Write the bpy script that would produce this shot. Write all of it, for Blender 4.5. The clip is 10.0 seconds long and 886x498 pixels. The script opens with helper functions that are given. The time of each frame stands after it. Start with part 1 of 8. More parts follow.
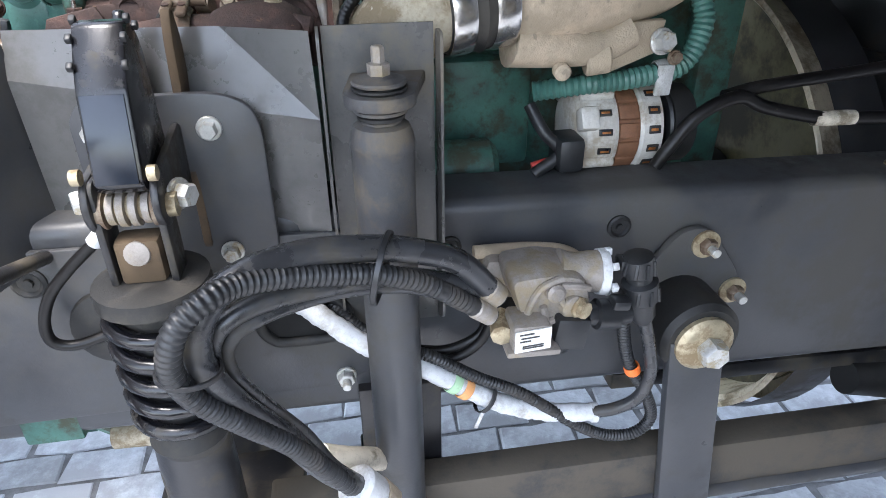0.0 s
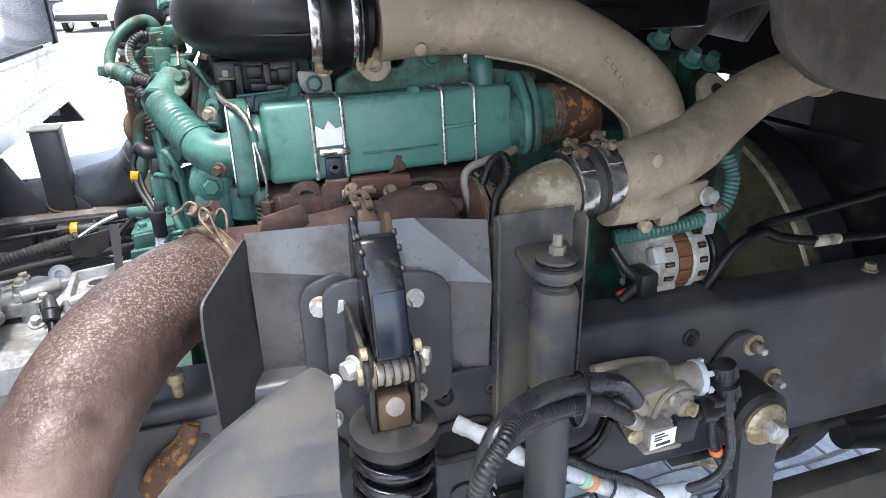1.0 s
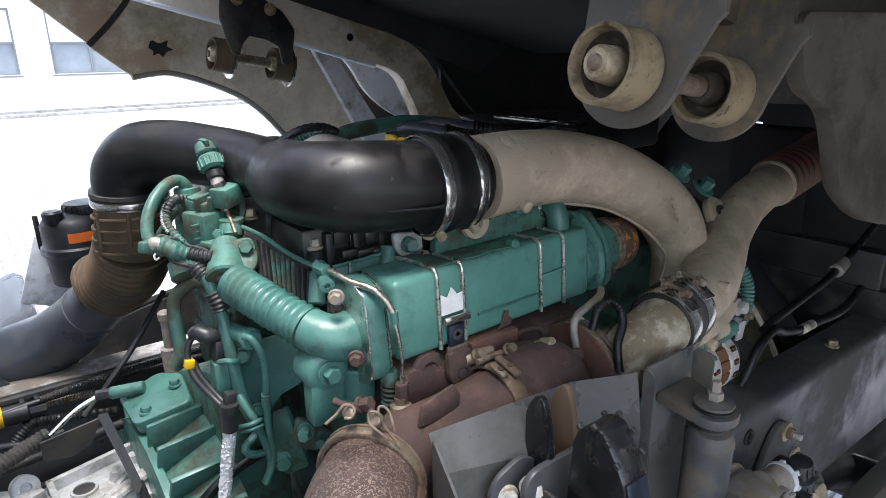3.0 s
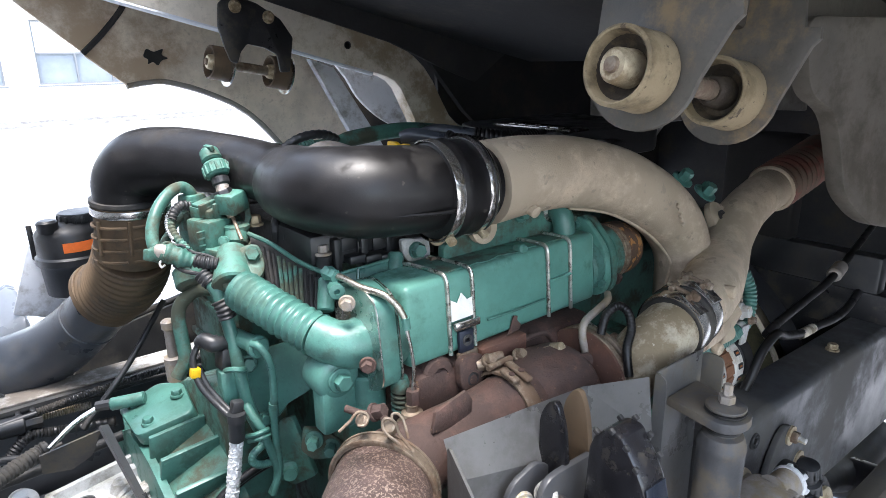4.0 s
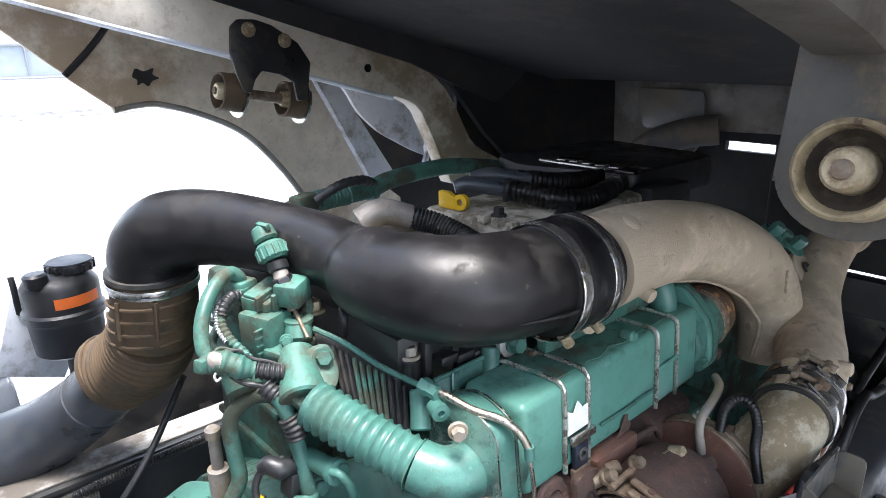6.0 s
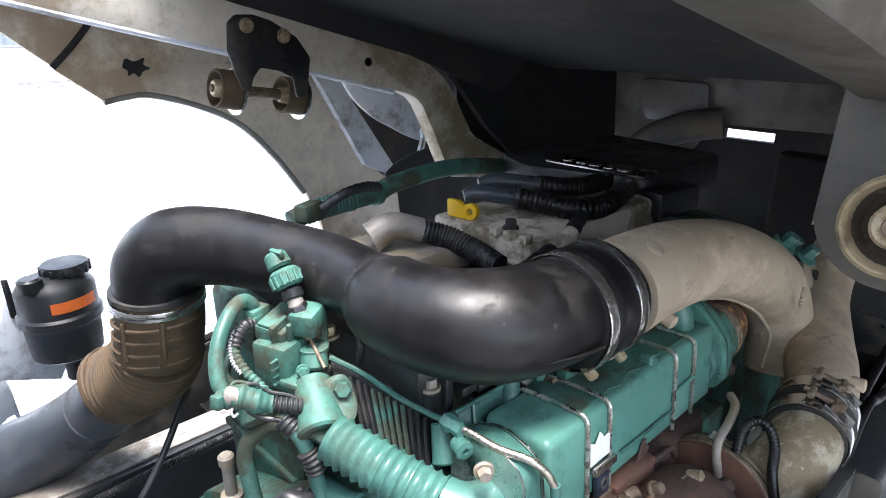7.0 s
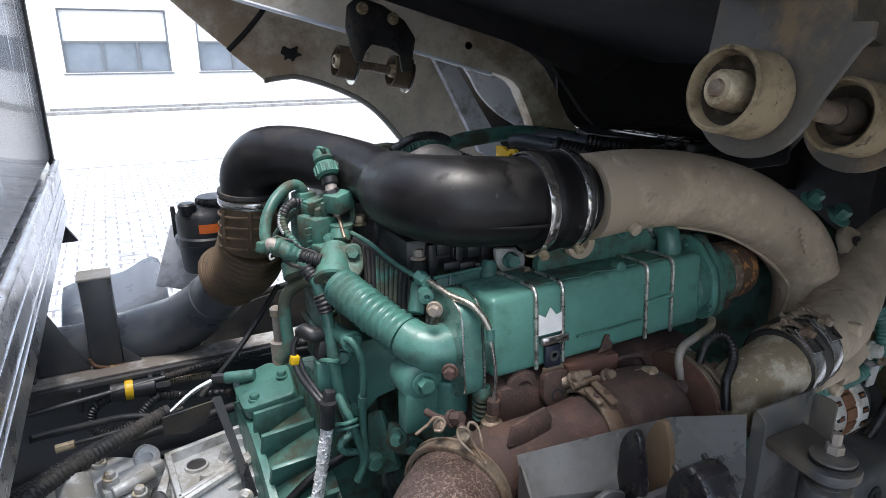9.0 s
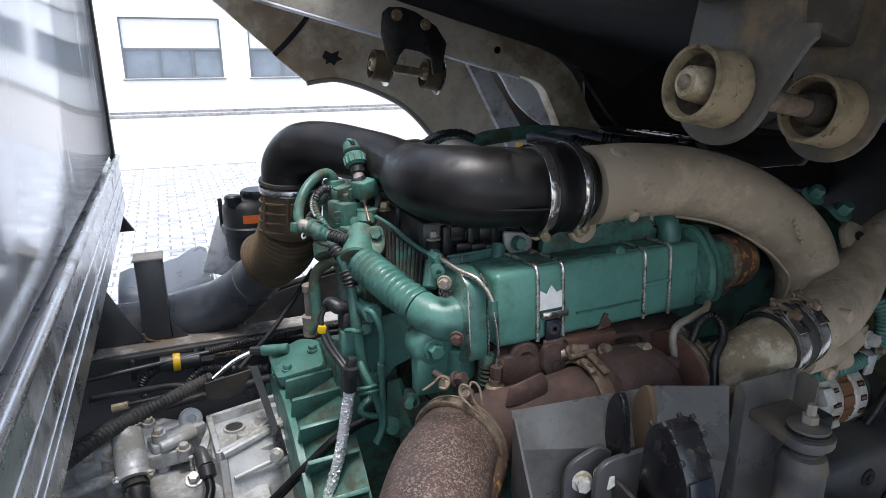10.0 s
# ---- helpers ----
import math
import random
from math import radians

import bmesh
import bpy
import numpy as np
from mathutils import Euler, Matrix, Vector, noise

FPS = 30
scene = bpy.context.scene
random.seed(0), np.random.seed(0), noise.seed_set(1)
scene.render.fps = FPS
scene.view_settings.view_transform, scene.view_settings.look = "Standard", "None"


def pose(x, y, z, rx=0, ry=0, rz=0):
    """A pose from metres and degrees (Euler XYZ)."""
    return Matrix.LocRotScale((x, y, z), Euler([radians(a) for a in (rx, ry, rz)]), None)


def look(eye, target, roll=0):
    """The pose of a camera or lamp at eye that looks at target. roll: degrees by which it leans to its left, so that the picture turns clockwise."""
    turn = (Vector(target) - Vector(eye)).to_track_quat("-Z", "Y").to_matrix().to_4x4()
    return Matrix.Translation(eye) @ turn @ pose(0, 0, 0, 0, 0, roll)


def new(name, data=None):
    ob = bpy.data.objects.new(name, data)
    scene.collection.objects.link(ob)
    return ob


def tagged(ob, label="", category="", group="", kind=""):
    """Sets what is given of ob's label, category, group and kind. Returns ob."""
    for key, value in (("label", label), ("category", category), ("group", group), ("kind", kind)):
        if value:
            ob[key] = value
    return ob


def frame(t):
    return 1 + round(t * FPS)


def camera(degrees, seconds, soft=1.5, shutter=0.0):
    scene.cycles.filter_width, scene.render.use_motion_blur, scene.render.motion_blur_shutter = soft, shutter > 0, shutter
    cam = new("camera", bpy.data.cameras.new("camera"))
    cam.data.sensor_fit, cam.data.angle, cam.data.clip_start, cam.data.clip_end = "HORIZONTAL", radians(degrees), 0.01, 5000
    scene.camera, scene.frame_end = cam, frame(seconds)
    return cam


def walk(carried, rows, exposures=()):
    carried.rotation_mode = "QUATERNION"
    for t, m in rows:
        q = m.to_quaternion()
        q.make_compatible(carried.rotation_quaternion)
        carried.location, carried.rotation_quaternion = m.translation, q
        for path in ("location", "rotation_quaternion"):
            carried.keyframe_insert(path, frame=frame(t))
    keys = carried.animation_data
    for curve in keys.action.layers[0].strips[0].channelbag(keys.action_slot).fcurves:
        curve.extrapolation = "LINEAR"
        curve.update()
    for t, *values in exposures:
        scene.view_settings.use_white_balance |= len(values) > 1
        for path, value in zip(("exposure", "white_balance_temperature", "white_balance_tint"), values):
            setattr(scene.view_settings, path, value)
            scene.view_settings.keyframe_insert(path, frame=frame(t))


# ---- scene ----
cam = camera(69.6, 10.0, soft=0.3)
PATH = [
    (0, (0.2634, -0.8392, 1.2713), (0.4801, 0.4806, 0.508), -0.54),
    (0.5, (0.1073, -0.8943, 1.3385), (0.5196, 0.4145, 0.6387), -0.66),
    (1, (-0.0500, -0.8985, 1.4325), (0.3925, 0.4750, 0.8260), -1.18),
    (1.5, (-0.1855, -0.8230, 1.4915), (0.2990, 0.5290, 0.9545), -1.10),
    (2, (-0.2910, -0.7475, 1.5225), (0.3390, 0.5926, 0.9984), -0.92),
    (2.5, (-0.3776, -0.6709, 1.5637), (0.4448, 0.5354, 1.0738), -1.04),
    (4, (-0.4368, -0.6102, 1.5547), (0.478, 0.5476, 1.1135), -0.94),
    (4.5, (-0.4485, -0.5911, 1.5589), (0.4619, 0.5715, 1.1221), -0.74),
    (5, (-0.4417, -0.5283, 1.5646), (0.4831, 0.6152, 1.1067), -1.05),
    (5.5, (-0.4508, -0.4377, 1.5982), (0.511, 0.6716, 1.1346), -0.89),
    (5.7, (-0.4553, -0.409, 1.6134), (0.5146, 0.6969, 1.157), -0.9),
    (7, (-0.4576, -0.3196, 1.6943), (0.5258, 0.7403, 1.162), -0.61),
    (7.5, (-0.453, -0.3498, 1.6759), (0.471, 0.7622, 1.1456), -0.44),
    (8, (-0.4455, -0.4195, 1.6485), (0.396, 0.7635, 1.1331), -0.35),
    (8.5, (-0.4081, -0.5245, 1.6012), (0.3319, 0.7343, 1.1124), -0.37),
    (9, (-0.4054, -0.6295, 1.5789), (0.2635, 0.6805, 1.1218), -0.23),
    (9.5, (-0.4158, -0.7099, 1.5654), (0.201, 0.6287, 1.1181), -0.2),
    (10, (-0.4103, -0.7371, 1.5702), (0.1694, 0.6202, 1.1287), -0.18),
]
walk(cam, [(t, look(eye, target, roll)) for t, eye, target, roll in PATH], [(0, 2.95), (0.5, 2.85), (1, 2.6), (1.5, 1.9), (2, 1.65), (2.5, 1.8), (4, 2.8), (5.5, 2.8), (7, 2.8), (7.5, 2.72), (8, 2.38), (8.5, 2.15), (9, 1.8), (9.5, 1.65), (10, 1.62)])

# ---------------------------------------------------------------- light
world = bpy.data.worlds.new("overcast_sky")
scene.world = world
world.use_nodes = True
wn = world.node_tree
sky = wn.nodes.new("ShaderNodeTexSky")
sky.sky_type = "NISHITA"
sky.sun_disc = False
sky.sun_elevation = radians(80)
sky.sun_rotation = radians(222)
sky.air_density, sky.dust_density, sky.ozone_density = 1.0, 1.5, 1.5
soft = wn.nodes.new("ShaderNodeHueSaturation")
soft.inputs["Saturation"].default_value = 0.60
wn.links.new(sky.outputs["Color"], soft.inputs["Color"])
wn.links.new(soft.outputs["Color"], wn.nodes["Background"].inputs["Color"])
wn.nodes["Background"].inputs["Strength"].default_value = 0.17
sun = new("sun", bpy.data.lights.new("sun", "SUN"))
sun.data.energy, sun.data.angle, sun.data.color = 1.75, radians(25), (1.0, 0.955, 0.93)
sun.matrix_world = look((-0.8, -0.9, 7.0), (0, 0, 0))


# ---------------------------------------------------------------- materials
def mat(name, color, rough=0.6, metal=0.0, vary=0.15, size=18.0, dirt=None, amount=0.3, dirt_size=5.0, bump=0.15, grain=220.0, coat=0.0, spot=None, spot_size=60.0, spot_cut=0.62, grime=0.5):
    """A surface with fine grain, broad stains and an optional second layer of small spots."""
    m = bpy.data.materials.new(name)
    m.use_nodes = True
    t = m.node_tree
    n, ln = t.nodes, t.links
    bs = n["Principled BSDF"]
    co = n.new("ShaderNodeTexCoord")

    def noise_node(scale, detail, rough_=0.6):
        x = n.new("ShaderNodeTexNoise")
        x.inputs["Scale"].default_value = scale
        x.inputs["Detail"].default_value = detail
        x.inputs["Roughness"].default_value = rough_
        ln.new(co.outputs["Object"], x.inputs["Vector"])
        return x

    def ramp(src, a, b, va=0.0, vb=1.0):
        r = n.new("ShaderNodeMapRange")
        r.interpolation_type = "SMOOTHSTEP"
        for k, v in zip(("From Min", "From Max", "To Min", "To Max"), (a, b, va, vb)):
            r.inputs[k].default_value = v
        ln.new(src, r.inputs["Value"])
        return r.outputs["Result"]

    def mix(fac, a, b):
        x = n.new("ShaderNodeMix")
        x.data_type = "RGBA"
        for sock, v in ((x.inputs["Factor"], fac), (x.inputs["A"], a), (x.inputs["B"], b)):
            if isinstance(v, (float, int)):
                sock.default_value = v
            elif isinstance(v, tuple):
                sock.default_value = (*v[:3], 1)
            else:
                ln.new(v, sock)
        return x.outputs["Result"]

    fine = noise_node(size, 6)
    lo = tuple(c * (1 - vary) for c in color)
    hi = tuple(min(1, c * (1 + vary)) for c in color)
    col = mix(ramp(fine.outputs["Fac"], 0.3, 0.7), lo, hi)
    rgh = ramp(fine.outputs["Fac"], 0.25, 0.75, max(0.03, rough - 0.1), min(1, rough + 0.1))
    if grime:
        speck = noise_node(size * 7, 9, 0.78)
        col = mix(ramp(speck.outputs["Fac"], 0.50, 0.72, 0.0, grime), col, tuple(c * 0.45 for c in color))
        scuff = noise_node(size * 4.3, 8, 0.75)
        pale = tuple(min(1, c * 1.5 + 0.012) for c in color)
        col = mix(ramp(scuff.outputs["Fac"], 0.56, 0.74, 0.0, grime * 0.8), col, pale)
    if dirt:
        broad = noise_node(dirt_size, 8, 0.7)
        mask = ramp(broad.outputs["Fac"], 0.62 - amount * 0.5, 0.78 - amount * 0.5)
        col = mix(mask, col, dirt)
        r2 = n.new("ShaderNodeMix")
        ln.new(mask, r2.inputs["Factor"])
        ln.new(rgh, r2.inputs["A"])
        r2.inputs["B"].default_value = 0.85
        rgh = r2.outputs["Result"]
        if metal:
            mm = n.new("ShaderNodeMath")
            mm.operation = "MULTIPLY_ADD"
            ln.new(mask, mm.inputs[0])
            mm.inputs[1].default_value, mm.inputs[2].default_value = -metal * 0.9, metal
            ln.new(mm.outputs[0], bs.inputs["Metallic"])
    if spot:
        sp = noise_node(spot_size, 3, 0.55)
        col = mix(ramp(sp.outputs["Fac"], spot_cut, spot_cut + 0.06), col, spot)
    if metal and not dirt:
        bs.inputs["Metallic"].default_value = metal
    ln.new(col, bs.inputs["Base Color"])
    ln.new(rgh, bs.inputs["Roughness"])
    bs.inputs["Coat Weight"].default_value = coat
    if bump:
        g = noise_node(grain, 4)
        bp = n.new("ShaderNodeBump")
        bp.inputs["Strength"].default_value = bump
        bp.inputs["Distance"].default_value = 0.002
        ln.new(g.outputs["Fac"], bp.inputs["Height"])
        ln.new(bp.outputs["Normal"], bs.inputs["Normal"])
    return m


GREEN = mat("green_enamel", (0.056, 0.154, 0.129), 0.36, 0, 0.2, 22, (0.045, 0.105, 0.083), 0.24, 15, 0.14, 200, spot=(0.075, 0.190, 0.155), spot_size=70, spot_cut=0.66)
# Paler than GREEN, for the cooler's case, flange and strap tie.
GREEN_PALE = mat("green_enamel_paler", (0.090, 0.235, 0.192), 0.36, 0, 0.14, 16, (0.058, 0.150, 0.118), 0.22, 11, 0.10, 200, spot=(0.10, 0.25, 0.205), spot_size=70, spot_cut=0.68, grime=0.3)
GREEN_DIRTY = mat("green_enamel_soiled", (0.048, 0.142, 0.113), 0.5, 0, 0.25, 22, (0.055, 0.062, 0.042), 0.38, 16, 0.2, 160)
ALLOY = mat("cast_alloy_dusty", (0.50, 0.405, 0.30), 0.62, 0.15, 0.12, 20, (0.36, 0.295, 0.215), 0.46, 9, 0.4, 420, spot=(0.30, 0.25, 0.19), spot_size=45, spot_cut=0.62)
ALLOY_CLEAN = mat("cast_alloy_grey", (0.50, 0.51, 0.51), 0.5, 0.45, 0.12, 20, (0.25, 0.24, 0.21), 0.3, 9, 0.3, 380)
RUBBER = mat("black_hose_rubber", (0.0070, 0.0065, 0.0069), 0.40, 0, 0.3, 30, (0.017, 0.015, 0.013), 0.16, 14, 0.06, 340, spot=(0.036, 0.032, 0.027), spot_size=75, spot_cut=0.67, grime=0.22)
RUBBER.node_tree.nodes["Principled BSDF"].inputs["Specular IOR Level"].default_value = 0.34
RUBBER_MATT = mat("black_rubber_matt", (0.014, 0.014, 0.014), 0.6, 0, 0.3, 22, (0.05, 0.045, 0.038), 0.3, 9, 0.15, 300)
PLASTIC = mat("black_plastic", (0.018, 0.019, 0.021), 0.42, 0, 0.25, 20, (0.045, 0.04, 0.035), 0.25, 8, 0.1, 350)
BELLOWS = mat("brown_dusty_bellows", (0.064, 0.041, 0.023), 0.62, 0, 0.3, 20, (0.105, 0.070, 0.040), 0.45, 10, 0.15, 250)
FRAME = mat("grey_chassis_paint", (0.048, 0.050, 0.055), 0.36, 0, 0.14, 12, (0.072, 0.069, 0.064), 0.32, 4, 0.1, 260, grime=0.22)
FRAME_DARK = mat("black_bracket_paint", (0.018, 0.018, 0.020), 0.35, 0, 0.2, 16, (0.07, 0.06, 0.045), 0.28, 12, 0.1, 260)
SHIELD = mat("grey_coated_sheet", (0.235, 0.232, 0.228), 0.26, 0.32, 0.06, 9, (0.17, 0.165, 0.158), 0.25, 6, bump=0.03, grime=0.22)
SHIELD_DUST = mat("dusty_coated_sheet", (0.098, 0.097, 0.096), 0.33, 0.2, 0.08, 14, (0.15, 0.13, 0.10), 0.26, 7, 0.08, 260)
CLAMP = mat("bright_clamp_band", (0.55, 0.54, 0.52), 0.2, 0.95, 0.05, 40, None, bump=0.03, grain=300, grime=0.22)
FRAME_DUST = mat("dusty_grey_paint", (0.065, 0.064, 0.066), 0.55, 0, 0.15, 20, (0.13, 0.108, 0.08), 0.42, 9, 0.2, 260)
BUSH_DARK = mat("dark_worn_rubber", (0.038, 0.028, 0.018), 0.8, 0, 0.4, 50, (0.10, 0.075, 0.045), 0.25, 30, 0.4, 300)
STEEL = mat("bright_steel", (0.62, 0.62, 0.60), 0.28, 1.0, 0.1, 40, (0.25, 0.22, 0.18), 0.15, 14, 0.08, 300)
ZINC = mat("zinc_plated_bolt", (0.54, 0.54, 0.52), 0.36, 0.5, 0.15, 60, (0.35, 0.29, 0.19), 0.28, 40, 0.1, 300)
ZINC_YELLOW = mat("yellow_zinc", (0.44, 0.37, 0.25), 0.45, 0.6, 0.2, 60, (0.22, 0.16, 0.09), 0.35, 40, 0.15, 300)
RUST = mat("rusty_cast_iron", (0.088, 0.050, 0.040), 0.72, 0.15, 0.3, 30, (0.058, 0.036, 0.030), 0.42, 22, 0.6, 280, spot=(0.17, 0.10, 0.06), spot_size=120, spot_cut=0.66)
ALLOY_DARK = mat("grimy_cast_alloy", (0.29, 0.26, 0.235), 0.5, 0.3, 0.2, 30, (0.26, 0.21, 0.14), 0.32, 16, 0.3, 380)
ALTERNATOR = mat("pale_alloy_housing", (0.58, 0.56, 0.52), 0.5, 0.2, 0.12, 30, (0.36, 0.31, 0.24), 0.3, 18, 0.25, 300)
TARNISH = mat("tarnished_clamp", (0.25, 0.20, 0.15), 0.42, 0.6, 0.25, 50, (0.13, 0.085, 0.055), 0.38, 26, 0.2, 300)
STRAP = mat("strap_steel_overpainted", (0.50, 0.49, 0.45), 0.3, 0.9, 0.15, 60, (0.04, 0.14, 0.105), 0.27, 30, 0.1, 300)
BRAID = mat("braided_steel", (0.42, 0.39, 0.33), 0.34, 0.95, 0.2, 300, None, bump=0.3, grain=500)
ALLOY_CRUST = mat("crusted_alloy", (0.40, 0.35, 0.26), 0.7, 0.05, 0.2, 30, (0.20, 0.155, 0.095), 0.5, 22, 0.5, 300, spot=(0.44, 0.39, 0.30), spot_size=90, spot_cut=0.68)
BLUE_DARK = mat("dark_blue_clasp", (0.022, 0.028, 0.045), 0.4, 0.2, 0.2, 60, None)
RUST_RED = mat("red_brown_turbo_iron", (0.130, 0.060, 0.040), 0.7, 0.1, 0.3, 34, (0.11, 0.056, 0.042), 0.4, 18, 0.45, 280, spot=(0.24, 0.16, 0.11), spot_size=110, spot_cut=0.66)
RUST_ORANGE = mat("orange_rust", (0.16, 0.078, 0.036), 0.85, 0, 0.35, 40, (0.075, 0.045, 0.03), 0.45, 20, 0.5, 260, spot=(0.36, 0.17, 0.05), spot_size=55, spot_cut=0.53)
EXHAUST = mat("heat_stained_exhaust", (0.085, 0.056, 0.048), 0.42, 0.35, 0.3, 30, (0.060, 0.038, 0.032), 0.3, 9, 0.5, 190, grime=0.3)


def height_tint(m, z_lo, z_hi, tan, fleck):
    """Pale flecks on the upper bend and a smooth tan tint on the lower run of a pipe."""
    t = m.node_tree
    n, ln = t.nodes, t.links
    bs = n["Principled BSDF"]
    old = bs.inputs["Base Color"].links[0].from_socket
    co = n.new("ShaderNodeTexCoord")
    xyz = n.new("ShaderNodeSeparateXYZ")
    ln.new(co.outputs["Object"], xyz.inputs[0])
    broad = n.new("ShaderNodeTexNoise")
    broad.inputs["Scale"].default_value, broad.inputs["Detail"].default_value = 14, 4
    worm = n.new("ShaderNodeTexNoise")
    worm.inputs["Scale"].default_value, worm.inputs["Detail"].default_value, worm.inputs["Distortion"].default_value = 330, 3, 0.8
    for q in (broad, worm):
        ln.new(co.outputs["Object"], q.inputs["Vector"])

    def span(src, a, b, va=0.0, vb=1.0):
        r = n.new("ShaderNodeMapRange")
        r.interpolation_type = "SMOOTHSTEP"
        for k, v in zip(("From Min", "From Max", "To Min", "To Max"), (a, b, va, vb)):
            r.inputs[k].default_value = v
        ln.new(src, r.inputs["Value"])
        return r.outputs["Result"]

    def calc(op, a, b):
        q = n.new("ShaderNodeMath")
        q.operation = op
        for k, v in enumerate((a, b)):
            if isinstance(v, float):
                q.inputs[k].default_value = v
            else:
                ln.new(v, q.inputs[k])
        return q.outputs[0]

    def blend(fac, a, b):
        q = n.new("ShaderNodeMix")
        q.data_type = "RGBA"
        ln.new(fac, q.inputs["Factor"])
        ln.new(a, q.inputs["A"])
        q.inputs["B"].default_value = (*b, 1)
        return q.outputs["Result"]

    height = calc("ADD", xyz.outputs["Z"], calc("MULTIPLY", calc("SUBTRACT", broad.outputs["Fac"], 0.5), 0.10))
    low = span(height, z_lo, z_hi, 1.0, 0.0)
    col = blend(low, old, tan)
    up = calc("MULTIPLY", span(height, z_hi - 0.02, z_hi + 0.05), span(worm.outputs["Fac"], 0.53, 0.58))
    col = blend(calc("MULTIPLY", up, 0.75), col, fleck)
    ln.new(col, bs.inputs["Base Color"])


height_tint(EXHAUST, 1.005, 1.082, (0.20, 0.140, 0.112), (0.26, 0.195, 0.155))
CAB_STEEL = mat("primed_cab_steel", (0.27, 0.255, 0.225), 0.55, 0, 0.12, 10, (0.20, 0.165, 0.115), 0.35, 5, 0.15, 240)
CAB_DIRTY = mat("cab_panel_with_road_dirt", (0.78, 0.69, 0.56), 0.5, 0, 0.15, 8, (0.46, 0.35, 0.24), 0.32, 3, 0.12, 240, spot=(0.08, 0.065, 0.05), spot_size=9, spot_cut=0.72)
MOUNT_GREY = mat("worn_grey_bracket_paint", (0.078, 0.070, 0.057), 0.5, 0, 0.15, 12, (0.19, 0.135, 0.075), 0.36, 9, 0.2, 240, spot=(0.25, 0.13, 0.05), spot_size=14, spot_cut=0.70)
FILM = mat("dusty_plastic_sheet", (0.17, 0.155, 0.135), 0.45, 0, 0.3, 7, (0.09, 0.08, 0.062), 0.35, 5, 0.25, 30)
BEAM = mat("dusty_beige_beam", (0.66, 0.59, 0.49), 0.55, 0, 0.12, 10, (0.33, 0.26, 0.175), 0.35, 5, 0.15, 240)
# Darkened version of the beam paint; near-side shade is put into the colour.
NEAR_SHADED = mat("near_steel_shaded", (0.082, 0.071, 0.056), 0.7, 0, 0.2, 10, (0.05, 0.041, 0.030), 0.3, 6, 0.15, 240)
# Deeper copy of CAB_DARK; the floor's shade is put into its colour.
SHADED_BLACK = mat("shaded_black_lining", (0.011, 0.0105, 0.011), 0.95, 0, 0.5, 7, (0.026, 0.020, 0.014), 0.25, 4, 0.5, 60)
CAB_DARK = mat("black_sound_insulation", (0.028, 0.027, 0.028), 0.9, 0, 0.4, 8, (0.050, 0.038, 0.024), 0.24, 4, 0.4, 60)
CAB_LIGHT = mat("silver_fender", (0.74, 0.76, 0.80), 0.4, 0.1, 0.06, 8, (0.34, 0.33, 0.32), 0.3, 5, 0.05, 240, grime=0.22)
BUSH = mat("dusty_rubber_bush", (0.15, 0.112, 0.06), 0.75, 0, 0.3, 40, (0.25, 0.195, 0.115), 0.42, 26, 0.35, 300, spot=(0.07, 0.05, 0.03), spot_size=70, spot_cut=0.62)
YELLOW = mat("yellow_paint", (0.72, 0.44, 0.01), 0.4, 0, 0.06, 30, None)
CREAM = mat("cream_cover", (0.62, 0.57, 0.47), 0.5, 0.1, 0.12, 20, (0.20, 0.17, 0.12), 0.35, 14, 0.2, 300)
ORANGE = mat("orange_sticker", (0.80, 0.17, 0.03), 0.5, 0, 0.08, 60, None, bump=0, grime=0.22)
BLACK_BLUE = mat("blue_black_lever_paint", (0.016, 0.021, 0.032), 0.26, 0.1, 0.15, 14, None, bump=0.03, grime=0.2)
HOSE_GREY = mat("worn_hose_rubber", (0.030, 0.031, 0.034), 0.27, 0, 0.25, 30, (0.055, 0.05, 0.042), 0.25, 14, 0.08, 340, grime=0.3)
BLACK_GLOSS = mat("glossy_black_paint", (0.010, 0.010, 0.012), 0.22, 0, 0.2, 20, (0.05, 0.042, 0.03), 0.15, 18, 0.05, 260, grime=0.22)
WORN = mat("worn_rail_paint", (0.40, 0.39, 0.37), 0.38, 0.3, 0.15, 20, (0.16, 0.14, 0.12), 0.4, 9, 0.1, 260)
WHITE = mat("white_sticker", (0.78, 0.78, 0.76), 0.45, 0, 0.05, 60, None, bump=0, grime=0.22)
INK = mat("dark_ink", (0.05, 0.05, 0.05), 0.6, 0, 0.1, 60, None, bump=0)
FOIL = mat("crinkled_foil", (0.80, 0.81, 0.82), 0.35, 0.55, 0.1, 70, None, bump=1.0, grain=130)
WHITE_TAPE = mat("white_wrap_tape", (0.62, 0.63, 0.64), 0.5, 0, 0.1, 30, (0.40, 0.38, 0.35), 0.3, 20, 0.5, 90)
BODY_ALU = mat("polished_body_panel", (0.70, 0.71, 0.73), 0.25, 0.5, 0.02, 3, None, bump=0, grime=0)


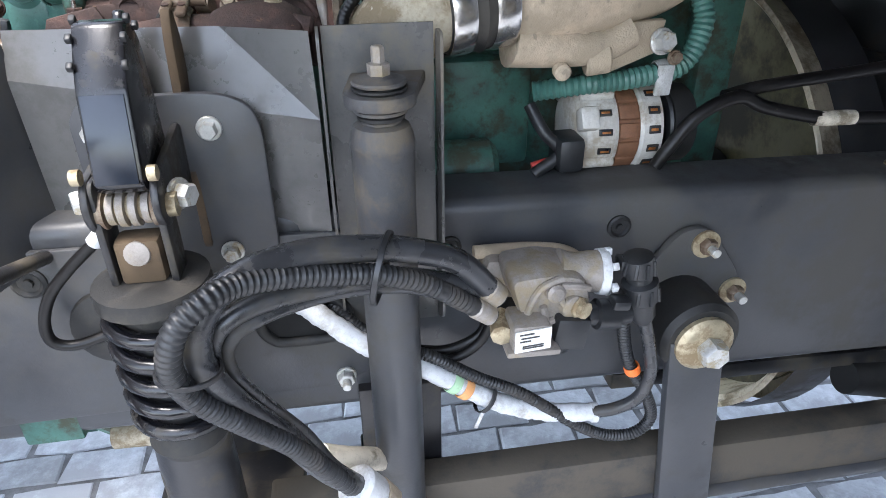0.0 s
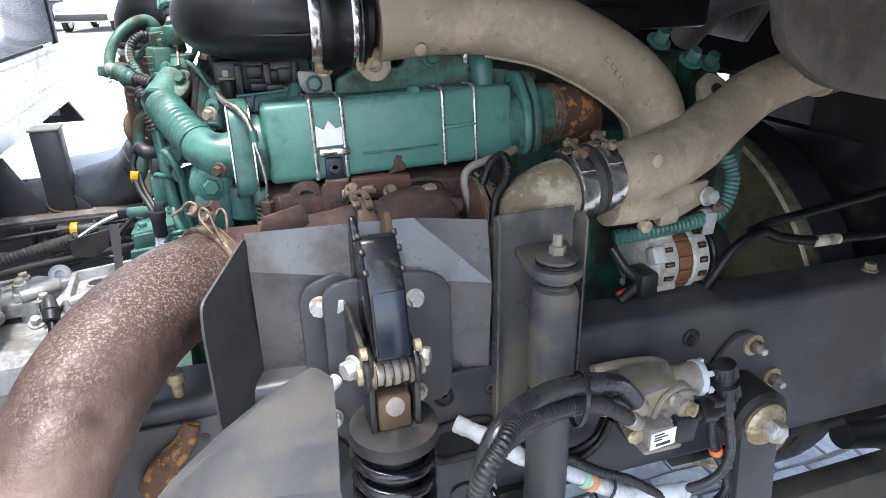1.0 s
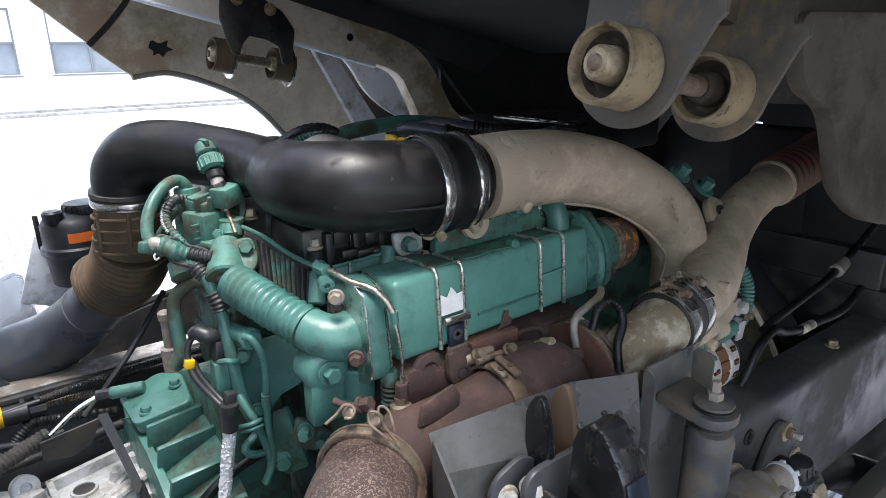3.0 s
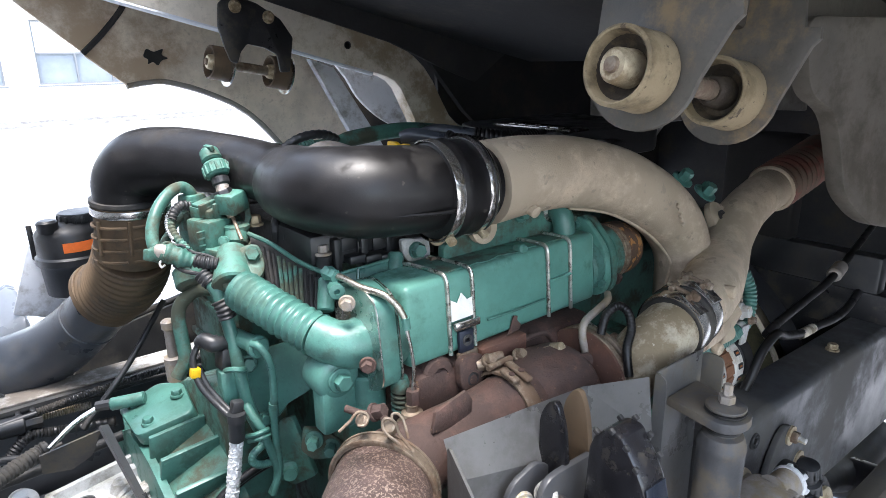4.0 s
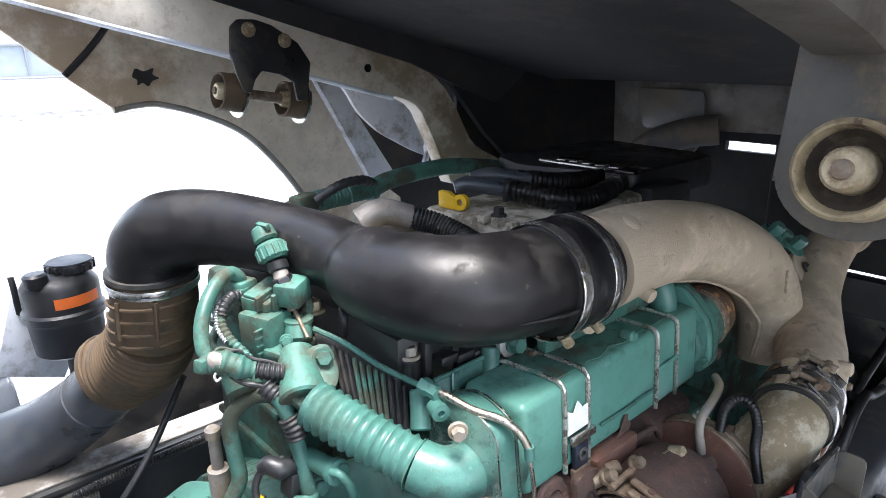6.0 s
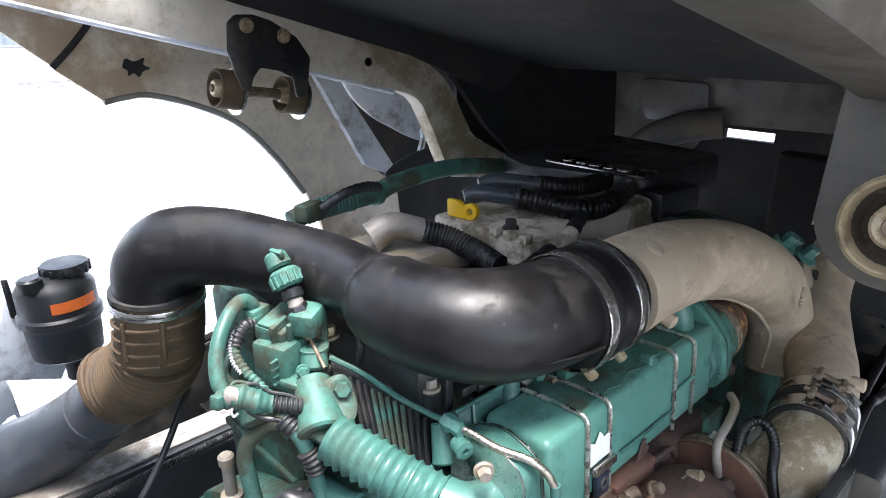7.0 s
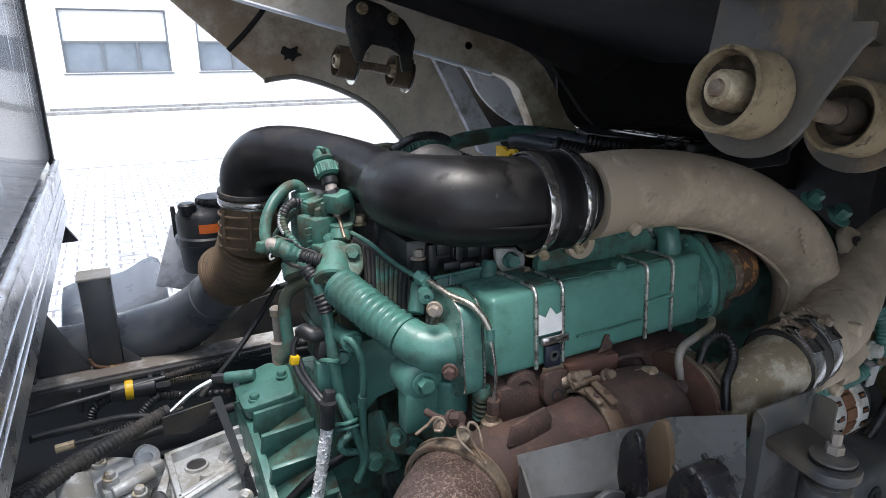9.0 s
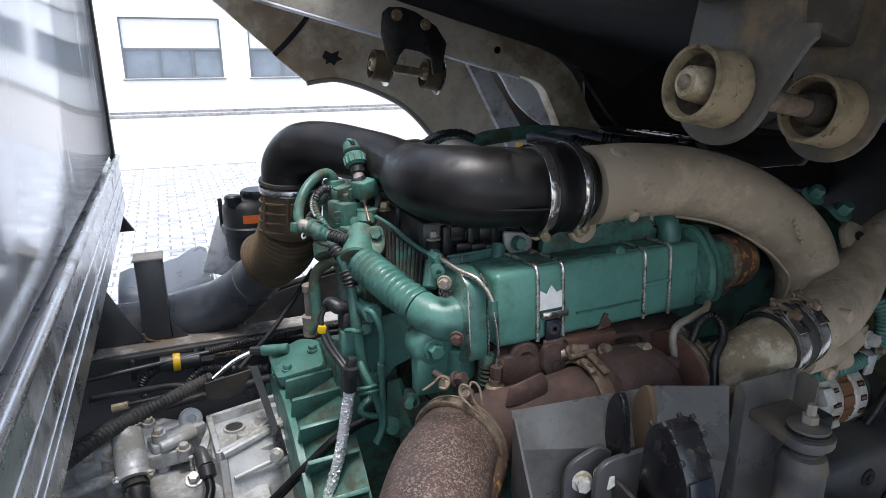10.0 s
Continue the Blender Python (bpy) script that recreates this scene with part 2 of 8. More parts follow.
def chalk_streaks(m):
    """Pale runs of dried water down a polished sheet."""
    t = m.node_tree
    n, ln = t.nodes, t.links
    bs = n["Principled BSDF"]
    co = n.new("ShaderNodeTexCoord")
    mp = n.new("ShaderNodeMapping")
    mp.inputs["Scale"].default_value = (1.0, 42.0, 1.3)
    ln.new(co.outputs["Object"], mp.inputs["Vector"])
    run = n.new("ShaderNodeTexNoise")
    run.inputs["Scale"].default_value, run.inputs["Detail"].default_value, run.inputs["Distortion"].default_value = 1.0, 6, 0.3
    ln.new(mp.outputs["Vector"], run.inputs["Vector"])
    wide = n.new("ShaderNodeTexNoise")
    wide.inputs["Scale"].default_value, wide.inputs["Detail"].default_value = 1.6, 2
    ln.new(co.outputs["Object"], wide.inputs["Vector"])
    add = n.new("ShaderNodeMath")
    add.operation = "ADD"
    ln.new(run.outputs["Fac"], add.inputs[0])
    ln.new(wide.outputs["Fac"], add.inputs[1])
    mask = n.new("ShaderNodeMapRange")
    mask.interpolation_type = "SMOOTHSTEP"
    for k, v in zip(("From Min", "From Max", "To Min", "To Max"), (1.10, 1.45, 0.0, 0.6)):
        mask.inputs[k].default_value = v
    ln.new(add.outputs[0], mask.inputs["Value"])
    mc = n.new("ShaderNodeMix")
    mc.data_type = "RGBA"
    ln.new(mask.outputs["Result"], mc.inputs["Factor"])
    ln.new(bs.inputs["Base Color"].links[0].from_socket, mc.inputs["A"])
    mc.inputs["B"].default_value = (0.74, 0.74, 0.74, 1)
    ln.new(mc.outputs["Result"], bs.inputs["Base Color"])
    for key, a, b in (("Roughness", 0.10, 0.55), ("Metallic", 0.55, 0.0)):
        r = n.new("ShaderNodeMapRange")
        r.inputs["To Min"].default_value, r.inputs["To Max"].default_value = a, b
        ln.new(mask.outputs["Result"], r.inputs["Value"])
        ln.new(r.outputs["Result"], bs.inputs[key])


chalk_streaks(BODY_ALU)
BODY_TRIM = mat("anodised_trim", (0.55, 0.55, 0.56), 0.3, 0.8, 0.05, 12, (0.35, 0.34, 0.33), 0.2, 6, 0.05, 200)
COPPER = mat("copper_winding", (0.50, 0.20, 0.07), 0.4, 0.8, 0.3, 90, None, bump=0.4)
BROWN_STEEL = mat("stator_brown", (0.21, 0.10, 0.055), 0.6, 0.2, 0.2, 60, None, bump=0.3)
FAN_BROWN = mat("olive_shroud", (0.13, 0.115, 0.045), 0.6, 0, 0.2, 10, (0.05, 0.045, 0.03), 0.4, 5, 0.1, 200)
RIM = mat("dull_ring_metal", (0.62, 0.55, 0.42), 0.45, 0.2, 0.15, 14, (0.22, 0.18, 0.12), 0.35, 7, 0.1, 200)
RED_HOSE = mat("red_brown_silicone", (0.16, 0.055, 0.038), 0.6, 0, 0.2, 30, (0.12, 0.085, 0.06), 0.4, 16, 0.15, 250)
DUCT = mat("blue_black_duct", (0.050, 0.058, 0.072), 0.34, 0, 0.12, 14, (0.08, 0.08, 0.08), 0.25, 7, 0.05, 250, grime=0.22)
BAR_MUD = mat("muddy_black_steel", (0.030, 0.028, 0.026), 0.55, 0, 0.25, 14, (0.085, 0.072, 0.055), 0.45, 6, 0.25, 200)
MUD = mat("grey_fuel_tank_plastic", (0.34, 0.37, 0.41), 0.28, 0, 0.05, 6, None, bump=0.04, grain=250, grime=0.15)
WALL_WHITE = mat("white_facade", (0.80, 0.80, 0.79), 0.7, 0, 0.03, 2, (0.74, 0.74, 0.72), 0.2, 0.8, 0.1, 60, grime=0)
WIN_FRAME = mat("grey_window_frame", (0.16, 0.17, 0.18), 0.5, 0, 0.05, 10, None, grime=0)
BLIND = mat("white_blind", (0.80, 0.80, 0.80), 0.7, 0, 0.03, 10, None, grime=0)
KERB = mat("concrete_kerb", (0.30, 0.30, 0.29), 0.85, 0, 0.15, 12, (0.2, 0.19, 0.18), 0.3, 5, 0.3, 150)
GLASS_DARK = mat("window_glass", (0.24, 0.27, 0.30), 0.06, 0, 0.1, 2, None, bump=0, grime=0)
TYRE = mat("tyre_rubber", (0.02, 0.02, 0.02), 0.8, 0, 0.2, 20, None)
CAR_WHITE = mat("white_car_paint", (0.75, 0.76, 0.77), 0.2, 0, 0.03, 6, None, coat=0.6, bump=0, grime=0)
CAR_DARK = mat("dark_car_paint", (0.03, 0.035, 0.045), 0.2, 0, 0.05, 6, None, coat=0.6, bump=0, grime=0)


# ---------------------------------------------------------------- building helpers
def finish(bm, name, material, angle=38):
    bmesh.ops.recalc_face_normals(bm, faces=bm.faces)
    me = bpy.data.meshes.new(name)
    bm.to_mesh(me)
    bm.free()
    for p in me.polygons:
        p.use_smooth = True
    me.set_sharp_from_angle(angle=radians(angle))
    me.materials.append(material)
    return me


def part(name, bm, material, parent, label="", angle=38):
    """One mesh object under a thing or a part; geometry is given in world metres."""
    ob = new(name, finish(bm, name, material, angle))
    ob.parent = parent
    ob.matrix_parent_inverse = parent.matrix_world.inverted()
    if label:
        ob["label"] = label
    return ob


def thing(name, label, category, at, group=""):
    ob = new(name)
    ob.empty_display_size = 0.05
    ob.matrix_world = Matrix.Translation(at)
    ob.location = at
    bpy.context.view_layer.update()
    return tagged(ob, label, category, group)


def solid(name, bm, material, label, category, kind="", group="", angle=38):
    return tagged(new(name, finish(bm, name, material, angle)), label, category, group, kind)


def V(p):
    return Vector(p)


def spline(pts, sub=8):
    """Catmull-Rom points through pts."""
    P = [V(p) for p in pts]
    if len(P) < 3:
        n = max(1, sub)
        return [P[0].lerp(P[-1], i / n) for i in range(n + 1)]
    out = []
    Q = [P[0] * 2 - P[1]] + P + [P[-1] * 2 - P[-2]]
    for i in range(1, len(Q) - 2):
        a, b, c, d = Q[i - 1:i + 3]
        for k in range(sub):
            t = k / sub
            out.append(0.5 * (2 * b + (c - a) * t + (2 * a - 5 * b + 4 * c - d) * t * t + (3 * b - a - 3 * c + d) * t ** 3))
    out.append(P[-1])
    return out


def tube(pts, r, seg=18, sub=8, bm=None, cap=True, wave=None, flat=(1, 1)):
    """A pipe along pts. r: radius, or one for each point; wave(s, k): factor on the radius at s metres along it."""
    bm = bm or bmesh.new()
    C = spline(pts, sub)
    n = len(C)
    if isinstance(r, (int, float)):
        R = [r] * n
    else:
        R = [float(np.interp(i / (n - 1) * (len(r) - 1), range(len(r)), r)) for i in range(n)]
    T = [(C[min(i + 1, n - 1)] - C[max(i - 1, 0)]).normalized() for i in range(n)]
    up = Vector((0, 0, 1)) if abs(T[0].z) < 0.9 else Vector((0, 1, 0))
    u = (up - T[0] * up.dot(T[0])).normalized()
    rings, s = [], 0.0
    for i in range(n):
        u = (u - T[i] * u.dot(T[i])).normalized()
        w = T[i].cross(u)
        if i:
            s += (C[i] - C[i - 1]).length
        k = R[i] * (wave(s) if wave else 1)
        rings.append([bm.verts.new(C[i] + u * (k * flat[0] * math.cos(a)) + w * (k * flat[1] * math.sin(a))) for a in (2 * math.pi * j / seg for j in range(seg))])
    for A, B in zip(rings, rings[1:]):
        for j in range(seg):
            bm.faces.new((A[j], A[(j + 1) % seg], B[(j + 1) % seg], B[j]))
    if cap:
        bm.faces.new(rings[0][::-1])
        bm.faces.new(rings[-1])
    return bm


def lathe(p0, axis, prof, seg=24, bm=None, cap=True):
    """A turned body: prof is (distance along the axis from p0, radius)."""
    bm = bm or bmesh.new()
    a = V(axis).normalized()
    u = a.orthogonal().normalized()
    w = a.cross(u)
    rings = []
    for d, r in prof:
        c = V(p0) + a * d
        rings.append([bm.verts.new(c + u * (r * math.cos(t)) + w * (r * math.sin(t))) for t in (2 * math.pi * j / seg for j in range(seg))])
    for A, B in zip(rings, rings[1:]):
        for j in range(seg):
            bm.faces.new((A[j], A[(j + 1) % seg], B[(j + 1) % seg], B[j]))
    if cap:
        bm.faces.new(rings[0][::-1])
        bm.faces.new(rings[-1])
    return bm


def cyl(p0, p1, r, r1=None, seg=20, bm=None, edge=0.0):
    d = V(p1) - V(p0)
    L = d.length
    r1 = r if r1 is None else r1
    e = min(edge, L * 0.4, r * 0.5)
    prof = [(0, r - e), (e, r), (L - e, r1), (L, r1 - e)] if e else [(0, r), (L, r1)]
    return lathe(p0, d, prof, seg, bm)


def box(c, size, rot=(0, 0, 0), edge=0.0, bm=None, steps=2):
    b = bmesh.new()
    bmesh.ops.create_cube(b, size=1)
    bmesh.ops.scale(b, vec=size, verts=b.verts)
    if edge:
        bmesh.ops.bevel(b, geom=b.edges[:], offset=edge, segments=steps, profile=0.5, affect="EDGES", clamp_overlap=True)
    b.transform(pose(*c, *rot))
    return merge(b, bm)


def merge(b, bm):
    if bm is None:
        return b
    me = bpy.data.meshes.new("tmp")
    b.to_mesh(me)
    b.free()
    bm.from_mesh(me)
    bpy.data.meshes.remove(me)
    return bm


def plate(outline, thick, edge=0.0, bm=None, rounded=0.0):
    """A flat sheet: outline is a ring of 3D points in one plane, thick its thickness along the plane's normal."""
    b = bmesh.new()
    P = [V(p) for p in outline]
    nrm = Vector((0, 0, 0))
    for i in range(len(P)):
        nrm += P[i].cross(P[(i + 1) % len(P)])
    nrm.normalize()
    if rounded:
        Q = []
        for i, p in enumerate(P):
            a, c = P[i - 1], P[(i + 1) % len(P)]
            ra = min(rounded, (a - p).length * 0.45)
            rc = min(rounded, (c - p).length * 0.45)
            pa, pc = p + (a - p).normalized() * ra, p + (c - p).normalized() * rc
            Q += [(pa * (1 - t) ** 2 + p * (2 * t * (1 - t)) + pc * t * t) for t in (0, 0.25, 0.5, 0.75, 1)]
        P = Q
    lo = [b.verts.new(p - nrm * thick / 2) for p in P]
    hi = [b.verts.new(p + nrm * thick / 2) for p in P]
    n = len(P)
    b.faces.new(lo[::-1])
    b.faces.new(hi)
    for i in range(n):
        b.faces.new((lo[i], lo[(i + 1) % n], hi[(i + 1) % n], hi[i]))
    if edge:
        b.normal_update()
        rim = [e for e in b.edges if e.calc_face_angle(0) > 0.8]
        bmesh.ops.bevel(b, geom=rim, offset=edge, segments=2, profile=0.5, affect="EDGES", clamp_overlap=True)
    return merge(b, bm)


def hexbolt(p, axis, af=0.02, h=0.012, washer=0.0, stud=0.0, bm=None):
    """A hexagon head with its washer, standing on p along the axis."""
    bm = bm or bmesh.new()
    a = V(axis).normalized()
    q = V(p)
    if washer:
        lathe(q, a, [(0, washer), (0.003, washer), (0.004, washer * 0.93)], 20, bm)
        q = q + a * 0.003
    R = af / math.sqrt(3)
    lathe(q, a, [(0, R * 0.97), (h * 0.15, R), (h * 0.8, R), (h, R * 0.86)], 6, bm)
    if stud:
        lathe(q + a * h, a, [(0, R * 0.52), (stud * 0.85, R * 0.52), (stud, R * 0.4)], 12, bm)
    return bm


def band(c, axis, r, width, thick=0.0015, seg=28, bm=None):
    """A clamp band round a pipe."""
    bm = bm or bmesh.new()
    a = V(axis).normalized()
    p = V(c) - a * width / 2
    return lathe(p, a, [(0, r), (0, r + thick), (width * 0.15, r + thick * 1.7), (width * 0.85, r + thick * 1.7), (width, r + thick), (width, r)], seg, bm, cap=False)


def ribs(pitch, depth):
    return lambda s: 1 + depth * math.sin(2 * math.pi * s / pitch)


# ---------------------------------------------------------------- yard and building
ground_bm = bmesh.new()
bmesh.ops.create_grid(ground_bm, x_segments=8, y_segments=8, size=400)
GROUND = mat("paving_sheet", (0.31, 0.31, 0.315), 0.85, 0, 0.12, 3, (0.30, 0.30, 0.30), 0.35, 0.6, 0.4, 60)
ground = solid("ground", ground_bm, GROUND, "grey concrete block paving of the yard", "ground", "structure")


def build_building():
    b = thing("office_building", "white rendered low building with grey framed windows", "building", (6, 19.9, 0))
    x0, x1, y0, y1, H = -1.85, 26.0, 19.9, 27.0, 6.5
    wins = [(-1.33, 1.34), (2.11, 4.78), (5.55, 8.22), (9.0, 11.67), (12.45, 15.1)]
    zb, zt = 1.04, 2.70
    # front wall in strips round the openings
    w = bmesh.new()
    th = 0.3
    box(((x0 + x1) / 2, y0 + th / 2, zb / 2 + 0.06), (x1 - x0, th, zb - 0.12), bm=w)
    box(((x0 + x1) / 2, y0 + th / 2, (zt + H) / 2), (x1 - x0, th, H - zt), bm=w)
    xs = [x0] + [v for a in wins for v in a] + [x1]
    for a, c in zip(xs[::2], xs[1::2]):
        box(((a + c) / 2, y0 + th / 2, (zb + zt) / 2), (c - a, th, zt - zb), bm=w)
    box((x0 + th / 2, (y0 + th + y1) / 2, H / 2 + 0.06), (th, y1 - y0 - th, H - 0.12), bm=w)
    box((x1 - th / 2, (y0 + th + y1) / 2, H / 2 + 0.06), (th, y1 - y0 - th, H - 0.12), bm=w)
    part("wall", w, WALL_WHITE, b)
    part("plinth", box(((x0 + x1) / 2, y0 + 0.14, 0.06), (x1 - x0 + 0.02, 0.32, 0.12)), KERB, b, "dark grey plinth")
    part("roof", box(((x0 + x1) / 2, (y0 + y1) / 2, H + 0.1), (x1 - x0 + 0.3, y1 - y0 + 0.3, 0.2), edge=0.02), KERB, b)
    for a, c in wins:
        zm = zb + (zt - zb) * 0.49
        fr = bmesh.new()
        f = 0.045
        for z in (zb + f / 2, zm, zt - f / 2):
            box(((a + c) / 2, y0 + 0.1, z), (c - a, 0.08, f), bm=fr)
        for x in (a + f / 2, a + (c - a) * 0.36, a + (c - a) * 0.69, c - f / 2):
            box((x, y0 + 0.098, (zb + (zm if a + f < x < c - f else zt)) / 2), (f, 0.08, (zm if a + f < x < c - f else zt) - zb), bm=fr)
        win = part("window", fr, WIN_FRAME, b)
        part("pane", box(((a + c) / 2, y0 + 0.13, (zb + zm) / 2), (c - a - 0.04, 0.01, zm - zb - 0.04)), GLASS_DARK, win)
        part("blind", box(((a + c) / 2, y0 + 0.15, (zm + zt) / 2), (c - a - 0.04, 0.02, zt - zm - 0.04)), BLIND, win, "white lowered blind")
        part("sill", box(((a + c) / 2, y0 - 0.02, zb - 0.03), (c - a + 0.1, 0.1, 0.04), edge=0.005), WIN_FRAME, win)
    return b


build_building()
solid("kerb", box((10.0, 19.2, 0.03), (26, 0.25, 0.12), edge=0.015), KERB, "pale concrete kerb before the building", "kerb", "structure")


def build_car(at, yaw, paint, label):
    """A parked car, built round its own origin."""
    c = thing("car", label, "car", (0, 0, 0), "parked cars")
    prof = [(-2.2, 0.35), (-2.25, 0.75), (-2.1, 0.95), (-1.2, 1.02), (-0.6, 1.48), (0.9, 1.52), (1.75, 1.42), (2.1, 1.0), (2.2, 0.75), (2.15, 0.35)]
    part("body", plate([(x, 0, z) for x, z in prof], 1.78, 0.06), paint, c)
    glass = [(-1.05, 1.04), (-0.55, 1.41), (0.85, 1.45), (1.55, 1.36), (1.7, 1.04)]
    part("window", plate([(x, 0, z) for x, z in glass], 1.80, 0.01), GLASS_DARK, c, "dark glass")
    part("windscreen", plate([(-1.16, -0.7, 1.06), (-1.16, 0.7, 1.06), (-0.66, 0.6, 1.45), (-0.66, -0.6, 1.45)], 0.03), GLASS_DARK, c)
    part("bumper", box((-2.22, 0, 0.5), (0.14, 1.7, 0.22), edge=0.04), PLASTIC, c)
    for sx in (-1.4, 1.35):
        for sy in (-0.82, 0.82):
            w = part("wheel", lathe((sx, sy - 0.1, 0.32), (0, 1, 0), [(0, 0.25), (0.02, 0.32), (0.18, 0.32), (0.2, 0.25)]), TYRE, c)
            part("rim", lathe((sx, sy - 0.105, 0.32), (0, 1, 0), [(0, 0.2), (0.21, 0.2)]), STEEL, w)
    for sy in (-0.65, 0.65):
        part("headlight", box((-2.2, sy, 0.76), (0.1, 0.34, 0.14), edge=0.03), GLASS_DARK, c)
    c.matrix_world = pose(*at, 0, 0, yaw)


build_car((-6.6, 26.5, 0), 75, CAR_DARK, "dark parked car far off beside the building")
build_car((-4.2, 27.5, 0), 80, CAR_WHITE, "white parked car far off beside the building")

# unseen dark screens behind the viewer: one shapes a reflection, one blocks side light
# Made-up outline; its slanted edge shapes what the heat shield mirrors.
solid("wall_south_low", plate([(-9.0, -2.6, 0.012), (-9.0, -2.6, 0.28), (-1.0, -2.6, 0.28), (-0.78, -2.6, 0.16), (-0.25, -2.6, 0.14), (-0.80, -2.6, 0.52), (-1.4, -2.6, 0.92), (0.62, -2.6, 0.92), (0.62, -2.6, 0.012)], 0.1), FRAME_DARK, "unseen dark screen shaped for the reflection in the heat shield", "wall", "structure")
# Added out of view to keep low sky light off the front half.
solid("wall_south_dark", box((5.65, -1.60, 1.5), (10.0, 0.1, 2.9)), FRAME_DARK, "unseen dark wall added to cut light from the near side", "wall", "structure")

# ---------------------------------------------------------------- chassis frame
YW = -0.18          # outer face of the near rail's web
RAIL_LO, RAIL_HI = 0.652, 0.950
RAIL_SLOPE = 0.022


def rail_profile(y_out, inward, x0, x1, hi=RAIL_HI):
    """A channel rail: web at y_out, flanges reaching inward (+1 or -1)."""
    t, fl, r = 0.008, 0.085, 0.016
    y = lambda d: y_out + inward * d
    ring = []
    for k in range(5):
        a = math.pi / 2 * k / 4
        ring.append((y(r - r * math.sin(a)), hi - r + r * math.cos(a)))
    for k in range(5):
        a = math.pi / 2 * k / 4
        ring.append((y(r - r * math.cos(a)), RAIL_LO + r - r * math.sin(a)))
    ring += [(y(fl), RAIL_LO), (y(fl), RAIL_LO + t), (y(t + r * 0.4), RAIL_LO + t), (y(t), RAIL_LO + t + r * 0.4), (y(t), hi - t - r * 0.4), (y(t + r * 0.4), hi - t), (y(fl), hi - t), (y(fl), hi)]
    bm = bmesh.new()
    A = [bm.verts.new((x0, a, b)) for a, b in ring]
    B = [bm.verts.new((x1, a, b)) for a, b in ring]
    n = len(ring)
    for i in range(n):
        bm.faces.new((A[i], A[(i + 1) % n], B[(i + 1) % n], B[i]))
    bm.faces.new(A[::-1])
    bm.faces.new(B)
    return bm


frame_thing = thing("chassis_frame", "grey painted steel truck chassis frame", "truck frame", (0.4, 0.36, 0.65))
near_rail = rail_profile(YW, 1, -1.6, 2.1)
for v_ in near_rail.verts:
    v_.co.z -= RAIL_SLOPE * (v_.co.x - 0.40)
part("rail", near_rail, FRAME, frame_thing)
part("rail", rail_profile(0.856, -1, -1.6, 2.1, 0.914), FRAME, frame_thing)
part("flange_strip", box((0.25, 0.817, 0.917), (3.7, 0.064, 0.005), edge=0.001), WORN, frame_thing, "worn bare metal strip on the far rail")
part("cross_member", box((1.75, 0.36, 0.80), (0.12, 1.06, 0.22), edge=0.01), FRAME_DARK, frame_thing)
part("cross_member", box((-0.95, 0.36, 0.74), (0.10, 1.06, 0.14), edge=0.01), FRAME_DARK, frame_thing)
# reinforcing plate on the web behind the cab suspension bracket
part("bracket_plate", plate([(-0.55, YW - 0.006, 0.70), (0.235, YW - 0.006, 0.705), (0.30, YW - 0.006, 0.74), (0.30, YW - 0.006, 0.93), (-0.55, YW - 0.006, 0.945)], 0.008, 0.002, rounded=0.02), FRAME, frame_thing)
for x, z, r in ((0.594, 0.900, 0.0155), (0.1755, 0.895, 0.0145), (0.245, 0.893, 0.010), (-0.085, 0.901, 0.0190), (0.38, 0.893, 0.014)):
    y = YW - (0.010 if x < 0.3 else 0.0)
    part("plug", lathe((x, y, z), (0, -1, 0), [(0, r), (0.003, r), (0.005, r * 0.8), (0.002, r * 0.62), (0.002, r * 0.3), (0.006, r * 0.28)], 20), RUBBER_MATT, frame_thing, "black rubber plug")
for x, z, w in ((-0.178, 0.848, 0.015), (-0.224, 0.767, 0.015), (0.242, 0.722, 0.013)):
    part("bolt", hexbolt((x, YW - (0.01 if x < 0.3 else 0), z), (0, -1, 0), 0.020, 0.012, w, 0.012), ZINC, frame_thing, "zinc bolt with a washer")
part("plug_hole", lathe((-0.139, YW - 0.010, 0.912), (0, -1, 0), [(0, 0.006), (0.001, 0.006)], 14), RUBBER_MATT, frame_thing)
part("bolt", hexbolt((1.00, YW + 0.035, RAIL_HI - 0.6 * RAIL_SLOPE), (0, 0, 1), 0.018, 0.012, 0.014), ZINC_YELLOW, frame_thing)

# ---------------------------------------------------------------- heat shields and cab suspension bracket
shield = thing("heat_shield", "grey coated sheet steel heat shield beside the exhaust", "heat shield", (0.1, -0.15, 0.95))
low = [(-0.058, -0.136, 0.93), (0.10, -0.156, 0.93), (0.243, -0.188, 0.93)]
fold = [(-0.058, -0.146, 1.107), (0.10, -0.166, 1.082), (0.243, -0.196, 1.064)]
top = [(-0.058, -0.126, 1.151), (0.10, -0.142, 1.151), (0.152, -0.148, 1.151), (0.240, -0.186, 1.150)]
sb = bmesh.new()
lv, fv, tv = ([sb.verts.new(p) for p in row] for row in (low, fold, top))
for face in ((lv[0], lv[1], fv[1], fv[0]), (lv[1], lv[2], fv[2], fv[1]), (fv[0], fv[1], tv[1], tv[0]), (fv[1], fv[2], tv[2], tv[1]), (fv[2], tv[3], tv[2])):
    sb.faces.new(face)
bmesh.ops.solidify(sb, geom=sb.faces[:], thickness=0.003)
part("sheet", sb, SHIELD, shield, angle=5)
